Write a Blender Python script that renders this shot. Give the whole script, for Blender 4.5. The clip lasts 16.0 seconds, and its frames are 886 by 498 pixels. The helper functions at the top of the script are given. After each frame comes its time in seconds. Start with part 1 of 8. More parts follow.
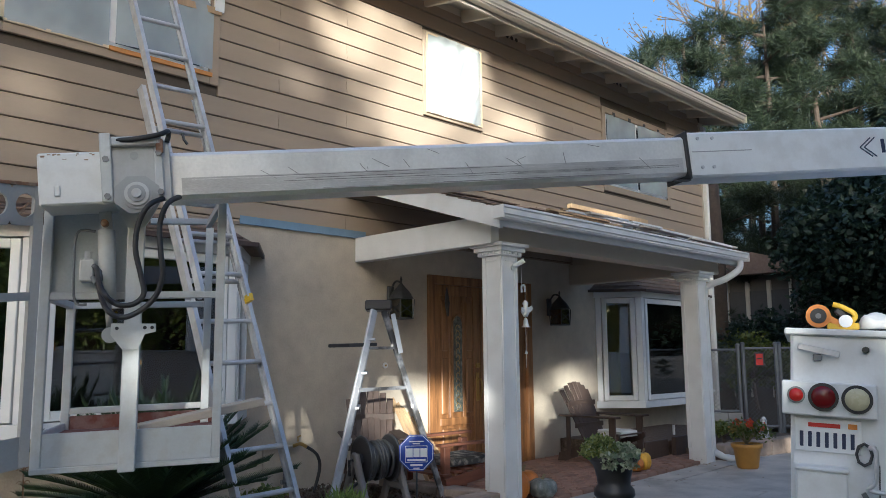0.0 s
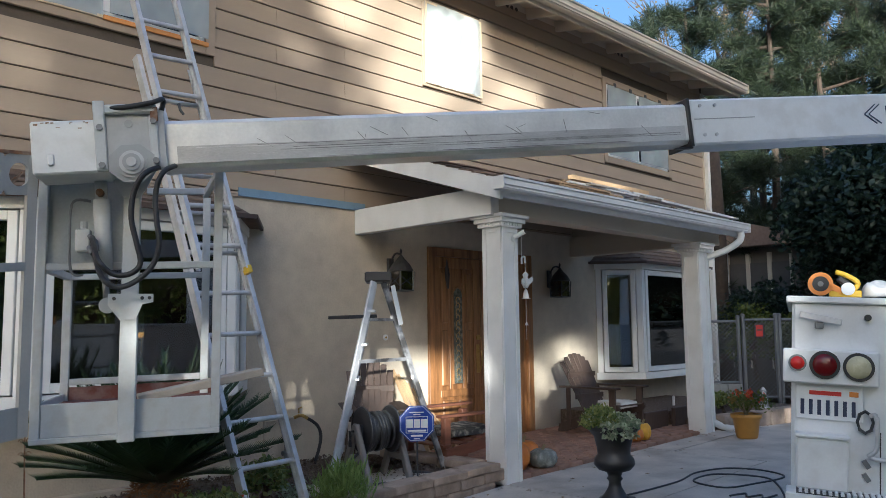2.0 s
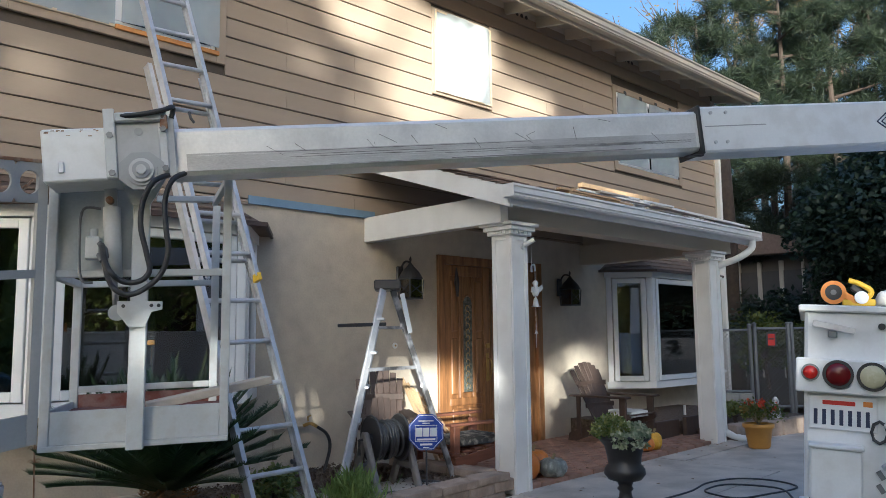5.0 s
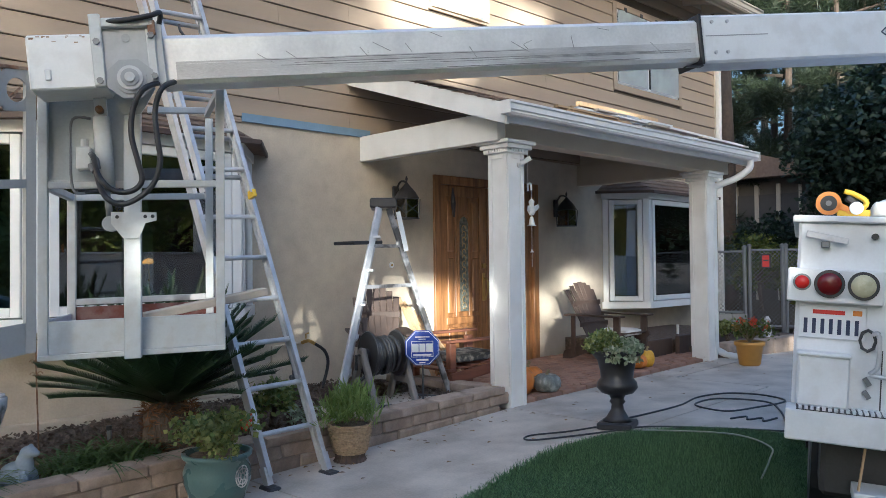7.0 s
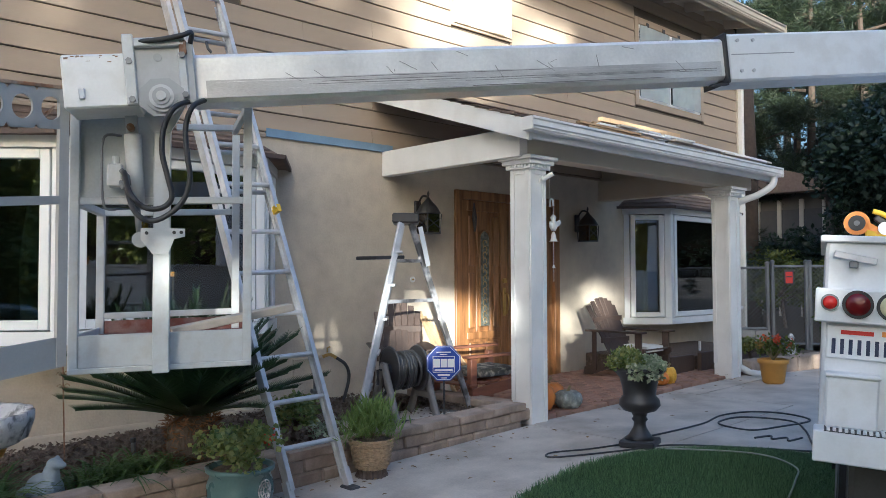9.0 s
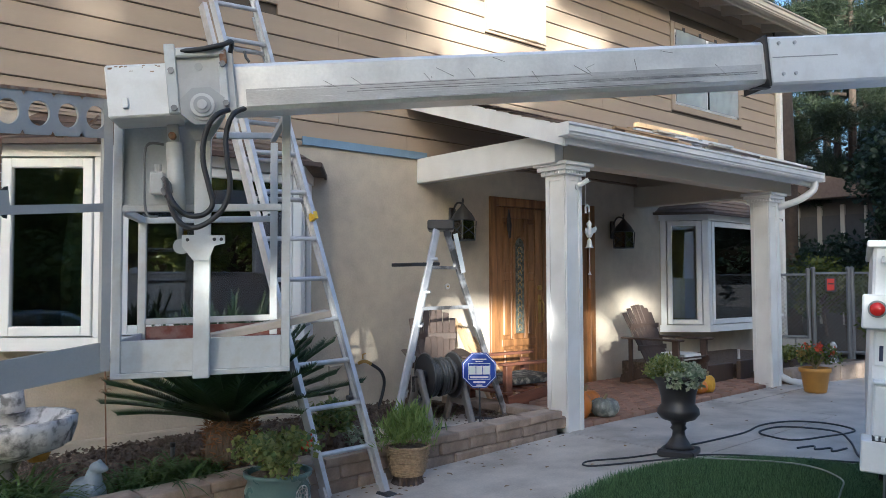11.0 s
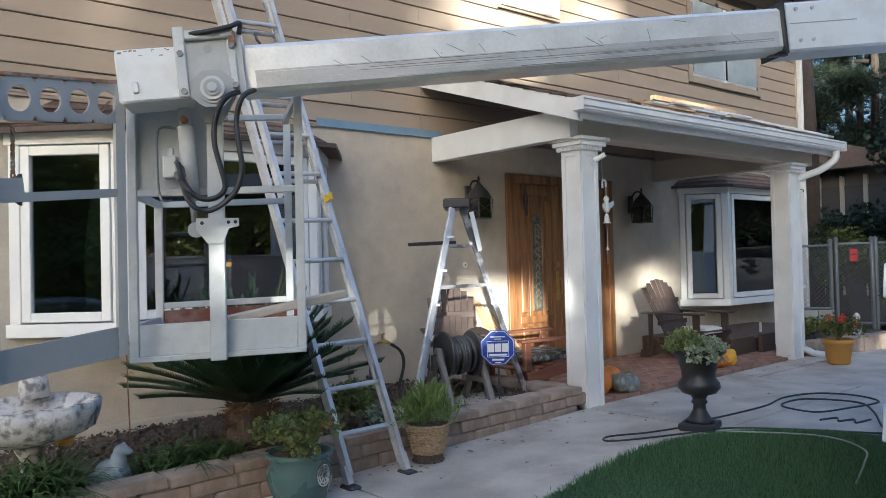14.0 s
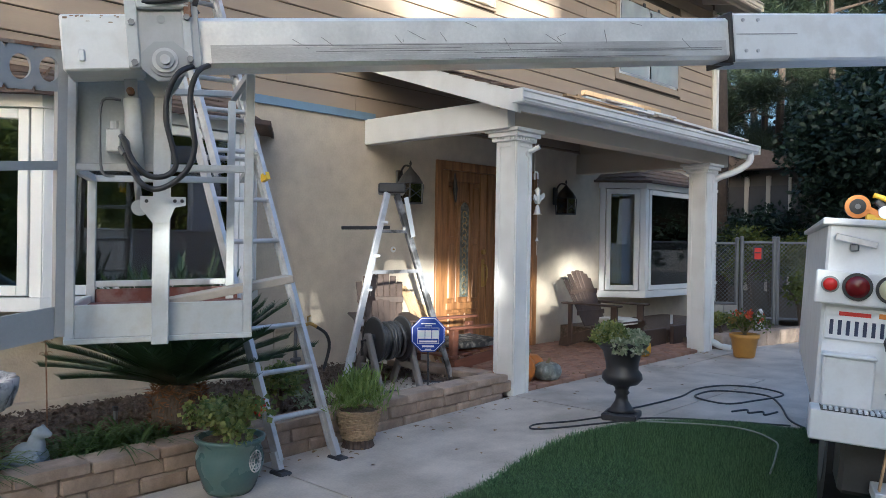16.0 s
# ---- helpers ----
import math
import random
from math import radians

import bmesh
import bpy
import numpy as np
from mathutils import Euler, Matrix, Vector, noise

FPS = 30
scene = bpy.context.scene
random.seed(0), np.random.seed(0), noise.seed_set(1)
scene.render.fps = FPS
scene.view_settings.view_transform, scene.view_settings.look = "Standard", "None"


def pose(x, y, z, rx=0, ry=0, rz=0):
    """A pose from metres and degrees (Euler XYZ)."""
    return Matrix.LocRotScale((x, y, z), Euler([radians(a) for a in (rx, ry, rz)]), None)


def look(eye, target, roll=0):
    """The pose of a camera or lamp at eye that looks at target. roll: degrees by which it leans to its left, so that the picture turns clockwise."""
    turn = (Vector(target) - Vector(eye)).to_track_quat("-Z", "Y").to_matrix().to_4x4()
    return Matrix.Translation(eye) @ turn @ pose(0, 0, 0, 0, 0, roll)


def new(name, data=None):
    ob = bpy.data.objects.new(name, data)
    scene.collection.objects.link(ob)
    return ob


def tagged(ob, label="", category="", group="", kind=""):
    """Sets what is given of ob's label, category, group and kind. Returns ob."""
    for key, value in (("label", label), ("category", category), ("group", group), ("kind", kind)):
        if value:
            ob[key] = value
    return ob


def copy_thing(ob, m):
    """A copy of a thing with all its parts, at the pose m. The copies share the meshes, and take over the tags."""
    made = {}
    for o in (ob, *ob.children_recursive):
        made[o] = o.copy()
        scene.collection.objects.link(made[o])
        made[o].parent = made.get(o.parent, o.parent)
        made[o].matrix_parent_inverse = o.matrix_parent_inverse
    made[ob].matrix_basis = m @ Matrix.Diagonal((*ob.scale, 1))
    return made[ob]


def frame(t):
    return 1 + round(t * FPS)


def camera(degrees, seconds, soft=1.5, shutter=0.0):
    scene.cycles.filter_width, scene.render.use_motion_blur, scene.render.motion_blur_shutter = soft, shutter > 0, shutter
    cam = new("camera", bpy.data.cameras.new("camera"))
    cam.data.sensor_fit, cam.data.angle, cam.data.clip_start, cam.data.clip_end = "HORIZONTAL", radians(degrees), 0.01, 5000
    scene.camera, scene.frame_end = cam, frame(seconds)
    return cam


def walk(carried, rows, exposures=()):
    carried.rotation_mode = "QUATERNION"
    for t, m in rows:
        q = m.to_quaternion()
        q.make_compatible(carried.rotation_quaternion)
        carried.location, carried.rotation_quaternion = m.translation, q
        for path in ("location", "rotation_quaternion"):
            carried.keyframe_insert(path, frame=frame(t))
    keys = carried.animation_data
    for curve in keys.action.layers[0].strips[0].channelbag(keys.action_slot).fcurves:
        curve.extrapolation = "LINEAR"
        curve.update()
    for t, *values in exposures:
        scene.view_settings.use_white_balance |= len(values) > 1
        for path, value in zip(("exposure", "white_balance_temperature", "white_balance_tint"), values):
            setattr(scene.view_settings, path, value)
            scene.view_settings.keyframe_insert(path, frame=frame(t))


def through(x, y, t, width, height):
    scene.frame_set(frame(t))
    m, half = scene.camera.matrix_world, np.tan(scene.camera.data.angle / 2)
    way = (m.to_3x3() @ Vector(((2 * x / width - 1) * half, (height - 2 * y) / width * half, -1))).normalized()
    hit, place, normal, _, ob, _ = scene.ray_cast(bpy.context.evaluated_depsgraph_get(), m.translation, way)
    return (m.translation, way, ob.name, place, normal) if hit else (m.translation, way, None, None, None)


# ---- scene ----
cam = camera(58.5, 16.0, soft=0.6)
PATH = [
    (0, (0.293, -6.12, 1.367), (1.59, -4.838, 1.615), -0.5),
    (0.5, (0.293, -6.12, 1.358), (1.593, -4.837, 1.585), -0.7),
    (1, (0.304, -6.121, 1.346), (1.607, -4.836, 1.542), -0.7),
    (1.5, (0.312, -6.11, 1.34), (1.615, -4.824, 1.523), -0.7),
    (2, (0.322, -6.098, 1.348), (1.623, -4.81, 1.536), -0.7),
    (2.5, (0.306, -6.081, 1.387), (1.57, -4.776, 1.676), -0.7),
    (3, (0.306, -6.072, 1.428), (1.545, -4.76, 1.788), -1.1),
    (3.5, (0.302, -6.079, 1.423), (1.538, -4.768, 1.799), -1.0),
    (4, (0.302, -6.089, 1.403), (1.553, -4.788, 1.755), -0.8),
    (4.5, (0.319, -6.092, 1.375), (1.591, -4.792, 1.654), -0.7),
    (7, (0.351, -6.089, 1.283), (1.645, -4.782, 1.318), -0.6),
    (7.5, (0.355, -6.089, 1.282), (1.662, -4.792, 1.303), -0.6),
    (8, (0.341, -6.089, 1.293), (1.642, -4.788, 1.32), -0.6),
    (8.5, (0.333, -6.079, 1.294), (1.617, -4.762, 1.333), -0.4),
    (9, (0.321, -6.08, 1.304), (1.583, -4.744, 1.369), -0.2),
    (11.5, (0.31, -6.054, 1.299), (1.512, -4.663, 1.377), -0.2),
    (12, (0.323, -6.047, 1.299), (1.536, -4.665, 1.354), 0.1),
    (12.5, (0.32, -6.05, 1.296), (1.531, -4.665, 1.351), 0.1),
    (13, (0.318, -6.056, 1.297), (1.523, -4.667, 1.352), 0.1),
    (13.5, (0.326, -6.063, 1.297), (1.527, -4.67, 1.35), -0.2),
    (14, (0.336, -6.065, 1.293), (1.509, -4.647, 1.328), -1.4),
    (14.5, (0.346, -6.063, 1.294), (1.48, -4.615, 1.326), -3.0),
    (15, (0.317, -6.031, 1.299), (1.453, -4.583, 1.34), -2.3),
    (15.5, (0.251, -5.955, 1.32), (1.442, -4.553, 1.36), -0.1),
    (16, (0.206, -5.928, 1.333), (1.529, -4.651, 1.324), 0.9),
]
walk(cam, [(t, look(eye, aim, roll)) for t, eye, aim, roll in PATH], exposures=((0, 1.42, 4900, 9), (2, 1.5, 4900, 9), (3.5, 1.15, 4900, 9), (4.5, 1.4, 4900, 9), (7, 1.98, 4900, 9), (16, 1.96, 4900, 9)))

# ---- world, sun, exposure ----
SUN_ELEV, SUN_AZ = radians(8.5), math.atan2(-0.73, -0.68)   # light comes from behind the camera
world = bpy.data.worlds.new("sky")
scene.world = world
world.use_nodes = True
wn = world.node_tree.nodes
wn.clear()
sky = wn.new("ShaderNodeTexSky")
sky.sky_type, sky.sun_disc = "NISHITA", False
sky.sun_elevation, sky.sun_rotation = SUN_ELEV, radians(90) - SUN_AZ
sky.air_density, sky.dust_density, sky.ozone_density = 1.0, 9.5, 1.55
bg = wn.new("ShaderNodeBackground")
bg.inputs["Strength"].default_value = 0.15
wo = wn.new("ShaderNodeOutputWorld")
world.node_tree.links.new(sky.outputs[0], bg.inputs[0])
world.node_tree.links.new(bg.outputs[0], wo.inputs[0])
to_sun = Vector((math.cos(SUN_ELEV) * math.cos(SUN_AZ), math.cos(SUN_ELEV) * math.sin(SUN_AZ), math.sin(SUN_ELEV)))
sun = new("sun", bpy.data.lights.new("sun", "SUN"))
sun.data.energy, sun.data.angle, sun.data.color = 4.8, radians(0.8), (1.0, 0.83, 0.57)
sun.matrix_world = look(tuple(to_sun * 60), (0, 0, 0))


# ---- materials ----
def mat(name, color, rough=0.6, metal=0.0, var=0.15, scale=8.0, fine=90.0, bump=0.15, dist=0.004, other=None, amount=0.0, stain=2.0,
        piece=0.0, spec=0.5, sheen=0.0, transmit=0.0, stretch=(1, 1, 1)):
    """A surface with grain at two scales. other, amount, stain: a second colour in patches. piece: difference from piece to piece."""
    m = bpy.data.materials.new(name)
    m.use_nodes = True
    n, l = m.node_tree.nodes, m.node_tree.links
    b = n["Principled BSDF"]
    co = n.new("ShaderNodeTexCoord")
    mp = n.new("ShaderNodeMapping")
    mp.inputs["Scale"].default_value = stretch
    l.new(co.outputs["Object"], mp.inputs[0])
    big, small, st = (n.new("ShaderNodeTexNoise") for _ in range(3))
    for t, s, d in ((big, scale, 4.0), (small, fine, 3.0), (st, stain, 6.0)):
        t.inputs["Scale"].default_value, t.inputs["Detail"].default_value = s, d
        l.new(mp.outputs[0], t.inputs["Vector"])
    add = n.new("ShaderNodeMath")
    add.operation = "MULTIPLY_ADD"
    l.new(small.outputs["Fac"], add.inputs[0])
    add.inputs[1].default_value = 0.5
    l.new(big.outputs["Fac"], add.inputs[2])
    ramp = n.new("ShaderNodeMapRange")
    ramp.inputs["From Min"].default_value, ramp.inputs["From Max"].default_value = 0.45, 1.05
    ramp.inputs["To Min"].default_value, ramp.inputs["To Max"].default_value = 1 - var, 1 + var
    l.new(add.outputs[0], ramp.inputs["Value"])
    col = n.new("ShaderNodeMix")
    col.data_type = "RGBA"
    col.inputs["A"].default_value = (*color, 1)
    col.inputs["B"].default_value = (*(other or color), 1)
    sr = n.new("ShaderNodeMapRange")
    sr.inputs["From Min"].default_value, sr.inputs["From Max"].default_value = 0.46, 0.62
    sr.inputs["To Max"].default_value = amount
    l.new(st.outputs["Fac"], sr.inputs["Value"])
    l.new(sr.outputs[0], col.inputs["Factor"])
    hsv = n.new("ShaderNodeHueSaturation")
    l.new(col.outputs["Result"], hsv.inputs["Color"])
    if piece:
        info = n.new("ShaderNodeObjectInfo")
        pr = n.new("ShaderNodeMapRange")
        pr.inputs["To Min"].default_value, pr.inputs["To Max"].default_value = 1 - piece, 1 + piece
        l.new(info.outputs["Random"], pr.inputs["Value"])
        mu = n.new("ShaderNodeMath")
        mu.operation = "MULTIPLY"
        l.new(ramp.outputs[0], mu.inputs[0])
        l.new(pr.outputs[0], mu.inputs[1])
        l.new(mu.outputs[0], hsv.inputs["Value"])
    else:
        l.new(ramp.outputs[0], hsv.inputs["Value"])
    l.new(hsv.outputs[0], b.inputs["Base Color"])
    b.inputs["Metallic"].default_value = metal
    b.inputs["Specular IOR Level"].default_value = spec
    rr = n.new("ShaderNodeMapRange")
    rr.inputs["To Min"].default_value, rr.inputs["To Max"].default_value = max(rough - 0.1, 0.02), min(rough + 0.1, 1)
    l.new(big.outputs["Fac"], rr.inputs["Value"])
    l.new(rr.outputs[0], b.inputs["Roughness"])
    if bump:
        bp = n.new("ShaderNodeBump")
        bp.inputs["Strength"].default_value, bp.inputs["Distance"].default_value = bump, dist
        l.new(add.outputs[0], bp.inputs["Height"])
        l.new(bp.outputs[0], b.inputs["Normal"])
    return m


def leafy(name, color, other, rough=0.5, through=0.3):
    """Leaves: each one its own shade, some light passing through."""
    m = bpy.data.materials.new(name)
    m.use_nodes = True
    n, l = m.node_tree.nodes, m.node_tree.links
    b, out = n["Principled BSDF"], n["Material Output"]
    geo = n.new("ShaderNodeNewGeometry")
    mx = n.new("ShaderNodeMix")
    mx.data_type = "RGBA"
    mx.inputs["A"].default_value, mx.inputs["B"].default_value = (*color, 1), (*other, 1)
    l.new(geo.outputs["Random Per Island"], mx.inputs["Factor"])
    l.new(mx.outputs["Result"], b.inputs["Base Color"])
    b.inputs["Roughness"].default_value = rough
    tr = n.new("ShaderNodeBsdfTranslucent")
    l.new(mx.outputs["Result"], tr.inputs["Color"])
    ms = n.new("ShaderNodeMixShader")
    ms.inputs[0].default_value = through
    l.new(b.outputs[0], ms.inputs[1])
    l.new(tr.outputs[0], ms.inputs[2])
    l.new(ms.outputs[0], out.inputs[0])
    return m


def glass(name, tint=(0.85, 0.9, 0.9)):
    m = bpy.data.materials.new(name)
    m.use_nodes = True
    n, l = m.node_tree.nodes, m.node_tree.links
    n.remove(n["Principled BSDF"])
    t, g, f, ms = n.new("ShaderNodeBsdfTransparent"), n.new("ShaderNodeBsdfGlossy"), n.new("ShaderNodeFresnel"), n.new("ShaderNodeMixShader")
    t.inputs[0].default_value = (*tint, 1)
    g.inputs["Roughness"].default_value = 0.015
    f.inputs["IOR"].default_value = 2.4
    l.new(f.outputs[0], ms.inputs[0])
    l.new(t.outputs[0], ms.inputs[1])
    l.new(g.outputs[0], ms.inputs[2])
    l.new(ms.outputs[0], n["Material Output"].inputs[0])
    return m


def filmy(name):
    m = bpy.data.materials.new(name)
    m.use_nodes = True
    n, l = m.node_tree.nodes, m.node_tree.links
    b = n["Principled BSDF"]
    b.inputs["Base Color"].default_value, b.inputs["Roughness"].default_value = (0.56, 0.61, 0.62, 1), 0.22
    t, ms = n.new("ShaderNodeBsdfTransparent"), n.new("ShaderNodeMixShader")
    nz, co = n.new("ShaderNodeTexNoise"), n.new("ShaderNodeTexCoord")
    nz.inputs["Scale"].default_value = 3.0
    l.new(co.outputs["Object"], nz.inputs["Vector"])
    mr = n.new("ShaderNodeMapRange")
    mr.inputs["To Min"].default_value, mr.inputs["To Max"].default_value = 0.40, 0.85
    l.new(nz.outputs["Fac"], mr.inputs["Value"])
    l.new(mr.outputs[0], ms.inputs[0])
    l.new(t.outputs[0], ms.inputs[1])
    l.new(b.outputs[0], ms.inputs[2])
    l.new(ms.outputs[0], n["Material Output"].inputs[0])
    return m


STUCCO = mat("stucco", (0.54, 0.475, 0.375), 0.9, var=0.12, scale=7, fine=60, bump=0.7, dist=0.008, other=(0.45, 0.39, 0.32), amount=0.6, stain=1.6)
SIDING = mat("siding paint", (0.38, 0.30, 0.22), 0.75, var=0.06, scale=3, fine=60, bump=0.12, piece=0.04, other=(0.34, 0.27, 0.20), amount=0.4, stain=1.2, stretch=(0.4, 1, 3))
SIDING_DARK = mat("siding joint", (0.10, 0.08, 0.06), 0.9)
TRIM = mat("beige trim paint", (0.60, 0.54, 0.44), 0.6, var=0.07, scale=4, bump=0.1, other=(0.5, 0.44, 0.35), amount=0.3)
WHITE = mat("white paint", (0.80, 0.79, 0.77), 0.5, var=0.05, scale=5, bump=0.08, other=(0.66, 0.64, 0.60), amount=0.35, stain=3)
VINYL = mat("white vinyl", (0.84, 0.84, 0.83), 0.35, var=0.03, bump=0.04)
TRUCKW = mat("white truck paint", (0.80, 0.81, 0.82), 0.35, var=0.05, scale=3, bump=0.05, other=(0.55, 0.53, 0.50), amount=0.25, stain=9)
GREYP = mat("grey machine paint", (0.36, 0.375, 0.39), 0.45, var=0.08, scale=5, bump=0.1, other=(0.36, 0.36, 0.36), amount=0.45, stain=6)
PALEP = mat("pale grey machine paint", (0.56, 0.58, 0.59), 0.4, var=0.08, scale=5, bump=0.08, other=(0.45, 0.42, 0.38), amount=0.3, stain=14)
STEELT = mat("brushed boom metal", (0.86, 0.86, 0.85), 0.36, metal=0.3, var=0.12, scale=3, fine=70, bump=0.08, other=(0.62, 0.62, 0.63), amount=0.4, stain=4)
ALU = mat("aluminium", (0.62, 0.62, 0.64), 0.45, metal=0.45, var=0.12, scale=9, bump=0.1, other=(0.42, 0.42, 0.42), amount=0.4, stain=11)
DARKM = mat("dark metal", (0.06, 0.06, 0.062), 0.5, metal=0.3, var=0.2, bump=0.1)
RUST = mat("rusty metal", (0.26, 0.14, 0.08), 0.8, metal=0.2, var=0.3, scale=30, other=(0.4, 0.36, 0.3), amount=0.6, stain=20)
RUBBER = mat("black rubber", (0.025, 0.025, 0.027), 0.5, var=0.2, bump=0.08)
PLASTB = mat("black plastic", (0.03, 0.03, 0.033), 0.4, var=0.15, bump=0.05)
REELG = mat("grey-brown plastic", (0.22, 0.20, 0.185), 0.55, var=0.12, bump=0.08)
HOSEG = mat("grey garden hose", (0.045, 0.045, 0.047), 0.45, var=0.2, bump=0.1)
HOSEW = mat("pale hose", (0.34, 0.36, 0.30), 0.5, var=0.1)
DOORW = mat("varnished oak", (0.30, 0.145, 0.052), 0.42, var=0.35, scale=4, fine=50, bump=0.15, stretch=(6, 6, 0.6), other=(0.15, 0.068, 0.025), amount=0.8, stain=2.5)
DARKW = mat("dark stained wood", (0.080, 0.054, 0.042), 0.6, var=0.25, scale=6, fine=60, bump=0.2, stretch=(5, 5, 1))
REDW = mat("reddish stained wood", (0.21, 0.085, 0.05), 0.55, var=0.25, scale=6, fine=60, bump=0.2, stretch=(1, 5, 5))
RAWW = mat("raw lumber", (0.52, 0.36, 0.20), 0.75, var=0.18, scale=5, fine=60, bump=0.15, stretch=(6, 6, 0.6), piece=0.12)
GREYW = mat("weathered board", (0.48, 0.43, 0.36), 0.8, var=0.15, scale=5, bump=0.2, stretch=(1, 6, 6))
CONC = mat("concrete", (0.56, 0.495, 0.42), 0.9, var=0.20, scale=3.5, fine=70, bump=0.35, dist=0.004, other=(0.40, 0.35, 0.29), amount=0.8, stain=1.6)
BLOCK = mat("tan garden block", (0.42, 0.325, 0.25), 0.92, var=0.2, scale=12, fine=110, bump=0.6, dist=0.006, piece=0.10, other=(0.22, 0.17, 0.13), amount=0.7, stain=5)
PAVER = mat("red-brown paver", (0.33, 0.185, 0.125), 0.85, var=0.15, scale=12, fine=100, bump=0.3, piece=0.18, other=(0.28, 0.2, 0.15), amount=0.4, stain=4)
MORTAR = mat("mortar", (0.25, 0.205, 0.165), 0.95, var=0.12, scale=14)
CMU = mat("grey concrete block", (0.34, 0.33, 0.31), 0.95, var=0.12, scale=10, bump=0.4, piece=0.08)
SOIL = mat("bark mulch", (0.13, 0.095, 0.070), 0.95, var=0.5, scale=22, fine=120, bump=1.0, dist=0.02, other=(0.22, 0.165, 0.125), amount=0.5, stain=30)
ASPHALT = mat("asphalt", (0.06, 0.06, 0.062), 0.9, var=0.2, scale=3, bump=0.3)
EARTH = mat("bare ground", (0.26, 0.23, 0.19), 0.95, var=0.25, scale=6, bump=0.5)
# dark base carries the shadow that grass blades cast on each other
TURF = mat("turf darkened for blade shade", (0.035, 0.06, 0.024), 0.95, var=0.3, scale=5, bump=0.6)
SHINGLE = mat("brown shingle", (0.16, 0.115, 0.09), 0.95, var=0.2, scale=14, fine=150, bump=0.5, piece=0.22, other=(0.24, 0.17, 0.12), amount=0.5, stain=3)
BLUE = mat("blue painted strip", (0.20, 0.30, 0.42), 0.7, var=0.12)
SIGNB = mat("blue sign face", (0.012, 0.05, 0.34), 0.4, var=0.06, bump=0.0)
SIGNW = mat("white sign print", (0.82, 0.83, 0.84), 0.5, var=0.03, bump=0.0)
INKB = mat("dark blue ink", (0.03, 0.04, 0.09), 0.5, bump=0.0)
REDP = mat("red print", (0.55, 0.03, 0.02), 0.5, bump=0.0)
REDLENS = mat("dark red lens", (0.13, 0.006, 0.008), 0.2, var=0.1, bump=0.0)
REDLIT = mat("red reflector", (0.5, 0.02, 0.015), 0.25, var=0.1, bump=0.0)
CLEARLENS = mat("cream lens", (0.55, 0.52, 0.34), 0.25, var=0.08, bump=0.0)
ORANGE = mat("orange plastic", (0.72, 0.26, 0.04), 0.45, var=0.08, bump=0.03)
YELLOW = mat("yellow plastic", (0.72, 0.47, 0.02), 0.4, var=0.08, bump=0.03)
PUMPKIN = mat("orange pumpkin skin", (0.62, 0.20, 0.025), 0.45, var=0.15, scale=6, bump=0.1, other=(0.5, 0.24, 0.05), amount=0.4)
GOURD = mat("grey green gourd skin", (0.16, 0.175, 0.16), 0.5, var=0.3, scale=20, other=(0.45, 0.46, 0.42), amount=0.7, stain=14)
WARTY = mat("yellow gourd skin", (0.68, 0.38, 0.03), 0.5, var=0.2, scale=20, bump=0.8, dist=0.01)
STEM = mat("dry stem", (0.25, 0.2, 0.1), 0.8)
TEAL = mat("teal glazed pottery", (0.085, 0.15, 0.145), 0.28, var=0.15, scale=6, bump=0.08, other=(0.12, 0.15, 0.13), amount=0.4, stain=4)
STONEW = mat("aged white stone", (0.62, 0.60, 0.58), 0.85, var=0.15, scale=9, bump=0.5, other=(0.10, 0.095, 0.09), amount=0.8, stain=17)
FROGS = mat("pale blue-grey cast stone", (0.27, 0.32, 0.37), 0.8, var=0.12, scale=9, bump=0.4, other=(0.28, 0.30, 0.30), amount=0.4, stain=7)
TERRA = mat("ochre glazed pot", (0.52, 0.27, 0.05), 0.5, var=0.15, scale=7, bump=0.1)
WICKER = mat("wicker", (0.36, 0.26, 0.16), 0.8, var=0.3, scale=40, bump=0.6, dist=0.006)
CLOTH = mat("white cloth", (0.75, 0.74, 0.71), 0.9, var=0.06, bump=0.2)
PATTERN = mat("dark patterned cushion", (0.05, 0.05, 0.05), 0.9, var=0.2, other=(0.4, 0.38, 0.32), amount=0.6, stain=16)
BARK = mat("bark", (0.10, 0.075, 0.055), 0.95, var=0.3, scale=14, bump=0.9, dist=0.03, stretch=(1, 1, 0.3))
PINEBARK = mat("dark pine bark", (0.055, 0.040, 0.030), 0.95, var=0.35, scale=14, bump=0.8, dist=0.01)
PALEBARK = mat("pale bark", (0.11, 0.085, 0.065), 0.9, var=0.25, scale=10, bump=0.5, stretch=(1, 1, 0.3))
GALV = mat("galvanised steel", (0.22, 0.225, 0.235), 0.5, metal=0.6, var=0.12)
# near-black colour standing in for the dimness behind windows
ROOM_DIM = mat("dim room tone", (0.10, 0.095, 0.09), 0.9, var=0.1)
CURT = mat("yellow curtain", (0.50, 0.42, 0.16), 0.9, var=0.15, stretch=(8, 8, 0.4))
NEIGH = mat("grey-beige neighbour wall", (0.13, 0.115, 0.10), 0.9, var=0.1)
GLASS = glass("window glass")
LEADED = mat("leaded glass", (0.11, 0.12, 0.10), 0.15, var=0.6, scale=16, other=(0.35, 0.34, 0.28), amount=0.5, stain=24, bump=0.4)
FILM = filmy("plastic film")
BRASS = mat("brass", (0.45, 0.30, 0.10), 0.3, metal=0.9, var=0.15, bump=0.05)
LAMPGL = glass("seeded lantern glass", (0.80, 0.68, 0.48))
CER = mat("white ceramic", (0.78, 0.77, 0.74), 0.4, var=0.05)
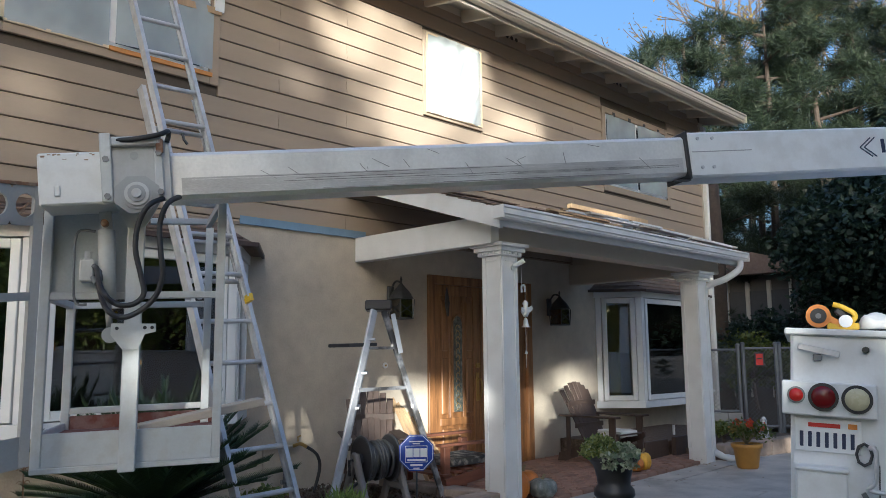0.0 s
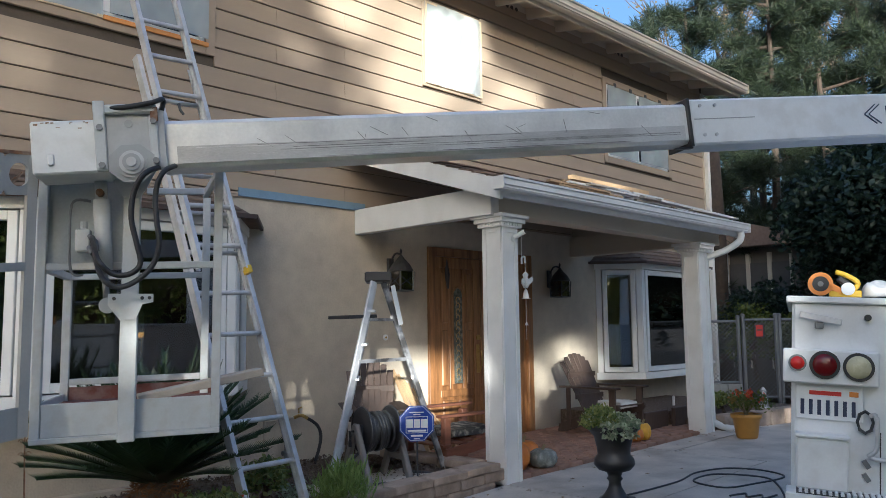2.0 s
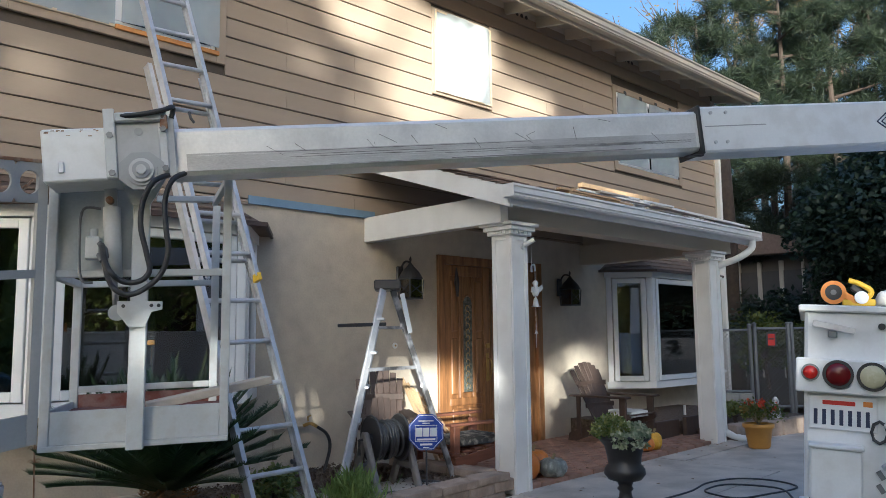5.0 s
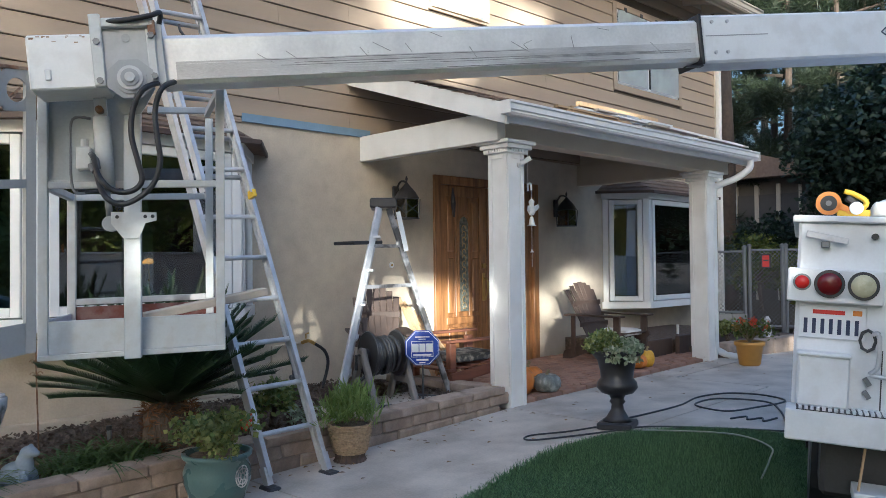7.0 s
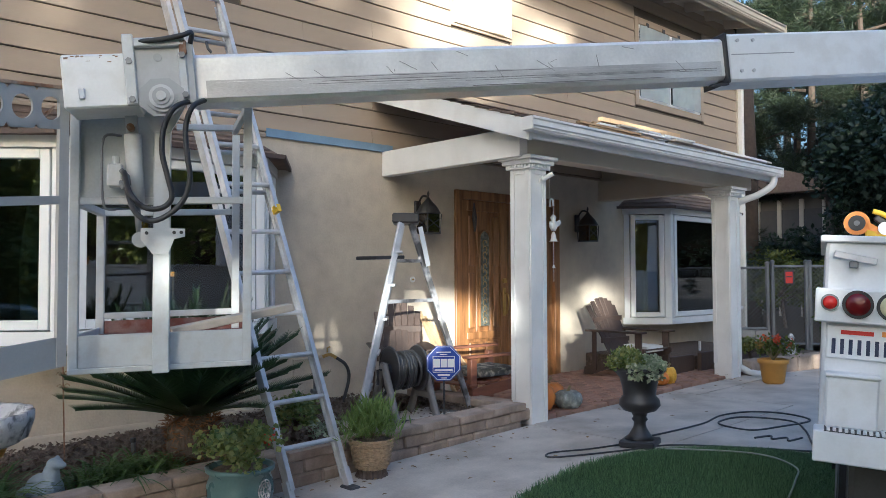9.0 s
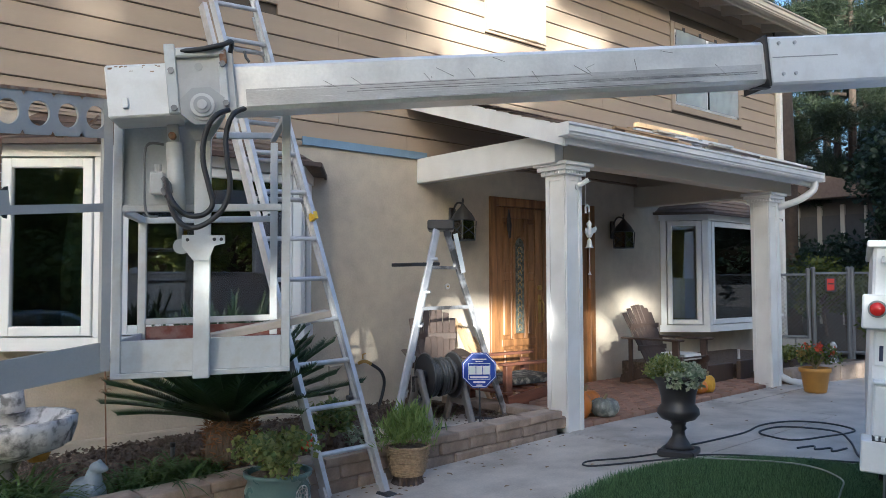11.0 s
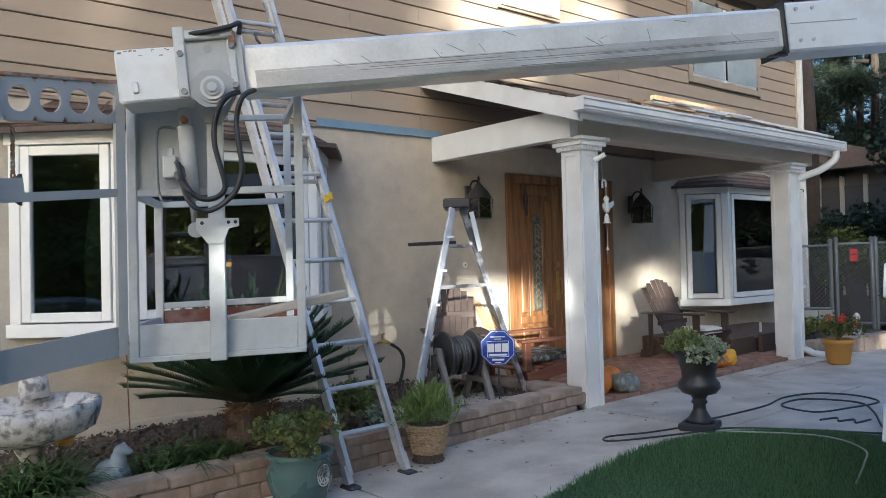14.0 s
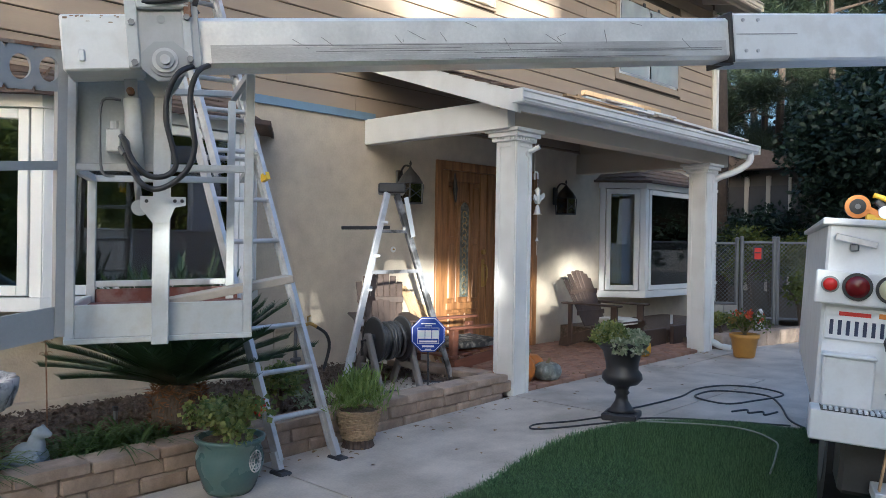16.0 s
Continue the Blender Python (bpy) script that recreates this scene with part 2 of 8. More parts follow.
TAPE = mat("masking tape", (0.62, 0.50, 0.33), 0.8, var=0.12)
ORTAPE = mat("orange raw wood sill", (0.60, 0.27, 0.07), 0.7, var=0.2, stretch=(1, 6, 6))
L_DARK = leafy("dark broad leaves", (0.010, 0.024, 0.014), (0.032, 0.056, 0.030), 0.45, 0.2)
L_PINE = leafy("pine needles", (0.010, 0.022, 0.015), (0.038, 0.054, 0.021), 0.6, 0.35)
L_GOLD = leafy("autumn leaves", (0.30, 0.17, 0.03), (0.16, 0.15, 0.03), 0.6, 0.4)
L_HEDGE = leafy("hedge leaves", (0.05, 0.085, 0.012), (0.16, 0.17, 0.03), 0.5, 0.35)
L_SAGO = leafy("sago leaflets", (0.018, 0.045, 0.020), (0.06, 0.10, 0.04), 0.35, 0.15)
L_STRAP = leafy("strap leaves", (0.05, 0.10, 0.028), (0.13, 0.20, 0.06), 0.45, 0.25)
L_LIME = leafy("lime foliage", (0.14, 0.22, 0.045), (0.28, 0.36, 0.10), 0.5, 0.35)
L_GER = leafy("geranium leaves", (0.08, 0.14, 0.035), (0.32, 0.33, 0.10), 0.5, 0.35)
L_PALE = leafy("variegated leaves", (0.22, 0.28, 0.15), (0.50, 0.52, 0.38), 0.5, 0.3)
L_GRASS = leafy("grass blades", (0.022, 0.070, 0.028), (0.20, 0.33, 0.14), 0.6, 0.25)
L_RED = leafy("red flowers", (0.55, 0.03, 0.02), (0.65, 0.12, 0.03), 0.6, 0.3)
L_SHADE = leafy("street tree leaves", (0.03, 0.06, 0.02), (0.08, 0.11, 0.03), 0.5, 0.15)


# ---- building helpers ----
INV = {}


def thing(name, at, label, category, group="", kind="", turn=0.0, local=False):
    """An empty that carries parts. Parts are given in world places, or in its own frame when local."""
    ob = new(name)
    ob.matrix_basis = pose(*at, 0, 0, turn)
    ob.empty_display_size = 0.1
    INV[ob.name] = Matrix.Identity(4) if local else pose(*at, 0, 0, turn).inverted()
    return tagged(ob, label, category, group, kind)


def mesh_of(name, bm, material, smooth=False):
    me = bpy.data.meshes.new(name)
    bmesh.ops.recalc_face_normals(bm, faces=bm.faces)
    bm.to_mesh(me)
    bm.free()
    me.materials.append(material)
    if smooth:
        me.shade_smooth()
    return me


def part(name, bm, material, parent, label="", smooth=False, kind=""):
    ob = new(name, mesh_of(name, bm, material, smooth))
    ob.parent = parent
    ob.matrix_parent_inverse = INV.get(parent.name, Matrix.Identity(4))
    return tagged(ob, label, kind=kind)


def solid(name, bm, material, label, category, kind="", group="", smooth=False):
    return tagged(new(name, mesh_of(name, bm, material, smooth)), label, category, group, kind)


def B():
    return bmesh.new()


def box(bm, lo, hi, bevel=0.0, m=None):
    c = [(a + b) / 2 for a, b in zip(lo, hi)]
    s = [abs(b - a) for a, b in zip(lo, hi)]
    mm = Matrix.Translation(c) @ Matrix.Diagonal((*s, 1))
    if m is not None:
        mm = m @ mm
    r = bmesh.ops.create_cube(bm, size=1, matrix=mm)
    if bevel:
        es = {e for v in r["verts"] for e in v.link_edges}
        bmesh.ops.bevel(bm, geom=list(es), offset=bevel, segments=1, affect="EDGES")
    return bm


def beam(bm, p, q, w, h, up=(0, 0, 1), bevel=0.0):
    """A bar from p to q, w wide and h high towards up."""
    p, q, up = Vector(p), Vector(q), Vector(up)
    z = (q - p)
    length = z.length
    z.normalize()
    x = up.cross(z)
    if x.length < 1e-5:
        x = Vector((1, 0, 0)).cross(z)
    x.normalize()
    y = z.cross(x)
    m = Matrix.Translation((p + q) / 2) @ Matrix((x, y, z)).transposed().to_4x4()
    return box(bm, (-w / 2, -h / 2, -length / 2), (w / 2, h / 2, length / 2), bevel, m)


def tube(bm, pts, r, n=8, closed=False, radii=None):
    pts = [Vector(p) for p in pts]
    rings = []
    ref = Vector((0.3, 0.2, 0.93)).normalized()
    k = len(pts)
    for i, p in enumerate(pts):
        a = pts[(i - 1) % k] if closed or i > 0 else p
        b = pts[(i + 1) % k] if closed or i < k - 1 else p
        d = (b - a).normalized()
        x = ref.cross(d)
        if x.length < 0.05:
            x = Vector((1, 0, 0)).cross(d)
        x.normalize()
        y = d.cross(x)
        rr = radii[i] if radii else r
        rings.append([bm.verts.new(p + (x * math.cos(2 * math.pi * j / n) + y * math.sin(2 * math.pi * j / n)) * rr) for j in range(n)])
    for i in range(k if closed else k - 1):
        a, b = rings[i], rings[(i + 1) % k]
        for j in range(n):
            bm.faces.new((a[j], a[(j + 1) % n], b[(j + 1) % n], b[j]))
    if not closed:
        bm.faces.new(rings[0][::-1])
        bm.faces.new(rings[-1])
    return bm


def lathe(bm, prof, at=(0, 0, 0), n=28, ribs=0, depth=0.0, m=None):
    """A turned form from (radius, height) pairs; ribs: how many flutes, of that depth."""
    rings = []
    mm = m if m is not None else Matrix.Translation(at)
    for r, z in prof:
        ring = []
        for j in range(n):
            a = 2 * math.pi * j / n
            rr = r * (1 + depth * math.cos(ribs * a)) if ribs else r
            ring.append(bm.verts.new(mm @ Vector((rr * math.cos(a), rr * math.sin(a), z))))
        rings.append(ring)
    for a, b in zip(rings, rings[1:]):
        for j in range(n):
            bm.faces.new((a[j], a[(j + 1) % n], b[(j + 1) % n], b[j]))
    bm.faces.new(rings[0][::-1])
    bm.faces.new(rings[-1])
    return bm


def disc(bm, c, normal, r, t, n=24):
    """A short round plate centred at c."""
    nrm = Vector(normal).normalized()
    return tube(bm, [Vector(c) - nrm * t / 2, Vector(c) + nrm * t / 2], r, n)


def prism(bm, outline, m, depth):
    """An outline in the x-y plane of m, given thickness along its z."""
    lo = [bm.verts.new(m @ Vector((x, y, 0))) for x, y in outline]
    hi = [bm.verts.new(m @ Vector((x, y, depth))) for x, y in outline]
    bm.faces.new(lo[::-1])
    bm.faces.new(hi)
    k = len(outline)
    for i in range(k):
        bm.faces.new((lo[i], lo[(i + 1) % k], hi[(i + 1) % k], hi[i]))
    return bm


def rough_box(bm, lo, hi, amp=0.004, seed=0):
    """A block with slightly uneven corners."""
    rnd = random.Random(seed)
    start = len(bm.verts)
    box(bm, lo, hi, min(abs(hi[i] - lo[i]) for i in range(3)) * 0.12)
    bm.verts.ensure_lookup_table()
    for v in bm.verts[start:]:
        v.co += Vector([rnd.uniform(-amp, amp) for _ in range(3)])
    return bm


def smooth_line(pts, steps=6):
    """A Catmull-Rom line through the points."""
    pts = [Vector(p) for p in pts]
    out = []
    for i in range(len(pts) - 1):
        p0, p1, p2, p3 = pts[max(i - 1, 0)], pts[i], pts[i + 1], pts[min(i + 2, len(pts) - 1)]
        for s in range(steps):
            t = s / steps
            out.append(0.5 * ((2 * p1) + (p2 - p0) * t + (2 * p0 - 5 * p1 + 4 * p2 - p3) * t * t + (3 * p1 - p0 - 3 * p2 + p3) * t ** 3))
    out.append(pts[-1])
    return out


def quads(name, verts, faces, material):
    me = bpy.data.meshes.new(name)
    me.from_pydata(verts, [], faces)
    me.materials.append(material)
    return me


def blades(centres, size, rng, shape="leaf", spread=1.0, lift=0.0):
    """Verts and faces of one small leaf at each centre, turned at random."""
    n = len(centres)
    d = rng.normal(size=(n, 3))
    d[:, 2] = d[:, 2] * spread + lift
    d /= np.linalg.norm(d, axis=1, keepdims=True)
    s = np.cross(d, rng.normal(size=(n, 3)))
    s /= np.linalg.norm(s, axis=1, keepdims=True)
    ln = size * rng.uniform(0.6, 1.3, (n, 1))
    wd = ln * (0.28 if shape == "leaf" else 0.026 if shape == "needle" else 0.06 if shape == "finger" else 0.45)
    v = np.stack([centres, centres + d * ln * 0.5 + s * wd, centres + d * ln, centres + d * ln * 0.5 - s * wd], 1).reshape(-1, 3)
    f = np.arange(4 * n).reshape(-1, 4)
    return v, f


def foliage(name, centres, size, material, parent, rng, shape="leaf", spread=1.0, lift=0.0, label=""):
    v, f = blades(np.asarray(centres, float), size, rng, shape, spread, lift)
    ob = new(name, quads(name, v.tolist(), f.tolist(), material))
    ob.parent = parent
    ob.matrix_parent_inverse = INV.get(parent.name, Matrix.Identity(4))
    return tagged(ob, label, kind="stuff")


def G(x):
    """The paved ground falls gently towards the near end of the house."""
    return 0.045 * (x - 5.7) if x < 5.7 else 0.018 * (x - 5.7)


def limb(bm, a_, b_, r0, r1, rnd_, bend=0.15, steps=6):
    a_, b_ = Vector(a_), Vector(b_)
    ln = (b_ - a_).length
    side_ = Vector((rnd_.uniform(-1, 1), rnd_.uniform(-1, 1), rnd_.uniform(-0.4, 0.4))) * bend * ln
    pts = [a_.lerp(b_, k / steps) + side_ * math.sin(math.pi * k / steps) for k in range(steps + 1)]
    tube(bm, pts, r0, 7, False, [r0 + (r1 - r0) * k / steps for k in range(steps + 1)])
    return pts


def broad(name, at, size, seed, leaf, count, material, label, limbs=12, hollow=0.55, bark=BARK, group=""):
    """A broadleaf tree or shrub: limbs into a lumpy crown of leaf clumps."""
    rnd_, rg = random.Random(seed), np.random.default_rng(seed)
    t = thing(name, at, label, "tree" if size[2] > 2.2 else "shrub", group)
    base = Vector(at)
    bm_ = B()
    cen = base + Vector((0, 0, size[2] * 0.58))
    top = limb(bm_, base, base + Vector((0.1, 0.1, size[2] * 0.6)), max(0.03, size[2] * 0.03), max(0.02, size[2] * 0.018), rnd_, 0.04)[-1]
    clumps = []
    for k in range(limbs):
        an, el = k * 2.4, rnd_.uniform(-0.35, 1.2)
        q_ = cen + Vector((math.cos(an) * math.cos(el) * size[0], math.sin(an) * math.cos(el) * size[1], math.sin(el) * size[2] * 0.42)) * rnd_.uniform(0.6, 0.9)
        limb(bm_, base.lerp(top, rnd_.uniform(0.45, 1.0)), q_, size[2] * 0.012, 0.008, rnd_, 0.12)
        for _ in range(7):
            clumps.append(q_ + Vector((rnd_.gauss(0, size[0] * 0.22), rnd_.gauss(0, size[1] * 0.22), rnd_.gauss(0, size[2] * 0.11))))
    part("trunk", bm_, bark, t)
    cl = np.array([tuple(c_) for c_ in clumps])
    per = max(4, count // len(cl))
    r_ = min(size) * 0.17
    off = rg.normal(size=(len(cl) * per, 3))
    off *= (hollow + (1 - hollow) * rg.random((len(off), 1))) * r_ * 1.6 / np.linalg.norm(off, axis=1, keepdims=True)
    c_ = np.repeat(cl, per, axis=0) + off
    c_[:, 2] = np.maximum(c_[:, 2], base.z + 0.03)
    foliage("crown", c_, leaf, material, t, rg, "leaf", 0.7, -0.1)
    return t


# ---- ground ----
def sheet(x0, x1, y0, y1, nx, ny, dz=0.0):
    bm = B()
    vs = [[bm.verts.new((x0 + (x1 - x0) * i / nx, y0 + (y1 - y0) * j / ny, G(max(-12, min(16, x0 + (x1 - x0) * i / nx))) + dz)) for j in range(ny + 1)] for i in range(nx + 1)]
    for i in range(nx):
        for j in range(ny):
            bm.faces.new((vs[i][j], vs[i + 1][j], vs[i + 1][j + 1], vs[i][j + 1]))
    return bm


bm = B()
ring = [(-900, -900), (900, -900), (900, 900), (-900, 900)]
bm.faces.new([bm.verts.new((x, y, -0.62)) for x, y in ring])
solid("ground", bm, EARTH, "bare brown earth reaching far off", "ground", "structure")


def slab(outline, top, thick, mat_, name, label, cat):
    """A paving sheet that follows the ground's fall."""
    bm = B()
    m = Matrix.Identity(4)
    prism(bm, outline, m, thick)
    bmesh.ops.triangulate(bm, faces=[f for f in bm.faces if len(f.verts) > 4])
    bmesh.ops.bisect_plane(bm, geom=bm.verts[:] + bm.edges[:] + bm.faces[:], plane_co=(5.7, 0, 0), plane_no=(1, 0, 0))
    for v in bm.verts:
        v.co.z += G(v.co.x) + top - thick
    return solid(name, bm, mat_, label, cat, "structure")


bm = B()
bm.faces.new([bm.verts.new(q) for q in ((-60, -34, -0.55), (60, -34, -0.55), (60, -11.2, -0.55), (-60, -11.2, -0.55))])
solid("road", bm, ASPHALT, "dark asphalt street behind the viewer", "road", "structure")

# concrete walk and drive, poured in bays with open joints
JX = 3.10
slab([(-9, -3.6), (JX - 0.008, -3.6), (JX - 0.008, -1.50), (-9, -1.50)], 0, 0.5, CONC, "pavement", "grey broom-finished concrete walk beside the planter", "pavement")
slab([(JX + 0.008, -3.6), (5.72, -3.6), (5.72, -1.50), (JX + 0.008, -1.50)], 0, 0.5, CONC, "pavement", "grey broom-finished concrete walk beside the planter", "pavement")
slab([(5.735, -2.78), (8.10, -2.78), (8.10, -1.47), (5.735, -1.47)], 0, 0.5, CONC, "pavement", "grey concrete bay before the porch", "pavement")
slab([(5.735, -9), (8.10, -9), (8.10, -2.795), (5.735, -2.795)], 0.002, 0.5, CONC, "pavement", "grey concrete drive bay", "pavement")
slab([(8.115, -9), (14.5, -9), (14.5, -1.8), (8.115, -1.8)], 0, 0.5, CONC, "pavement", "grey concrete drive bay with a lit strip", "pavement")
slab([(8.115, -1.785), (14.5, -1.785), (14.5, -1.47), (8.115, -1.47)], 0.003, 0.5, CONC, "pavement", "grey concrete strip before the bay window", "pavement")

# lawn with a curved edge
edge = [(-6, -3.35), (1.5, -3.05), (3.46, -2.93), (4.17, -2.80), (4.79, -2.74), (5.30, -2.76), (5.62, -2.90), (5.88, -3.14), (6.08, -3.45), (6.18, -3.82), (6.2, -5.0), (6.2, -11)]
slab([(-6, -11)] + [(-6, -3.35)] + [tuple(p)[:2] for p in smooth_line([(*e, 0) for e in edge], 3)][1:], 0.02, 0.5, TURF, "lawn", "dark green mown lawn with a curved edge", "lawn")
rng = np.random.default_rng(5)


def inside_lawn(p):
    ex = np.array([e[0] for e in edge[:10]])
    ey = np.array([e[1] for e in edge[:10]])
    lim = np.interp(p[:, 0], ex, ey)
    return (p[:, 1] < lim + rng.normal(0, 0.02, len(p))) & (p[:, 0] < 6.22 + rng.normal(0, 0.02, len(p)))


n = 230000
gp = np.stack([rng.uniform(2.2, 6.3, n), rng.uniform(-4.9, -2.6, n), np.zeros(n)], 1)
wide = np.stack([rng.uniform(-6, 6.3, 260000), rng.uniform(-11, -2.6, 260000), np.zeros(260000)], 1)
gp = np.concatenate([gp, wide[(wide[:, 0] < 2.2) | (wide[:, 1] < -4.9)]])
gp = gp[inside_lawn(gp)]
gp[:, 2] = np.array([G(x) for x in gp[:, 0]]) + 0.018
hgt = rng.uniform(0.020, 0.068, len(gp)) * (0.8 + 0.4 * np.sin(gp[:, 0] * 3.1 + 2 * np.sin(gp[:, 1] * 2.3)))
a = rng.uniform(0, 2 * np.pi, len(gp))
lean = rng.normal(0, 0.018, (len(gp), 2))
w = np.full((len(gp), 1), 0.0032)
far = (gp[:, 0] < 2.2) | (gp[:, 1] < -4.9)
w[far] = 0.010
side = np.stack([np.cos(a), np.sin(a), np.zeros(len(gp))], 1) * w
tip = gp + np.stack([lean[:, 0], lean[:, 1], hgt], 1)
v = np.stack([gp - side, gp + side, tip], 1).reshape(-1, 3)
f = np.arange(len(v)).reshape(-1, 3)
tagged(new("grass", quads("grass", v.tolist(), f.tolist(), L_GRASS)), "short dark green lawn grass", "grass", kind="stuff")

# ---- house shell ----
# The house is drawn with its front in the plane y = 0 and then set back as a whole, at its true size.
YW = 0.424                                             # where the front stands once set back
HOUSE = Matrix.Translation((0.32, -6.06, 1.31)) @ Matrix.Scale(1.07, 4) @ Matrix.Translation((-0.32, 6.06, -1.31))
Z_SIDE, Z_EAVE, X0, X1 = 2.55, 5.36, -6.0, 12.78
HOLES = dict(up0=(1.94, 3.58, 3.82, 4.94), up1=(6.23, 7.09, 4.08, 4.95), up2=(9.80, 11.50, 3.77, 4.83), door=(6.32, 7.92, 0.10, 2.16), bay0=(1.75, 3.85, 0.95, 2.22), bay1=(9.62, 11.85, 0.74, 2.14))


def holed_wall(x0, x1, z0, z1, y0, y1, holes):
    """A thick wall in pieces round its openings."""
    bm = B()
    xs = sorted({x0, x1, *[h for q in holes for h in q[:2]]})
    for a_, b_ in zip(xs, xs[1:]):
        mid = (a_ + b_) / 2
        cuts = sorted((q[2], q[3]) for q in holes if q[0] < mid < q[1])
        z = z0
        for lo, hi in cuts:
            if lo > z:
                box(bm, (a_, y0, z), (b_, y1, lo))
            z = hi
        if z < z1:
            box(bm, (a_, y0, z), (b_, y1, z1))
    bmesh.ops.remove_doubles(bm, verts=bm.verts, dist=0.0005)
    inner = [f for f in bm.faces if all(len(e.link_faces) > 1 for e in f.edges) and abs(f.normal.y) < 0.5 and any(g is not f and (g.calc_center_median() - f.calc_center_median()).length < 1e-4 for e in f.edges for g in e.link_faces)]
    if inner:
        bmesh.ops.delete(bm, geom=inner, context="FACES_ONLY")
    return bm


solid("wall_front_lower", holed_wall(X0, X1, -0.6, Z_SIDE, 0.0, 0.2, [HOLES[k] for k in ("door", "bay0", "bay1")]), STUCCO, "beige trowelled stucco wall of the ground floor", "wall", "structure")
solid("wall_front_upper", holed_wall(X0, X1, Z_SIDE, Z_EAVE + 0.1, 0.005, 0.2, [HOLES[k] for k in ("up0", "up1", "up2")]), SIDING_DARK, "backing behind the siding of the upper floor", "wall", "structure")
solid("wall_right", prism(B(), [(0.2, -0.6), (8.0, -0.6), (8.0, 7.4), (0.2, 5.42)], Matrix(((0, 0, 1, X1 - 0.2), (1, 0, 0, 0), (0, 1, 0, 0), (0, 0, 0, 1))), 0.2), STUCCO, "beige stucco end wall", "wall", "structure")
solid("wall_left", prism(B(), [(0.2, -0.6), (8.0, -0.6), (8.0, 7.4), (0.2, 5.42)], Matrix(((0, 0, 1, X0), (1, 0, 0, 0), (0, 1, 0, 0), (0, 0, 0, 1))), 0.2), STUCCO, "beige stucco end wall", "wall", "structure")
solid("wall_back", box(B(), (X0, 8.0, -0.6), (X1, 8.2, 6.8)), STUCCO, "beige stucco back wall", "wall", "structure")
# floors, inner walls and ceiling are coloured dark so the rooms read as unlit
solid("floor_inside", box(B(), (X0 + 0.2, 0.2, -0.1), (X1 - 0.2, 8.0, 0.10)), ROOM_DIM, "dark floor inside the house", "floor", "structure")
solid("floor_upper", box(B(), (X0 + 0.2, 0.2, 2.5), (X1 - 0.2, 8.0, 2.75)), ROOM_DIM, "floor between the storeys", "floor", "structure")
solid("wall_inside", box(B(), (X0 + 0.2, 3.4, 0.10), (X1 - 0.2, 3.5, 2.5)), ROOM_DIM, "dark wall inside the rooms", "wall", "structure")
solid("wall_inside_upper", box(B(), (X0 + 0.2, 2.6, 2.75), (X1 - 0.2, 2.7, 5.5)), ROOM_DIM, "upper room wall, dimness in its dark colour", "wall", "structure")
solid("ceiling_upper", box(B(), (X0 + 0.2, 0.2, 5.40), (X1 - 0.2, 8.0, 5.5)), ROOM_DIM, "upper room ceiling, dimness in its dark colour", "ceiling", "structure")

# ---- roof and eave ----
roof = thing("roof", (3.4, 0, 5.4), "low-pitched dark shingle roof with white eave", "roof", kind="structure")
SL = 0.26
bm = B()
prism(bm, [(-0.60, 5.285), (8.6, 5.285 + 9.2 * SL), (8.6, 5.33 + 9.2 * SL), (-0.60, 5.33)], Matrix(((0, 0, 1, X0 - 0.45), (1, 0, 0, 0), (0, 1, 0, 0), (0, 0, 0, 1))), X1 - X0 + 0.70)
part("roof_deck", bm, TRIM, roof, "cream painted roof boards")
bm = B()
prism(bm, [(-0.64, 5.325), (8.6, 5.335 + 9.2 * SL), (8.6, 5.36 + 9.2 * SL), (-0.64, 5.35)], Matrix(((0, 0, 1, X0 - 0.47), (1, 0, 0, 0), (0, 1, 0, 0), (0, 0, 0, 1))), X1 - X0 + 0.75)
part("shingle_field", bm, SHINGLE, roof, "dark brown asphalt shingles")
i = 0
x = X0
while x < X1 + 0.2:
    bm = B()
    prism(bm, [(-0.56, 5.19), (0.0, 5.29), (0.0, 5.435), (-0.56, 5.285)], Matrix(((0, 0, 1, x), (1, 0, 0, 0), (0, 1, 0, 0), (0, 0, 0, 1))), 0.045)
    part("rafter_tail", bm, TRIM, roof)
    if x + 0.6 < X1:
        bm = box(B(), (x + 0.045, -0.005, 5.27), (x + 0.61, 0.03, 5.44))
        part("blocking", bm, TRIM, roof)
        if i % 4 == 2:
            for k in range(3):
                part("vent_hole", disc(B(), (x + 0.24 + 0.09 * k, -0.007, 5.36), (0, 1, 0), 0.027, 0.008, 14), PLASTB, roof)
    x += 0.61
    i += 1
gut = thing("gutter", (3.4, -0.62, 5.25), "cream painted metal gutter along the eave", "gutter", kind="structure")
prof = [(-0.57, 5.20), (-0.66, 5.20), (-0.68, 5.235), (-0.695, 5.25), (-0.695, 5.305), (-0.715, 5.315), (-0.715, 5.335), (-0.685, 5.335), (-0.68, 5.215), (-0.57, 5.215)]
bm = B()
prism(bm, prof, Matrix(((0, 0, 1, X0 - 0.45), (1, 0, 0, 0), (0, 1, 0, 0), (0, 0, 0, 1))), X1 - X0 + 0.70)
part("gutter_trough", bm, TRIM, gut)
part("fascia", box(B(), (X0 - 0.45, -0.567, 5.16), (X1 + 0.24, -0.54, 5.31)), TRIM, gut, "cream fascia board")
part("end_cap", box(B(), (X1 + 0.252, -0.715, 5.2), (X1 + 0.26, -0.57, 5.335)), TRIM, gut)
solid("rake_board", beam(B(), (X1 + 0.23, -0.55, 5.25), (X1 + 0.23, 8.5, 5.25 + 9.05 * SL), 0.03, 0.16), TRIM, "cream rake board at the end of the roof", "trim", "structure")
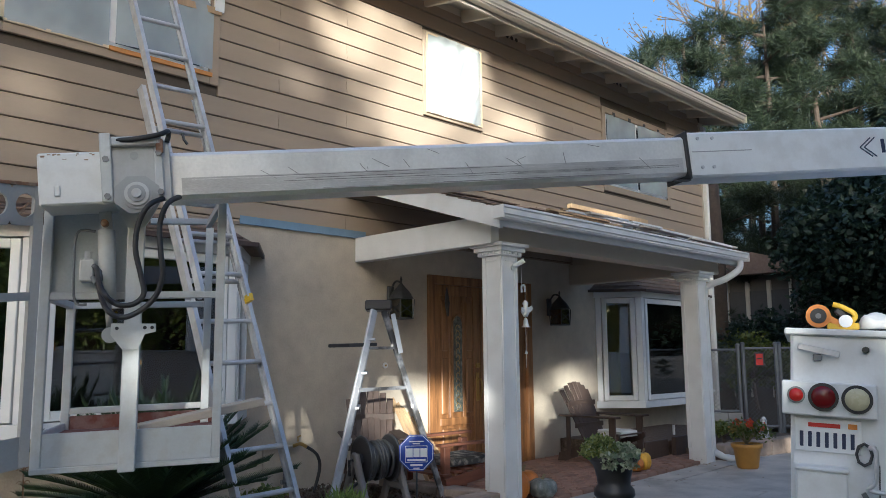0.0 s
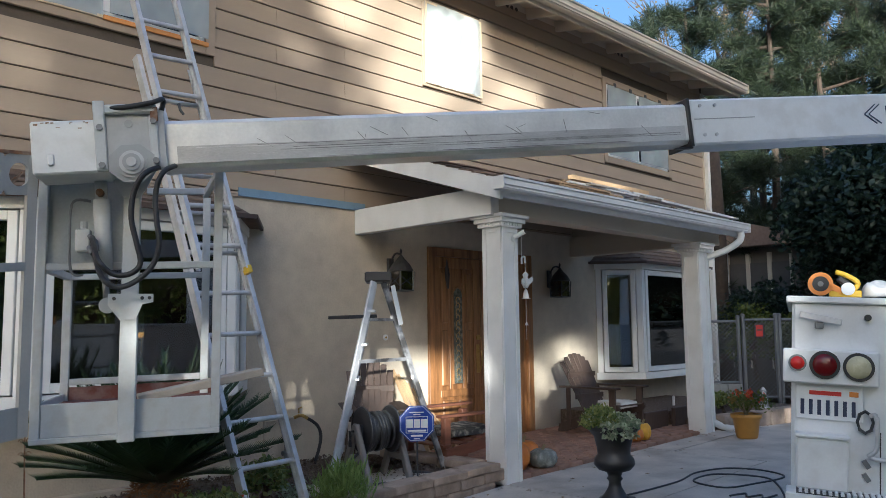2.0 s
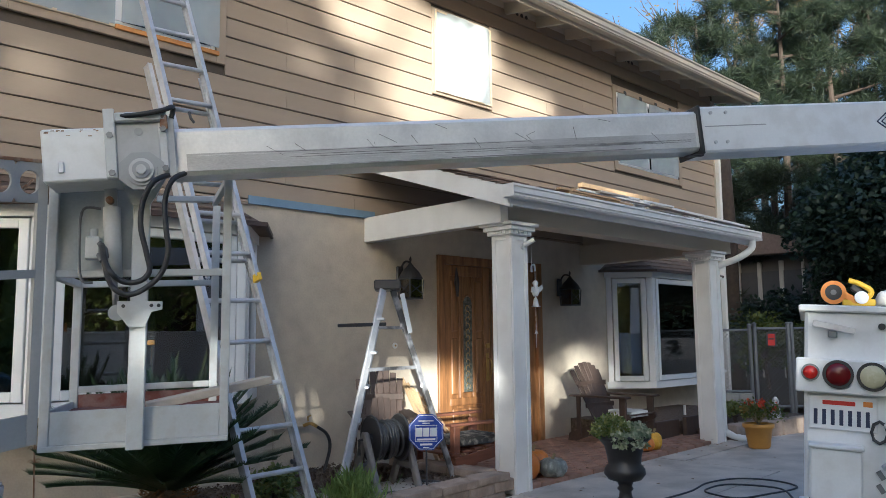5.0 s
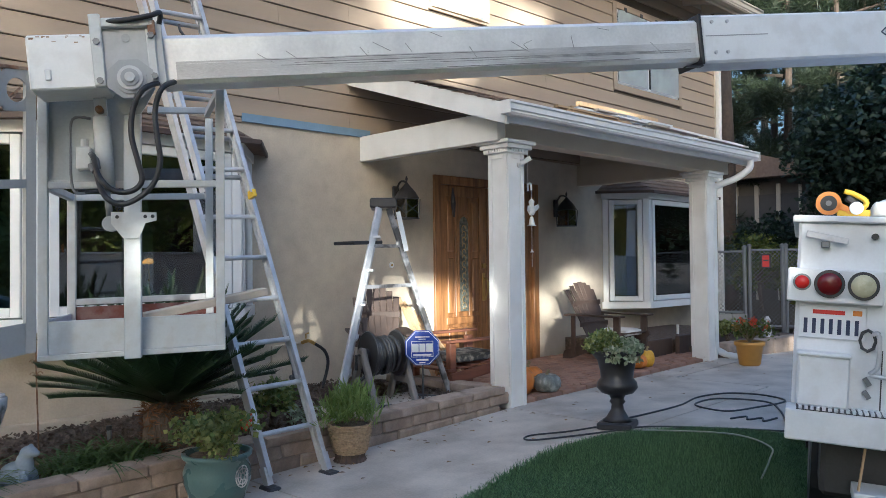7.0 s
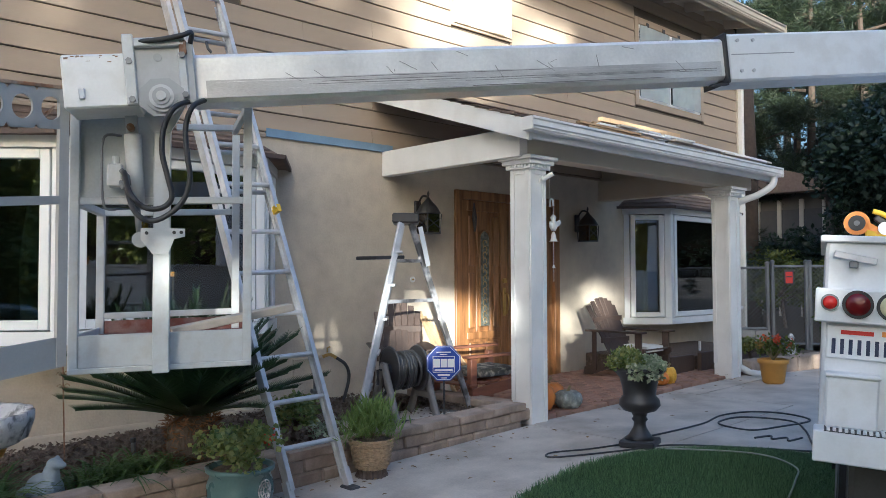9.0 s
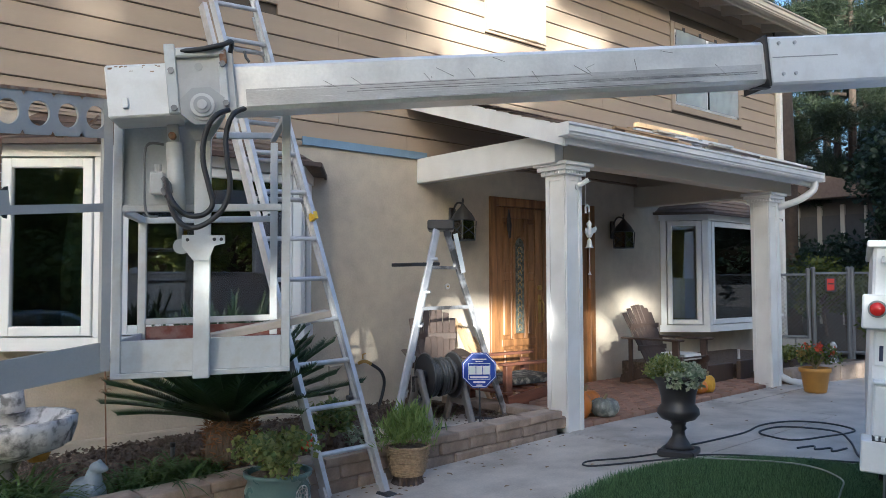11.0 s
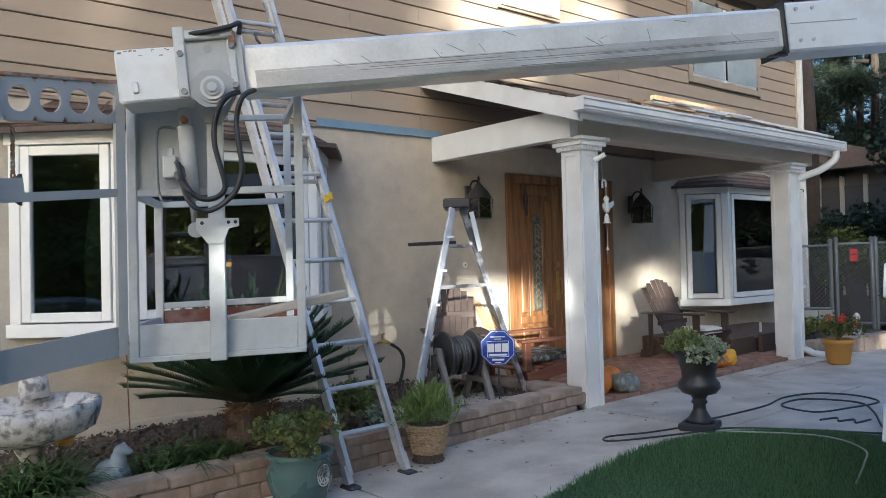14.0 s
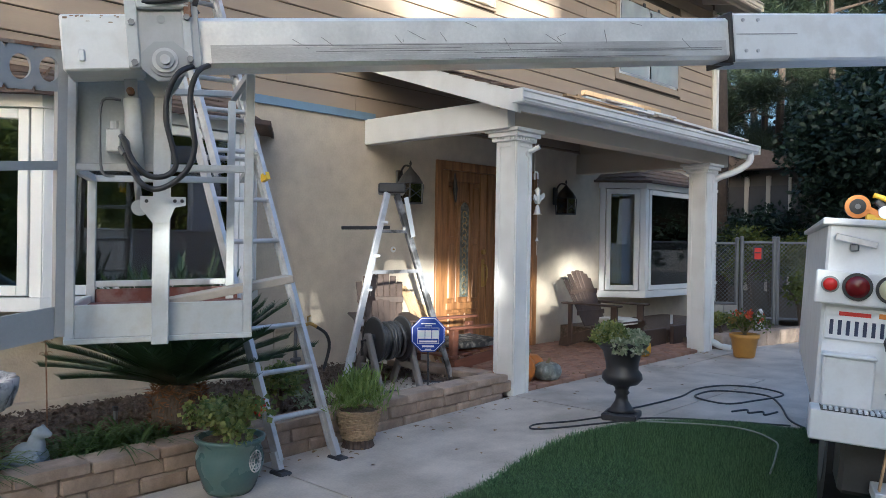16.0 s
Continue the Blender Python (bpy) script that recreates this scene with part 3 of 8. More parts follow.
solid("corner_trim", box(B(), (X1 - 0.1, -0.028, 2.3), (X1 + 0.015, -0.001, 5.28), 0.004), TRIM, "beige corner board of the siding", "trim", "structure")


# ---- windows ----
def frame_ring(bm, x0, x1, z0, z1, y, w, t):
    box(bm, (x0, y - t, z0), (x0 + w, y, z1), 0.004)
    box(bm, (x1 - w, y - t, z0), (x1, y, z1), 0.004)
    box(bm, (x0 + w, y - t, z1 - w), (x1 - w, y, z1), 0.004)
    box(bm, (x0 + w, y - t, z0), (x1 - w, y, z0 + w), 0.004)
    return bm


def sheet_film(x0, x1, z0, z1, y, seed, amp=0.012, nx=30, nz=30):
    """Loose plastic film, drawn into folds."""
    bm = B()
    vs = []
    for i in range(nx + 1):
        row = []
        for j in range(nz + 1):
            u, w = i / nx, j / nz
            x_, z_ = x0 + (x1 - x0) * u, z0 + (z1 - z0) * w
            d = noise.noise(Vector((x_ * 5 + seed, z_ * 1.5, 0))) + 0.6 * noise.noise(Vector((x_ * 9 - z_ * 7, z_ * 4 + seed, 3)))
            row.append(bm.verts.new((x_, y - amp * (1 + d) * min(1, 6 * u, 6 * (1 - u)), z_)))
        vs.append(row)
    for i in range(nx):
        for j in range(nz):
            bm.faces.new((vs[i][j], vs[i + 1][j], vs[i + 1][j + 1], vs[i][j + 1]))
    return bm


def upper_window(name, h, trim, mullion, label, film, folds=0.02):
    x0, x1, z0, z1 = h
    wdw = thing(name, ((x0 + x1) / 2, 0, z0), label, "window", kind="structure")
    bm = frame_ring(B(), x0 - trim, x1 + trim, z0 - trim, z1 + trim, 0.0, trim, 0.032)
    part("casing", bm, SIDING, wdw, "brown painted casing")
    part("window_frame", frame_ring(B(), x0, x1, z0, z1, 0.05, 0.05, 0.06), VINYL, wdw, "white vinyl frame")
    if mullion:
        part("mullion", box(B(), (mullion - 0.035, -0.012, z0 + 0.05), (mullion + 0.035, 0.045, z1 - 0.05), 0.004), VINYL, wdw)
    spans = [(x0 + 0.05, mullion - 0.035), (mullion + 0.035, x1 - 0.05)] if mullion else [(x0 + 0.05, x1 - 0.05)]
    for a_, b_ in spans:
        p_ = part("pane", box(B(), (a_, 0.03, z0 + 0.05), (b_, 0.036, z1 - 0.05)), GLASS, wdw)
        p_.visible_shadow = False
    for k, q in enumerate(film):
        part("plastic_film", sheet_film(*q, -0.036 if k == 0 else -0.04, 3.3 * k + x0, folds), FILM, wdw, "loose translucent masking film", smooth=True)
    return wdw


w0 = upper_window("window_1", HOLES["up0"], 0.09, 2.73, "wide upper window masked with loose plastic film", [(1.92, 2.70, 3.81, 4.96), (2.75, 3.60, 3.86, 4.42)])
part("sill", box(B(), (2.70, -0.05, 3.79), (3.60, -0.03, 3.83), 0.004), ORTAPE, w0, "raw orange wood along the sill")
part("tape", box(B(), (1.91, -0.044, 3.80), (1.94, -0.034, 4.95)), TAPE, w0, "masking tape")
part("tape", box(B(), (1.88, -0.044, 3.80), (2.70, -0.034, 3.825)), TAPE, w0, "masking tape")
bm = B()
prism(bm, [(3.18, 4.82), (3.56, 4.44), (3.56, 4.42), (3.10, 4.42), (3.12, 4.75)], Matrix(((1, 0, 0, 0), (0, 0, 1, -0.05), (0, 1, 0, 0), (0, 0, 0, 1))), 0.004)
part("loose_film_flap", bm, FILM, w0, "torn flap of film")
part("casing_strip", beam(B(), (3.25, -0.05, 4.38), (3.67, -0.05, 4.40), 0.012, 0.06, (0, 0, 1)), RAWW, w0, "unpainted strip of wood")
part("casing_strip", beam(B(), (3.645, -0.048, 4.40), (3.645, -0.048, 5.03), 0.09, 0.02, (0, 1, 0)), VINYL, w0, "white casing strip")
part("casing_strip", beam(B(), (3.05, -0.05, 5.05), (3.18, -0.05, 4.42), 0.012, 0.03, (0, 1, 0)), RAWW, w0, "unpainted strip of wood")
w1 = upper_window("window_2", HOLES["up1"], 0.06, None, "small upper window wholly masked with white plastic film", [(6.20, 7.12, 4.05, 4.98)], 0.035)
for q in ((6.20, 6.22, 4.05, 4.98), (7.10, 7.12, 4.05, 4.98), (6.22, 7.10, 4.05, 4.07), (6.22, 7.10, 4.96, 4.98)):
    part("tape", box(B(), (q[0], -0.052, q[2]), (q[1], -0.044, q[3])), TAPE, w1, "masking tape")
part("backing_sheet", box(B(), (6.28, -0.012, 4.13), (7.04, 0.0, 4.90)), CLOTH, w1, "white paper behind the film")
w2 = upper_window("window_3", HOLES["up2"], 0.09, 10.63, "upper double window with clear film drawn over it", [(9.82, 10.60, 3.79, 4.81), (10.66, 11.48, 3.79, 4.81)])
for k in range(4):
    part("tape", box(B(), (9.95 + 0.42 * k, -0.062, 4.80), (10.02 + 0.42 * k, -0.056, 4.86), 0.004), DARKM, w2, "dark patch of tape")


def bay(name, xs, y, z0, z1, label, roof_z, curtain=False):
    """A canted bay: two angled sides and a front, with its own shingled roof."""
    b_ = thing(name, ((xs[1] + xs[2]) / 2, 0, z0), label, "bay window", kind="structure")
    corners = [(xs[0], 0.0), (xs[1], y), (xs[2], y), (xs[3], 0.0)]
    part("sill_board", prism(B(), [(c[0], c[1]) for c in [(corners[0][0] - 0.03, 0.0), (xs[1] - 0.02, y - 0.03), (xs[2] + 0.02, y - 0.03), (corners[3][0] + 0.03, 0.0)]], Matrix.Translation((0, 0, z0)), 0.09), VINYL, b_, "white sill board")
    part("head_board", prism(B(), [(corners[0][0] - 0.03, 0.0), (xs[1] - 0.02, y - 0.03), (xs[2] + 0.02, y - 0.03), (corners[3][0] + 0.03, 0.0)], Matrix.Translation((0, 0, z1 - 0.08)), 0.08), VINYL, b_, "white head board")
    for (a_, c_) in zip(corners, corners[1:]):
        a_, c_ = Vector((*a_, 0)), Vector((*c_, 0))
        d = (c_ - a_)
        ln = d.length
        ang = math.atan2(d.y, d.x)
        m = Matrix.Translation((a_.x, a_.y, 0)) @ Matrix.Rotation(ang, 4, "Z")
        bm = B()
        lo, hi = z0 + 0.09, z1 - 0.08
        for q in ((0, 0.075), (ln - 0.075, ln)):
            box(bm, (q[0], -0.01, lo), (q[1], 0.07, hi), 0.004, m)
        fr = part("post_frame", bm, VINYL, b_)
        bm = B()
        s0, s1 = 0.085, ln - 0.085
        for q in ((s0, s0 + 0.065, lo + 0.01, hi - 0.01), (s1 - 0.065, s1, lo + 0.01, hi - 0.01), (s0 + 0.065, s1 - 0.065, hi - 0.075, hi - 0.01), (s0 + 0.065, s1 - 0.065, lo + 0.01, lo + 0.075)):
            box(bm, (q[0], -0.018, q[2]), (q[1], 0.04, q[3]), 0.005, m)
        part("sash", bm, VINYL, b_, "white sash")
        p_ = part("pane", box(B(), (s0 + 0.06, 0.010, lo + 0.07), (s1 - 0.06, 0.016, hi - 0.07), 0, m), GLASS, b_)
        p_.visible_shadow = False
    yo = y - 0.14
    ro = [(xs[0] - 0.16, 0.0, z1 + 0.0), (xs[1] - 0.10, yo, z1 + 0.0), (xs[2] + 0.10, yo, z1 + 0.0), (xs[3] + 0.16, 0.0, z1 + 0.0)]
    rt = [(xs[0] + 0.30, 0.0, roof_z), (xs[1] + 0.15, -0.02, roof_z), (xs[2] - 0.15, -0.02, roof_z), (xs[3] - 0.30, 0.0, roof_z)]
    bm = B()
    lo = [bm.verts.new(p_) for p_ in ro]
    hi = [bm.verts.new(p_) for p_ in rt]
    for i_ in range(3):
        bm.faces.new((lo[i_], lo[i_ + 1], hi[i_ + 1], hi[i_]))
    bm.faces.new(lo[::-1])
    bm.faces.new(hi)
    bm.faces.new((lo[0], hi[0], hi[3], lo[3]))
    part("roof", bm, SHINGLE, b_, "brown shingled hip roof")
    for k in range(1, 4):
        t = k / 4
        ring_ = [Vector(p_).lerp(Vector(q_), t) for p_, q_ in zip(ro, rt)]
        bm = B()
        for a_, c_ in zip(ring_, ring_[1:]):
            beam(bm, a_ + Vector((0, -0.004, 0.004)), c_ + Vector((0, -0.004, 0.004)), 0.03, 0.012)
        part("shingle_course", bm, SHINGLE, b_)
    bm = B()
    for a_, c_ in zip(ro, ro[1:]):
        beam(bm, (a_[0], a_[1], a_[2] + 0.005), (c_[0], c_[1], c_[2] + 0.005), 0.025, 0.035)
    part("drip_edge", bm, DARKW, b_, "dark drip edge")
    if curtain:
        for (u0, u1) in ((xs[0] + 0.34, xs[0] + 0.66), (xs[3] - 0.5, xs[3] - 0.36)):
            bm = B()
            pts = [(u0 + (u1 - u0) * k / 24, 0.06 + 0.03 * math.sin(k * 1.9)) for k in range(25)]
            lo_ = [bm.verts.new((p_[0], p_[1], z0 + 0.1)) for p_ in pts]
            hi_ = [bm.verts.new((p_[0], p_[1], z1 - 0.1)) for p_ in pts]
            for k in range(24):
                bm.faces.new((lo_[k], lo_[k + 1], hi_[k + 1], hi_[k]))
            tagged(solid("curtain", bm, CURT, "yellow-green curtain hanging inside the bay window", "curtain"))
    return b_


bay("window_4", (1.50, 2.10, 3.62, 4.02), -0.50, 0.86, 2.26, "white vinyl bay window with angled sides and shingled roof", 2.53)
bay("window_5", (9.42, 9.84, 11.55, 11.97), -0.45, 0.66, 2.22, "white vinyl bay window beside the porch, curtain drawn open", 2.52, True)

# ---- porch ----
PS = 0.32
porch = thing("porch_roof", (7.7, -1.0, 2.6), "white shed porch roof with brown shingles on two columns", "porch roof", kind="structure")


def pz(y):
    return 3.19 + PS * y


AX = Matrix(((0, 0, 1, 0), (1, 0, 0, 0), (0, 1, 0, 0), (0, 0, 0, 1)))
part("deck", prism(B(), [(YW, pz(YW) - 0.06), (-1.72, pz(-1.72) - 0.06), (-1.72, pz(-1.72)), (YW, pz(YW))], Matrix.Translation((5.44, 0, 0)) @ AX, 4.62), DARKW, porch, "brown stained boards under the roof")
part("rake_board", prism(B(), [(YW, pz(YW) - 0.17), (-1.76, pz(-1.76) - 0.17), (-1.76, pz(-1.76) + 0.01), (YW, pz(YW) + 0.01)], Matrix.Translation((5.405, 0, 0)) @ AX, 0.035), WHITE, porch, "white rake board")
part("rake_board", prism(B(), [(YW, pz(YW) - 0.17), (-1.76, pz(-1.76) - 0.17), (-1.76, pz(-1.76) + 0.01), (YW, pz(YW) + 0.01)], Matrix.Translation((10.06, 0, 0)) @ AX, 0.035), WHITE, porch, "white rake board")
part("fascia", box(B(), (5.40, -1.75, 2.48), (10.06, -1.722, 2.66), 0.003), WHITE, porch, "white fascia")
# soffit and front beam take the beige trim colour in place of shade
part("soffit_board", box(B(), (5.44, -1.72, 2.53), (10.06, -1.50, 2.545)), TRIM, porch, "soffit, beige standing in for shade")
part("front_beam", box(B(), (5.69, -1.50, 2.386), (10.03, -1.30, 2.60), 0.004), TRIM, porch, "front beam, beige standing in for shade")
part("side_beam", box(B(), (5.58, -1.50, 2.37), (5.69, YW, 2.63), 0.004), WHITE, porch, "white side beam")
part("side_beam", box(B(), (9.44, -1.297, 2.35), (9.62, YW, 2.62), 0.004), TRIM, porch, "cream side beam")
for k in range(3):
    za, ya = 2.622 + 0.17 * k, (2.622 + 0.17 * k + 0.20 - 3.19) / PS
    zb = min(za + 0.166, pz(YW) - 0.07)
    yb = (zb + 0.07 - 3.19) / PS
    part("gable_board", prism(B(), [(ya - 0.3, za), (YW, za), (YW, zb), (min(yb, YW - 0.01), zb)], Matrix.Translation((9.50 + 0.004 * k, 0, 0)) @ AX, 0.02), TRIM, porch, "cream board over the side beam")
for k in range(7):
    xx = 6.15 + 0.6 * k
    part("rafter", prism(B(), [(YW, pz(YW) - 0.16), (-1.3, pz(-1.3) - 0.16), (-1.3, pz(-1.3) - 0.06), (YW, pz(YW) - 0.06)], Matrix.Translation((xx, 0, 0)) @ AX, 0.045), DARKW, porch)
rnd = random.Random(21)
for row_ in range(14):
    y1 = -1.79 + 0.16 * row_
    x_ = 5.40 - rnd.random() * 0.2
    while x_ < 10.08:
        w_ = rnd.uniform(0.22, 0.34)
        a_, b_ = max(5.40, x_), min(10.10, x_ + w_ - 0.006)
        if b_ > a_ + 0.03:
            lift_ = rnd.choice((0, 0, 0, 0.004, 0.012, 0.03)) if 3 < x_ else 0
            bm = B()
            y0_ = y1 + rnd.uniform(-0.012, 0.012)
            prism(bm, [(y0_, pz(y0_) + 0.012 + lift_), (y0_ + 0.19, pz(y0_ + 0.19) + 0.002), (y0_ + 0.19, pz(y0_ + 0.19) + 0.008), (y0_, pz(y0_) + 0.021 + lift_)] if y0_ + 0.19 < YW - 0.03 else [(y0_, pz(y0_) + 0.012), (YW - 0.03, pz(YW - 0.03) + 0.002), (YW - 0.03, pz(YW - 0.03) + 0.008), (y0_, pz(y0_) + 0.021)], Matrix.Translation((a_, 0, 0)) @ AX, b_ - a_)
            part("shingle", bm, SHINGLE, porch)
        x_ += w_
pg = thing("porch_gutter", (7.7, -1.8, 2.55), "white metal gutter along the porch eave", "gutter", kind="structure")
prof = [(-1.752, 2.49), (-1.83, 2.49), (-1.845, 2.52), (-1.86, 2.53), (-1.86, 2.575), (-1.875, 2.582), (-1.875, 2.60), (-1.85, 2.60), (-1.845, 2.505), (-1.752, 2.505)]
part("gutter_trough", prism(B(), prof, Matrix.Translation((5.33, 0, 0.04)) @ AX, 4.79), WHITE, pg)
for xx in (5.325, 10.125):
    part("end_cap", box(B(), (xx - 0.004, -1.875, 2.53), (xx + 0.004, -1.752, 2.64)), WHITE, pg)
ds = thing("downspout", (9.75, -1.5, 0.06), "white downspout strapped to the porch column", "downspout", kind="structure")
dl = smooth_line([(10.0, -1.80, 2.54), (9.99, -1.79, 2.43), (9.88, -1.66, 2.31), (9.76, -1.47, 2.22), (9.73, -1.44, 2.1), (9.73, -1.44, 1.2), (9.73, -1.44, 0.25), (9.74, -1.47, 0.17), (9.80, -1.60, 0.11), (9.84, -1.66, 0.10)], 5)
part("pipe", tube(B(), dl, 0.042, 10), WHITE, ds, smooth=True)
part("strap", box(B(), (9.66, -1.49, 2.05), (9.78, -1.39, 2.08)), WHITE, ds)
part("strap", box(B(), (9.66, -1.49, 0.9), (9.78, -1.39, 0.93)), WHITE, ds)
cs = thing("corner_downspout", (X1 - 0.05, -0.06, 0.2), "white downspout at the house corner", "downspout", kind="structure")
part("pipe", box(B(), (X1 - 0.09, -0.105, 0.1), (X1 - 0.01, -0.035, 5.2), 0.008), WHITE, cs)


def column(name, x, y, z, top):
    c = thing(name, (x + 0.11, y + 0.11, z), "square white panelled porch column with moulded capital", "column", "porch columns", "structure")
    part("shaft", box(B(), (x, y, z), (x + 0.22, y + 0.22, top), 0.005), WHITE, c)
    bm = B()
    for yy, d in ((y - 0.009, 0), ):
        for q in ((0.0, 0.045), (0.175, 0.22)):
            box(bm, (x + q[0], y - 0.012, z), (x + q[1], y - 0.001, top - 0.06), 0.002)
        box(bm, (x + 0.046, y - 0.012, top - 0.16), (x + 0.174, y - 0.001, top - 0.06), 0.002)
    for q in ((0.0, 0.045), (0.175, 0.22)):
        box(bm, (x - 0.012, y + q[0], z + 0.2), (x - 0.001, y + q[1], top - 0.06), 0.002)
    box(bm, (x - 0.012, y + 0.046, top - 0.16), (x - 0.001, y + 0.174, top - 0.06), 0.002)
    part("panel_strip", bm, WHITE, c, "raised stiles")
    for k, (o, z0_, z1_) in enumerate(((0.03, -0.115, -0.075), (0.055, -0.075, -0.035), (0.08, -0.035, -0.001))):
        part("moulding", box(B(), (x - o - 0.012, y - o - 0.012, top + z0_), (x + 0.22 + o, y + 0.22 + o, top + z1_), 0.005), WHITE, c)
    for k in range(6):
        part("dentil", box(B(), (x - 0.008 + 0.038 * k, y - 0.052, top - 0.10), (x + 0.010 + 0.038 * k, y - 0.041, top - 0.078)), WHITE, c)
        part("dentil", box(B(), (x - 0.052, y - 0.008 + 0.038 * k, top - 0.10), (x - 0.041, y + 0.010 + 0.038 * k, top - 0.078)), WHITE, c)
    return c


column("column", 5.71, -1.50, -0.01, 2.385)
column("column", 9.42, -1.50, 0.04, 2.385)
cam_ = thing("security_camera", (5.86, -1.53, 2.19), "small white security camera on the porch column", "camera")
part("bracket", disc(B(), (5.86, -1.516, 2.17), (0, 1, 0), 0.028, 0.012), WHITE, cam_)
part("body", tube(B(), [(5.86, -1.53, 2.18), (5.90, -1.62, 2.23)], 0.022, 12), WHITE, cam_)
part("lens", disc(B(), (5.9, -1.622, 2.231), (0.4, -0.9, 0.5), 0.016, 0.006), PLASTB, cam_)

# porch floor base, step to the door
slab([(5.94, -1.455), (10.3, -1.455), (10.3, YW), (5.94, YW)], -0.03, 0.4, MORTAR, "porch_floor", "brick-paved porch floor", "floor")
slab([(5.60, -1.27), (5.94, -1.27), (5.94, YW), (5.60, YW)], -0.005, 0.4, MORTAR, "porch_floor", "brick-paved porch floor edge", "floor")
solid("threshold", box(B(), (6.25, -0.06, 0.04), (8.0, 0.2, 0.105), 0.005), CONC, "concrete door threshold", "trim", "structure")
solid("drip_strip", box(B(), (3.92, -0.027, 2.54), (5.35, 0.0, 2.612)), BLUE, "strip of unpainted blue below the siding", "trim", "structure")
solid("siding_skirt", box(B(), (X0, -0.02, 2.53), (3.92, 0.0, 2.56)), SIDING, "brown trim below the siding", "trim", "structure")

# ---- planter ----
solid("planter_wall", box(B(), (-1.1, -1.47, -0.5), (5.60, -1.33, 0.11)), MORTAR, "low garden wall of tan concrete blocks with caps", "garden wall", "structure")
bm = B()
nx, ny = 120, 24
vs = [[bm.verts.new((-1.1 + 6.65 * i / nx, -1.34 + (1.34 + YW) * j / ny, 0.10 + 0.03 * noise.noise(Vector((i * 0.3, j * 0.3, 0))) + 0.012 * random.uniform(-1, 1))) for j in range(ny + 1)] for i in range(nx + 1)]
for i in range(nx):
    for j in range(ny):
        bm.faces.new((vs[i][j], vs[i + 1][j], vs[i + 1][j + 1], vs[i][j + 1]))
solid("mulch_bed", bm, SOIL, "dark bark mulch in the planter bed", "soil", "structure")
rng = np.random.default_rng(8)
n = 6800
c = np.stack([rng.uniform(0.8, 5.4, n), rng.uniform(-1.3, YW - 0.08, n), rng.uniform(0.115, 0.14, n)], 1)
v, f = blades(c, 0.035, rng, "chip", 0.15)
tagged(new("bark_chips", quads("bark_chips", v.tolist(), f.tolist(), SOIL)), "loose bark chips and dry leaves", "mulch", kind="stuff")
solid("wall_footing", box(B(), (X0, -0.05, -0.5), (5.55, -0.001, 0.19), 0.01), STUCCO, "stucco footing ledge along the wall", "trim", "structure")

# ---- boom of the lift ----
BD = Vector((2.212, -1.252, 0.245)).normalized()      # along the boom
BN = Vector((BD.y, -BD.x, 0)).normalized()            # towards the camera side
if BN.y > 0:
    BN = -BN
BU = BN.cross(BD).normalized()
if BU.z < 0:
    BU = -BU
BL = Vector((1.878, -2.922, 2.160))                    # near face, left end of the bare tube


def along(s, up=0.0, back=0.0):
    return BL + BD * s + BU * up - BN * back


def bbox(bm, s0, s1, u0, u1, b0, b1, bevel=0.0):
    """A box in the boom's own frame: along, up, back from its near face."""
    m = Matrix((BD, BU, -BN)).transposed().to_4x4()
    m.translation = BL
    return box(bm, (s0, u0, b0), (s1, u1, b1), bevel, m)


MIDP = mat("mid grey machine paint", (0.45, 0.465, 0.475), 0.42, var=0.08, scale=5, bump=0.08, other=(0.36, 0.36, 0.36), amount=0.4, stain=8)
lift = thing("boom_lift", tuple(along(2.0, -0.1, 0.1)), "telescopic lift boom, bare metal inner tube in white outer tube", "boom lift")
part("inner_tube", bbox(B(), -0.05, 3.0, -0.105, 0.105, 0.0, 0.17, 0.018), STEELT, lift, "scuffed bare metal tube")
part("wear_stripe", bbox(B(), 0.02, 2.53, -0.088, -0.012, -0.0015, 0.002), mat("worn metal", (0.50, 0.50, 0.505), 0.36, metal=0.3, var=0.25, scale=2, fine=80, other=(0.74, 0.74, 0.74), amount=0.8, stain=1.4, stretch=(1, 1, 3)), lift, "dark rubbed stripe")
rnd = random.Random(17)
LIGHTSTREAK = mat("bright scratch", (0.66, 0.66, 0.66), 0.4, metal=0.3, var=0.3)
DARKSTREAK = mat("dark scratch", (0.19, 0.19, 0.19), 0.5, metal=0.2, var=0.3)
for k in range(22):
    u_, s0_ = rnd.uniform(-0.086, -0.016), rnd.uniform(0.03, 1.6)
    s1_ = min(2.5, s0_ + rnd.uniform(0.5, 1.9))
    t_ = rnd.uniform(0.0006, 0.0022)
    part("scratch_line", bbox(B(), s0_, s1_, u_, u_ + t_, -0.0026, -0.0012), LIGHTSTREAK if k % 2 else DARKSTREAK, lift)
for k in range(14):
    s0_, u_ = rnd.uniform(0.1, 2.45), rnd.uniform(-0.01, 0.085)
    part("scuff", beam(B(), along(s0_, u_, -0.0008), along(s0_ + rnd.uniform(-0.05, 0.09), u_ - rnd.uniform(0.01, 0.07), -0.0008), 0.0016, 0.002, tuple(BN)), DARKSTREAK, lift, "dark scuff")
part("outer_tube", bbox(B(), 2.56, 5.6, -0.122, 0.122, -0.02, 0.20, 0.012), TRUCKW, lift, "white painted outer tube")
part("wiper_collar", bbox(B(), 2.548, 2.562, -0.127, 0.127, -0.024, 0.204, 0.003), PLASTB, lift, "black wiper collar")
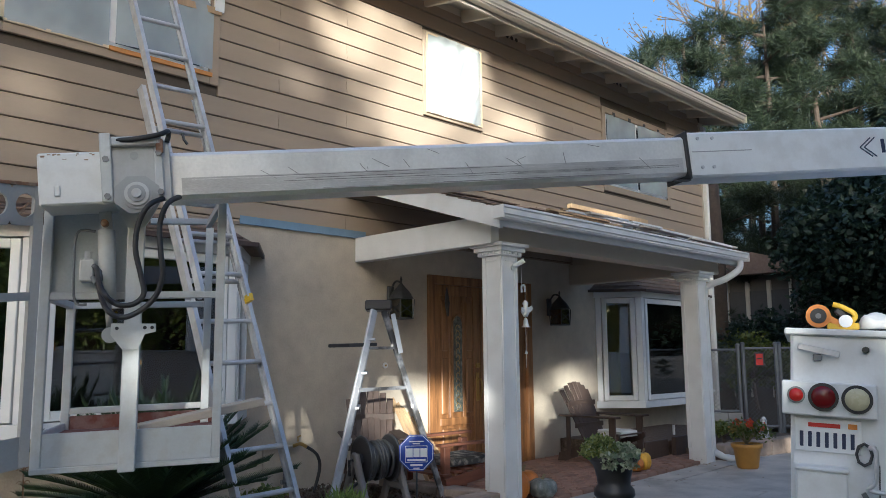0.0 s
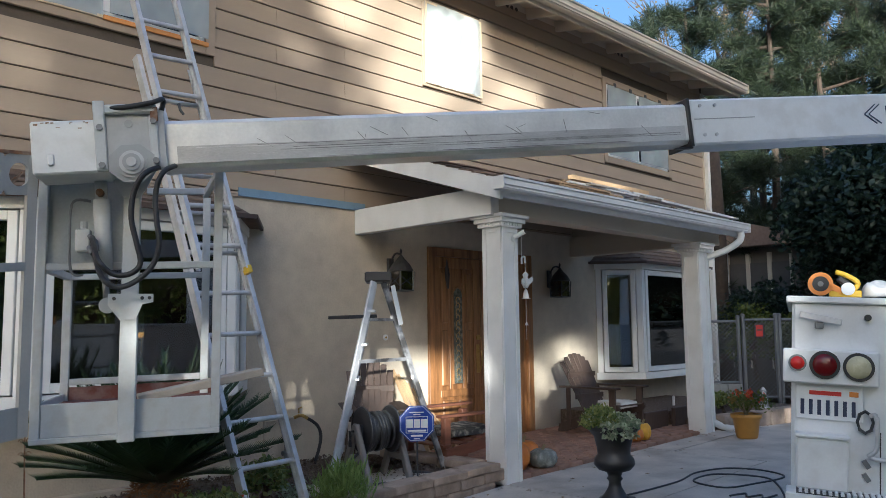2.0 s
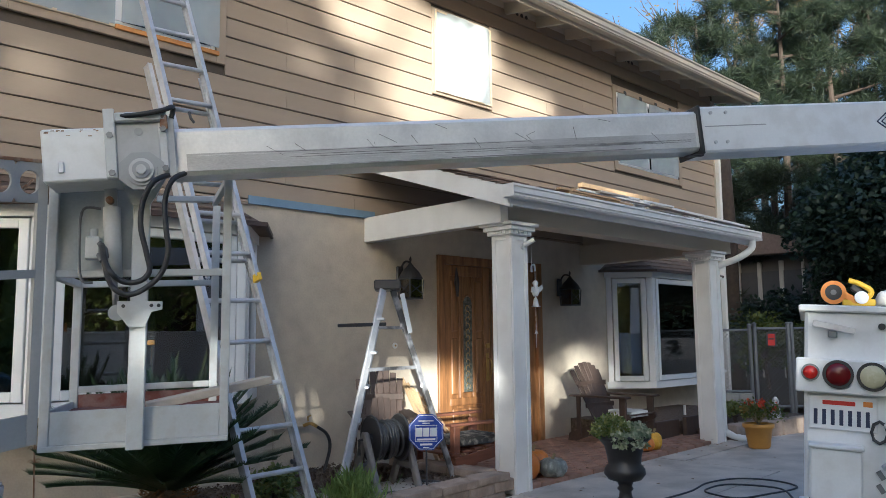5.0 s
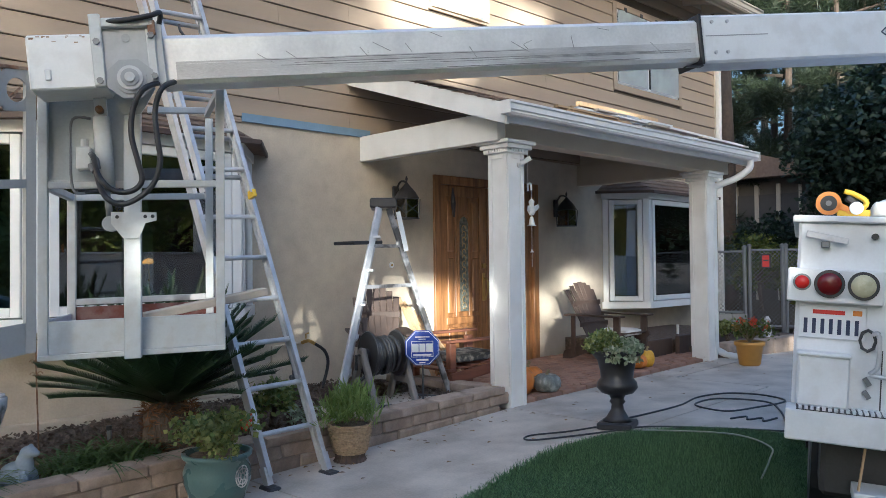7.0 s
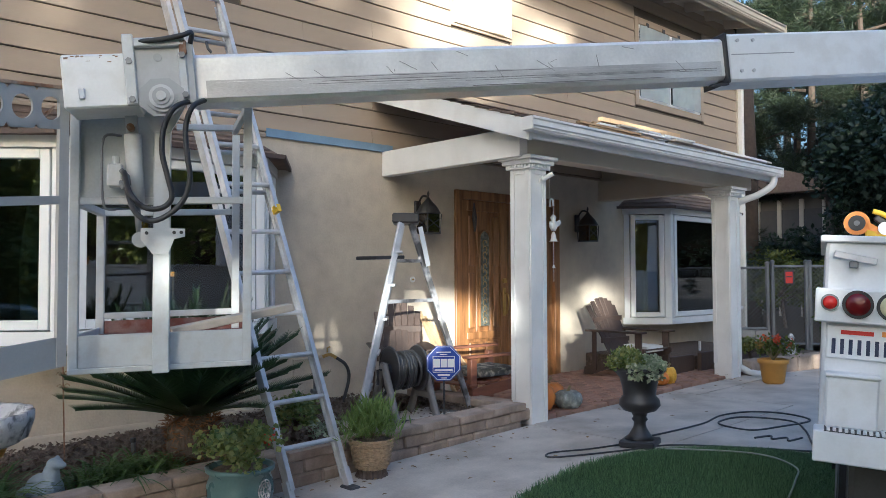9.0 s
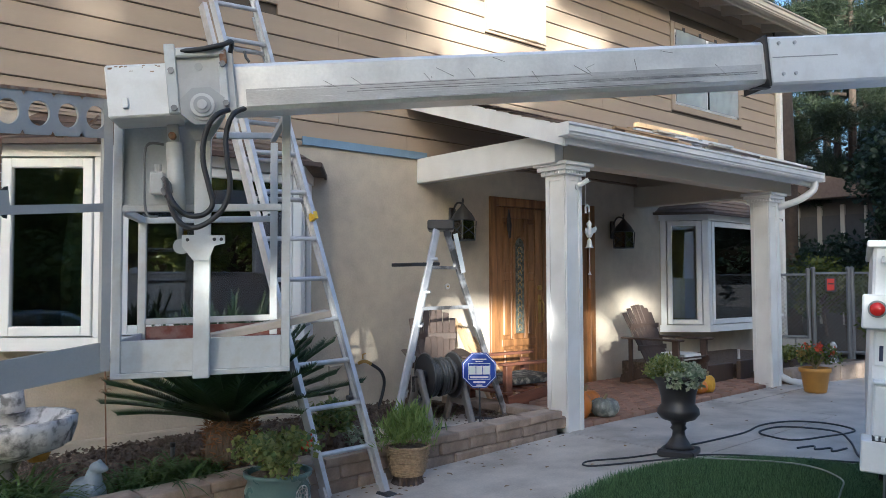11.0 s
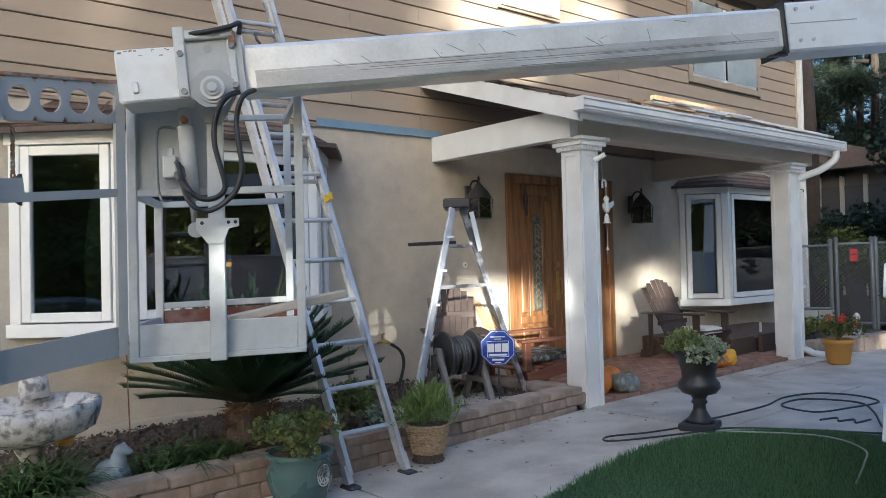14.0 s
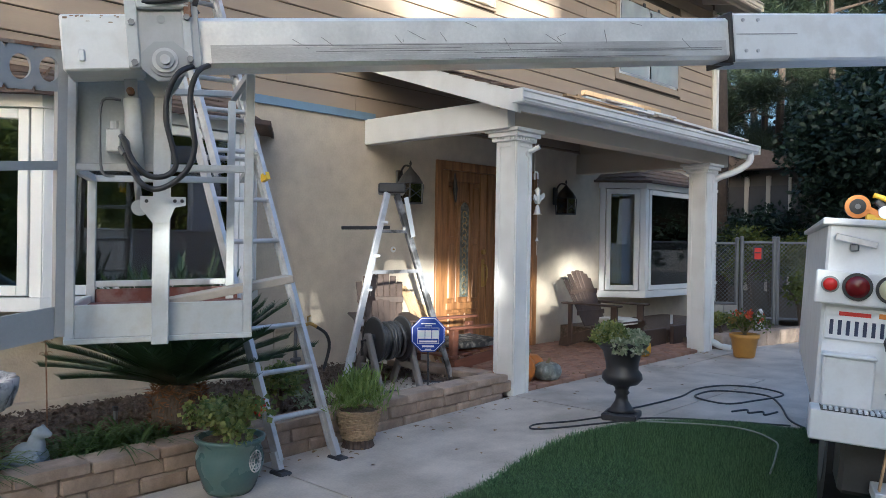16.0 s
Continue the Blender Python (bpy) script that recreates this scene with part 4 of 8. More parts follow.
part("wiper_lip", bbox(B(), 2.46, 2.56, -0.136, -0.128, -0.012, 0.02, 0.002), PLASTB, lift)
for s, u in ((2.62, 0.085), (2.71, 0.085), (2.63, -0.07), (2.70, -0.07)):
    part("bolt", disc(B(), along(s, u, -0.022), BN, 0.009, 0.012, 10), ALU, lift)
part("seam_line", bbox(B(), 2.58, 2.95, 0.012, 0.017, -0.0215, -0.02), GREYP, lift)
for k in range(2):
    for sgn in (1, -1):
        beam_b = beam(B(), along(3.67 + 0.03 * k, 0.005, -0.0215), along(3.75 + 0.03 * k, 0.005 + 0.055 * sgn, -0.0215), 0.006, 0.003, tuple(BN))
        part("emblem_stroke", beam_b, INKB, lift, "dark chevron emblem")
for k in range(4):
    part("emblem_bar", bbox(B(), 3.82 + 0.05 * k, 3.845 + 0.05 * k, -0.03, 0.05, -0.0225, -0.0205), INKB, lift, "dark lettering shown as a bar")
head = part("head_box", bbox(B(), -0.547, -0.25, -0.112, 0.113, -0.02, 0.22, 0.008), TRUCKW, lift, "white cover at the boom tip")
for k in range(16):
    part("rust_chip", bbox(B(), *(lambda a_, b_: (a_, a_ + rnd.uniform(0.004, 0.018), b_, b_ + rnd.uniform(0.002, 0.007)))(rnd.uniform(-0.54, -0.27), 0.113 - rnd.random() ** 2 * 0.04 - 0.008), -0.0212, -0.0195), RUST, lift)
part("hinge_tab", bbox(B(), -0.485, -0.462, -0.075, -0.03, -0.032, -0.02, 0.003), TRUCKW, lift)
part("mount_plate", bbox(B(), -0.30, -0.02, -0.112, 0.150, -0.035, -0.02, 0.004), MIDP, lift, "pale grey pivot plate")
part("plate_rib", bbox(B(), -0.30, -0.255, -0.112, 0.185, -0.05, -0.035, 0.004), PALEP, lift)
part("plate_rib", bbox(B(), -0.085, -0.05, -0.09, 0.12, -0.046, -0.035, 0.004), PALEP, lift)
bm = bbox(B(), -0.255, -0.05, 0.125, 0.165, -0.06, 0.12, 0.006)
part("valve_block", bm, PALEP, lift)
for s, u in ((-0.277, 0.07), (-0.277, -0.09), (-0.065, 0.09), (-0.065, -0.08)):
    part("bolt", disc(B(), along(s, u, -0.052), BN, 0.014, 0.016, 6), GALV, lift)
part("port", disc(B(), along(-0.165, 0.085, -0.036), BN, 0.017, 0.004, 18), GREYP, lift)
PV = along(-0.161, -0.086, 0)
oct_ = [(0.098 * math.cos(radians(22.5 + 45 * k)), 0.085 * math.sin(radians(22.5 + 45 * k))) for k in range(8)]
mm = Matrix((BD, BU, BN)).transposed().to_4x4()
mm.translation = PV + BN * 0.036
part("pivot_plate", prism(B(), oct_, mm, 0.014), GREYP, lift, "grey octagonal pivot plate")
for r, o, mt in ((0.064, 0.052, GREYP), (0.05, 0.062, PALEP), (0.036, 0.070, GREYP), (0.020, 0.078, PALEP)):
    part("pivot_ring", disc(B(), PV + BN * o, BN, r, 0.014, 28), mt, lift)
hs = smooth_line([along(-0.23, 0.15, -0.05), along(-0.15, 0.15, -0.07), along(-0.06, 0.165, -0.07), along(-0.02, 0.185, -0.04), along(-0.03, 0.14, -0.03)], 6)
part("top_hose", tube(B(), hs, 0.011, 8), RUBBER, lift, "short black hose", smooth=True)
part("lug", bbox(B(), -0.075, -0.045, 0.09, 0.15, -0.06, -0.045, 0.003), RUST, lift, "rusty lug")

# ---- work platform ----
BO = Vector((1.505, -2.440, 0))
PU, PVv = Vector((0.872, -0.489, 0.026)), Vector((0.489, 0.872, 0))


def pb(u, v_, z):
    return BO + PU * u + PVv * v_ + Vector((0, 0, z))


def pbox(bm, u0, u1, v0, v1, z0, z1, bevel=0.003):
    m = Matrix((PU, PVv, Vector((0, 0, 1)))).transposed().to_4x4()
    m.translation = BO
    return box(bm, (u0, v0, z0), (u1, v1, z1), bevel, m)


W, D, ZB, ZT, ZR = 0.780, 0.70, 0.894, 1.050, 1.662
plat = thing("work_platform", tuple(pb(0.38, 0.35, ZB)), "pale grey metal work cage hanging from the boom, gate open", "work platform")
for (u, v_, z1) in ((0.0, 0.0, 2.06), (W - 0.04, 0.0, 2.10), (0.0, D - 0.035, ZR), (W - 0.10, D - 0.035, 2.06)):
    part("post", pbox(B(), u, u + 0.04, v_, v_ + 0.035, ZB, z1), PALEP, plat)
for v_, z in ((0.004, ZR - 0.035), (D - 0.032, ZR - 0.035), (D - 0.03, 1.09)):
    part("rail", pbox(B(), 0.04, W - (0.04 if v_ < 0.1 else 0.10), v_, v_ + 0.028, z, z + 0.032), PALEP, plat)
for u in (0.004, W - 0.036):
    part("side_rail", pbox(B(), u, u + 0.03, 0.035, D - 0.035, ZR - 0.035, ZR), PALEP, plat)
part("top_rail", pbox(B(), 0.42, W - 0.08, 0.31, 0.34, 2.02, 2.05), PALEP, plat)
part("top_rail", pbox(B(), W - 0.04, W - 0.005, 0.03, D - 0.03, 2.065, 2.1), PALEP, plat)
part("brace", beam(B(), pb(W - 0.02, 0.02, 2.08), pb(W - 0.085, 0.34, 2.02), 0.025, 0.03), PALEP, plat)
part("toe_board", pbox(B(), 0.04, W - 0.04, 0.006, 0.022, ZB + 0.012, ZT), PALEP, plat, "pale toe board")
for u in (0.008, W - 0.024):
    part("toe_board", pbox(B(), u, u + 0.016, 0.03, D - 0.03, ZB + 0.012, ZT), PALEP, plat, "pale toe board")
part("bottom_channel", pbox(B(), 0.0, W, -0.006, 0.03, ZB - 0.012, ZB + 0.012), PALEP, plat)
RUSTF = mat("rusty floor plate", (0.17, 0.062, 0.045), 0.85, var=0.25, scale=9, other=(0.30, 0.26, 0.24), amount=0.35, stain=14)
part("rear_toe_board", pbox(B(), 0.04, W - 0.04, D - 0.022, D - 0.006, ZB + 0.012, ZT + 0.03), RUSTF, plat, "rust-red rear toe board")
fl = part("floor_pan", pbox(B(), 0.02, W - 0.02, 0.024, D - 0.024, ZB + 0.10, ZB + 0.12), RUSTF, plat, "rust-red floor plate")
part("back_plate", pbox(B(), 0.02, 0.40, 0.04, 0.052, ZR - 0.02, 2.06), mat("scuffed grey plate", (0.42, 0.45, 0.45), 0.4, var=0.14, scale=4, other=(0.55, 0.56, 0.55), amount=0.5, stain=3), plat, "scuffed grey mounting plate")
part("mast", pbox(B(), 0.355, 0.425, -0.06, -0.006, 0.875, 2.04), PALEP, plat, "pale upright of the mount")
m = Matrix((PU, Vector((0, 0, 1)), -PVv)).transposed().to_4x4()
m.translation = pb(0.39, -0.062, 1.475)
part("gusset", prism(B(), [(-0.085, 0.04), (0.10, 0.035), (0.10, 0.0), (0.055, -0.01), (0.03, -0.075), (-0.035, -0.075), (-0.085, -0.01)], m, 0.012), PALEP, plat, "pale gusset plate")
for q in (-0.06, 0.055, 0.085):
    part("gusset_hole", disc(B(), m @ Vector((q, 0.018, 0.013)), tuple(-PVv), 0.008, 0.003, 12), PLASTB, plat)
m.translation = pb(0.39, -0.061, 2.0)
part("mount_ear", prism(B(), [(-0.10, 0.06), (0.10, 0.06), (0.06, -0.02), (0.035, -0.06), (-0.035, -0.06), (-0.06, -0.02)], m, 0.012), PALEP, plat)
cyl = part("cylinder", tube(B(), [pb(0.265, -0.05, 1.93), pb(0.285, -0.05, 1.62)], 0.036, 16), PALEP, plat, "cream hydraulic cylinder", smooth=True)
part("rod", tube(B(), [pb(0.285, -0.05, 1.62), pb(0.30, -0.05, 1.47)], 0.014, 10), GALV, plat, "steel piston rod", smooth=True)
part("clevis", beam(B(), pb(0.255, -0.05, 2.06), pb(0.265, -0.05, 1.93), 0.05, 0.03, tuple(PVv)), PALEP, plat)
part("clevis", disc(B(), pb(0.302, -0.05, 1.465), tuple(PVv), 0.034, 0.04), GREYP, plat)
part("clevis_pin", disc(B(), pb(0.262, -0.08, 1.955), tuple(PVv), 0.016, 0.05, 14), RUST, plat)
part("valve", pbox(B(), 0.165, 0.225, -0.07, 0.0, 1.70, 1.80, 0.006), PALEP, plat, "cream valve block")
part("valve_knob", tube(B(), [pb(0.195, -0.035, 1.80), pb(0.195, -0.035, 1.835)], 0.016, 10), PALEP, plat)
part("fitting", tube(B(), [pb(0.22, -0.06, 1.77), pb(0.25, -0.075, 1.74), pb(0.255, -0.08, 1.70)], 0.013, 8), GALV, plat)
part("fitting", tube(B(), [pb(0.22, -0.06, 1.72), pb(0.24, -0.08, 1.69)], 0.013, 8), GALV, plat)
part("handle", tube(B(), smooth_line([pb(0.22, -0.04, 1.925), pb(0.15, -0.05, 1.92), pb(0.14, -0.05, 1.8), pb(0.15, -0.05, 1.62), pb(0.2, -0.05, 1.60)], 5), 0.006, 6), GALV, plat, "thin bent wire")
part("hose", tube(B(), smooth_line([along(-0.03, -0.09, 0.02), along(-0.108, -0.14, -0.10), along(-0.16, -0.224, -0.10), along(-0.176, -0.329, -0.10), along(-0.162, -0.435, -0.10), along(-0.155, -0.515, -0.10), along(-0.20, -0.553, -0.10), along(-0.265, -0.545, -0.10), along(-0.315, -0.483, -0.09), pb(0.235, -0.075, 1.76)], 6), 0.0115, 9), RUBBER, plat, "looped black hydraulic hose", smooth=True)
part("hose", tube(B(), smooth_line([along(0.01, -0.09, 0.02), along(-0.04, -0.143, -0.10), along(-0.075, -0.229, -0.10), along(-0.078, -0.347, -0.11), along(-0.076, -0.441, -0.11), along(-0.112, -0.532, -0.11), along(-0.183, -0.588, -0.11), along(-0.25, -0.602, -0.11), along(-0.303, -0.558, -0.10), pb(0.245, -0.075, 1.69)], 6), 0.0115, 9), RUBBER, plat, "looped black hydraulic hose", smooth=True)

part("pivot_pin", disc(B(), PV + BN * 0.0, tuple(BN), 0.03, 0.12), GREYP, plat)

# open gate of the platform
GR, GL = Vector((1.425, -2.60, 0)), Vector((0.915, -2.752, 0))
gate = part("gate_post", beam(B(), GR + Vector((0, 0, 0.94)), GR + Vector((0, 0, 2.09)), 0.038, 0.038, (0, 1, 0)), GREYP, plat, "grey gate post")


def gl(t, z):
    p_ = GR.lerp(GL, t)
    return Vector((p_.x, p_.y, z - 0.055 * t))


part("gate_post", beam(B(), gl(1, 0.94), gl(1, 2.09), 0.038, 0.038, (0, 1, 0)), GREYP, plat, "grey gate post")
part("gate_rail", beam(B(), gl(0.02, 1.63), gl(0.98, 1.63), 0.028, 0.035), GREYP, plat)
part("gate_toe_board", beam(B(), gl(0.02, 1.0), gl(0.98, 1.0), 0.015, 0.125), GREYP, plat)
gd = (GL - GR).normalized()
gn = Vector((-gd.y, gd.x, 0))
m = Matrix((gd, Vector((0, 0, 1)), gn)).transposed().to_4x4()
m.translation = GR
bm = B()
# perforated bar: rings of quads between round holes and square cells
L, H0, H1, cells = 0.86, 1.925, 2.095, 7
for k in range(cells):
    x0, x1 = L * k / cells, L * (k + 1) / cells
    cx, cz = (x0 + x1) / 2, (H0 + H1) / 2
    outer, inner = [], []
    for j in range(24):
        a_ = 2 * math.pi * j / 24
        dx, dz = math.cos(a_), math.sin(a_)
        s_ = min((x1 - x0) / 2 / max(abs(dx), 1e-6), (H1 - H0) / 2 / max(abs(dz), 1e-6))
        outer.append((cx + dx * s_, cz + dz * s_))
        inner.append((cx + dx * 0.044, cz + dz * 0.05))
    for face, off in ((1, 0.0), (-1, 0.012)):
        ov = [bm.verts.new(m @ Vector((p_[0], p_[1] - 0.107 * p_[0], off))) for p_ in outer]
        iv = [bm.verts.new(m @ Vector((p_[0], p_[1] - 0.107 * p_[0], off))) for p_ in inner]
        for j in range(24):
            bm.faces.new((ov[j], ov[(j + 1) % 24], iv[(j + 1) % 24], iv[j]))
        if face == 1:
            first = (ov, iv)
    for j in range(24):
        bm.faces.new((first[1][j], first[1][(j + 1) % 24], iv[(j + 1) % 24], iv[j]))
bmesh.ops.remove_doubles(bm, verts=bm.verts, dist=0.0004)
part("gate_bar", bm, GREYP, plat, "grey bar with round holes")
part("gate_bar_lip", beam(B(), gl(0.0, 2.10), gl(1.68, 2.10), 0.03, 0.014), RUST, plat, "rust-stained top lip")


def chain(a_, b_, sag, name, parent, r=0.0035):
    pts = [Vector(a_).lerp(Vector(b_), k / 12) + Vector((0, 0, -sag * 4 * (k / 12) * (1 - k / 12))) for k in range(13)]
    bm_ = B()
    for k in range(12):
        p_, q_ = pts[k], pts[k + 1]
        d_ = (q_ - p_).normalized()
        s_ = d_.cross(Vector((0, 0, 1)) if k % 2 else Vector((0.8, 0.6, 0.1))).normalized() * 0.007
        e_ = d_ * 0.004
        tube(bm_, [p_ - e_ + s_, q_ + e_ + s_, q_ + e_ * 2, q_ + e_ - s_, p_ - e_ - s_, p_ - e_ * 2], r, 5, True)
    return part(name, bm_, RUST, parent, "rusty chain")


chain(gl(0.55, 1.965) + gn * -0.03, gl(0.05, 2.02) + gn * -0.03, 0.06, "chain", plat)
chain(gl(0.82, 1.90) + gn * -0.03, gl(0.82, 1.70) + gn * -0.03, 0.0, "chain", plat)
part("snap_hook", tube(B(), [gl(0.80, 1.72), gl(0.84, 1.70), gl(0.84, 1.62), gl(0.80, 1.60)], 0.008, 6, True), DARKM, plat, "dark snap hook")
part("latch", beam(B(), gl(0.78, 1.66), gl(0.96, 1.66), 0.02, 0.09), GREYP, plat)
plank = solid("plank", beam(B(), tuple(pb(0.42, 0.12, ZT - 0.005)), tuple(pb(0.97, 0.20, ZT + 0.085)), 0.14, 0.035, (0, 0, 1), 0.003), GREYW, "grey weathered plank lying in the work cage", "plank")

# ---- utility truck ----
TO = Vector((3.865, -4.625, 0))
TU, TV = Vector((0.36, -0.933, -0.06)).normalized(), Vector((0.933, 0.36, 0)).normalized()
TW = TV.cross(TU).normalized()
if TW.z < 0:
    TW = -TW
TM = Matrix((TU, TV, TW)).transposed().to_4x4()
TM.translation = TO


def tb(bm, lo, hi, bevel=0.004):
    return box(bm, lo, hi, bevel, TM)


truck = thing("utility_truck", (4.6, -5.0, -0.05), "white utility truck, round lamps and tread bumper at its rear", "truck")
part("body", tb(B(), (0.02, 0.0, 0.62), (1.95, 2.6, 1.46), 0.012), TRUCKW, truck)
part("top_lip", tb(B(), (-0.005, -0.025, 1.455), (1.97, 2.6, 1.485), 0.006), TRUCKW, truck)
part("lamp_bar", tb(B(), (-0.015, -0.06, 1.11), (0.355, 0.0, 1.255), 0.006), TRUCKW, truck, "white lamp bar")


def lamp(u, z, r, lens, name):
    o = part(name, disc(B(), TM @ Vector((u, -0.062, z)), tuple(-TV), r, 0.022, 32), PLASTB if r > 0.05 else GALV, truck, "rubber ring")
    bm_ = B()
    mm_ = Matrix((TU, TW, -TV)).transposed().to_4x4()
    mm_.translation = TM @ Vector((u, -0.070, z))
    lathe(bm_, [(r * 0.8, 0.0), (r * 0.78, 0.008), (r * 0.5, 0.016), (r * 0.15, 0.019)], n=28, m=mm_)
    part("lens", bm_, lens, o, smooth=True)


lamp(0.042, 1.195, 0.036, REDLIT, "marker_lamp")
lamp(0.148, 1.192, 0.060, REDLENS, "tail_lamp")
lamp(0.277, 1.19, 0.060, CLEARLENS, "reverse_lamp")
pl = part("number_plate", tb(B(), (0.038, -0.012, 0.955), (0.298, -0.004, 1.098), 0.003), SIGNW, truck, "white plate with dark and red bars")
for k in range(7):
    part("plate_bar", tb(B(), (0.056 + 0.033 * k, -0.0145, 0.975), (0.071 + 0.033 * k, -0.0125, 1.04), 0.001), INKB, pl)
part("plate_bar", tb(B(), (0.09, -0.0145, 1.06), (0.215, -0.0125, 1.078), 0.001), REDP, pl)
part("plate_sticker", tb(B(), (0.245, -0.0145, 1.06), (0.28, -0.0125, 1.082), 0.001), ORANGE, pl, "orange sticker")
part("hinge_bar", beam(B(), tuple(TM @ Vector((0.05, -0.03, 1.405))), tuple(TM @ Vector((0.215, -0.03, 1.375))), 0.012, 0.028, (0, 0, 1), 0.003), ALU, truck, "bright latch bar")
part("latch_block", tb(B(), (0.11, -0.03, 1.345), (0.145, -0.002, 1.375)), GALV, truck)
part("rear_box", tb(B(), (0.04, -0.10, 0.67), (0.24, 0.0, 0.885), 0.008), TRUCKW, truck, "white pocket box")
part("box_lid", tb(B(), (0.035, -0.108, 0.885), (0.245, -0.0, 0.90), 0.004), TRUCKW, truck)
part("bumper", tb(B(), (0.0, -0.17, 0.535), (1.9, -0.01, 0.665), 0.006), TRUCKW, truck, "white step bumper")
for k in range(40):
    u = 0.05 + 0.0225 * k
    part("tread_tooth", tb(B(), (u, -0.165, 0.666), (u + 0.013, -0.12, 0.680), 0.002), TRUCKW, truck)
    if k > 8:
        part("tread_tooth", tb(B(), (u, -0.10, 0.666), (u + 0.013, -0.06, 0.680), 0.002), TRUCKW, truck)
part("tread_gap", tb(B(), (0.04, -0.168, 0.6645), (0.96, -0.03, 0.6675), 0.0), PLASTB, truck)
part("chassis", tb(B(), (0.15, 0.1, 0.25), (1.7, 2.6, 0.60), 0.02), DARKM, truck, "dark chassis and spare box below")
part("drop_step", tb(B(), (0.27, -0.15, 0.295), (0.9, 0.05, 0.345), 0.004), TRUCKW, truck, "white drop step")
part("step_strap", beam(B(), tuple(TM @ Vector((0.29, -0.1, 0.345))), tuple(TM @ Vector((0.31, -0.1, 0.54))), 0.008, 0.03, tuple(TV)), RAWW, truck, "tan strap")
part("grab_ring", tube(B(), [TM @ Vector((0.305 + 0.03 * math.cos(k), -0.02, 0.96 + 0.045 * math.sin(k))) for k in np.linspace(0, 2 * math.pi, 9)[:-1]], 0.007, 6, True), DARKM, truck, "dark D ring")
for zz in (0.80, 0.745):
    part("clip", beam(B(), tuple(TM @ Vector((0.30, -0.01, zz))), tuple(TM @ Vector((0.32, -0.01, zz - 0.03))), 0.02, 0.02), GALV, truck)
part("black_bolt", disc(B(), TM @ Vector((0.315, -0.008, 1.40)), tuple(-TV), 0.014, 0.03, 12), PLASTB, truck)
part("lever", tube(B(), smooth_line([TM @ Vector((0.325, -0.03, 0.99)), TM @ Vector((0.345, -0.05, 0.985)), TM @ Vector((0.345, -0.05, 0.86)), TM @ Vector((0.32, -0.04, 0.82)), TM @ Vector((0.42, -0.04, 0.81))], 5), 0.010, 8), ALU, truck, "bright folding lever", smooth=True)
part("panel_seam", tb(B(), (0.36, -0.006, 0.66), (0.365, 0.0, 0.92), 0.0), DARKM, truck)
for v_ in (0.75, 2.2):
    for u in (0.12, 1.6):
        wh = part("wheel", disc(B(), TM @ Vector((u + 0.12, v_, 0.33)), tuple(TU), 0.34, 0.24, 32), RUBBER, truck, "black tyre")
        part("rim", disc(B(), TM @ Vector((u + 0.12, v_, 0.33)), tuple(TU), 0.2, 0.25, 24), GALV, wh)

part("turret", tb(B(), (1.45, 1.9, 1.44), (1.9, 2.35, 2.55), 0.03), TRUCKW, truck, "white turret under the boom")

# tape gun on the truck's top
tg = thing("masking_machine", tuple(TM @ Vector((0.2, 0.12, 1.486))), "orange and yellow hand masking tape machine on the truck", "tape dispenser")


def tp(u, v_, z):
    return TM @ Vector((u, v_, z))


for r, mt, t_ in ((0.052, ORANGE, 0.03), (0.034, PLASTB, 0.034), (0.012, GALV, 0.04)):
    part("tape_wheel", disc(B(), tp(0.135, 0.10, 1.545), tuple(TV), r, t_, 28), mt, tg)
part("frame", beam(B(), tp(0.170, 0.10, 1.50), tp(0.300, 0.10, 1.505), 0.03, 0.03, tuple(TW), 0.004), YELLOW, tg)
part("frame", beam(B(), tp(0.170, 0.10, 1.54), tp(0.230, 0.10, 1.505), 0.03, 0.03, tuple(TW), 0.004), ORANGE, tg)
part("grip", tube(B(), smooth_line([tp(0.195, 0.10, 1.60), tp(0.240, 0.10, 1.585), tp(0.285, 0.10, 1.55), tp(0.245, 0.10, 1.50)], 5), 0.012, 8), YELLOW, tg, smooth=True)
part("handle", beam(B(), tp(0.205, 0.10, 1.575), tp(0.245, 0.10, 1.545), 0.026, 0.028, tuple(TW), 0.006), PLASTB, tg, "black grip")
part("paper_roll", disc(B(), tp(0.245, 0.10, 1.525), tuple(TV), 0.028, 0.05, 20), SIGNW, tg)
bm = B()
bmesh.ops.create_icosphere(bm, subdivisions=3, radius=1, matrix=Matrix.Translation(tp(0.37, 0.16, 1.52)) @ Matrix.Diagonal((0.07, 0.07, 0.045, 1)))
for v in bm.verts:
    v.co += Vector((0, 0, 1)) * 0.02 * noise.noise(v.co * 22)
    v.co.z = max(v.co.z, 1.472)
solid("plastic_bag", bm, CLOTH, "crumpled white plastic sheet on the truck top", "plastic sheet", smooth=True)

# ---- extension ladder ----
lad = thing("extension_ladder", (3.35, -1.75, -0.1), "tall aluminium extension ladder leaning against the house", "ladder")
F0, F1 = Vector((3.085, -1.745, -0.10)), Vector((3.532, -1.755, -0.085))
UP = Vector((-0.107, 0.330, 1.0))                     # along the rails for each metre of height
LN = Vector((1, 0, 0)).cross(UP).normalized()
if LN.y > 0:
    LN = -LN


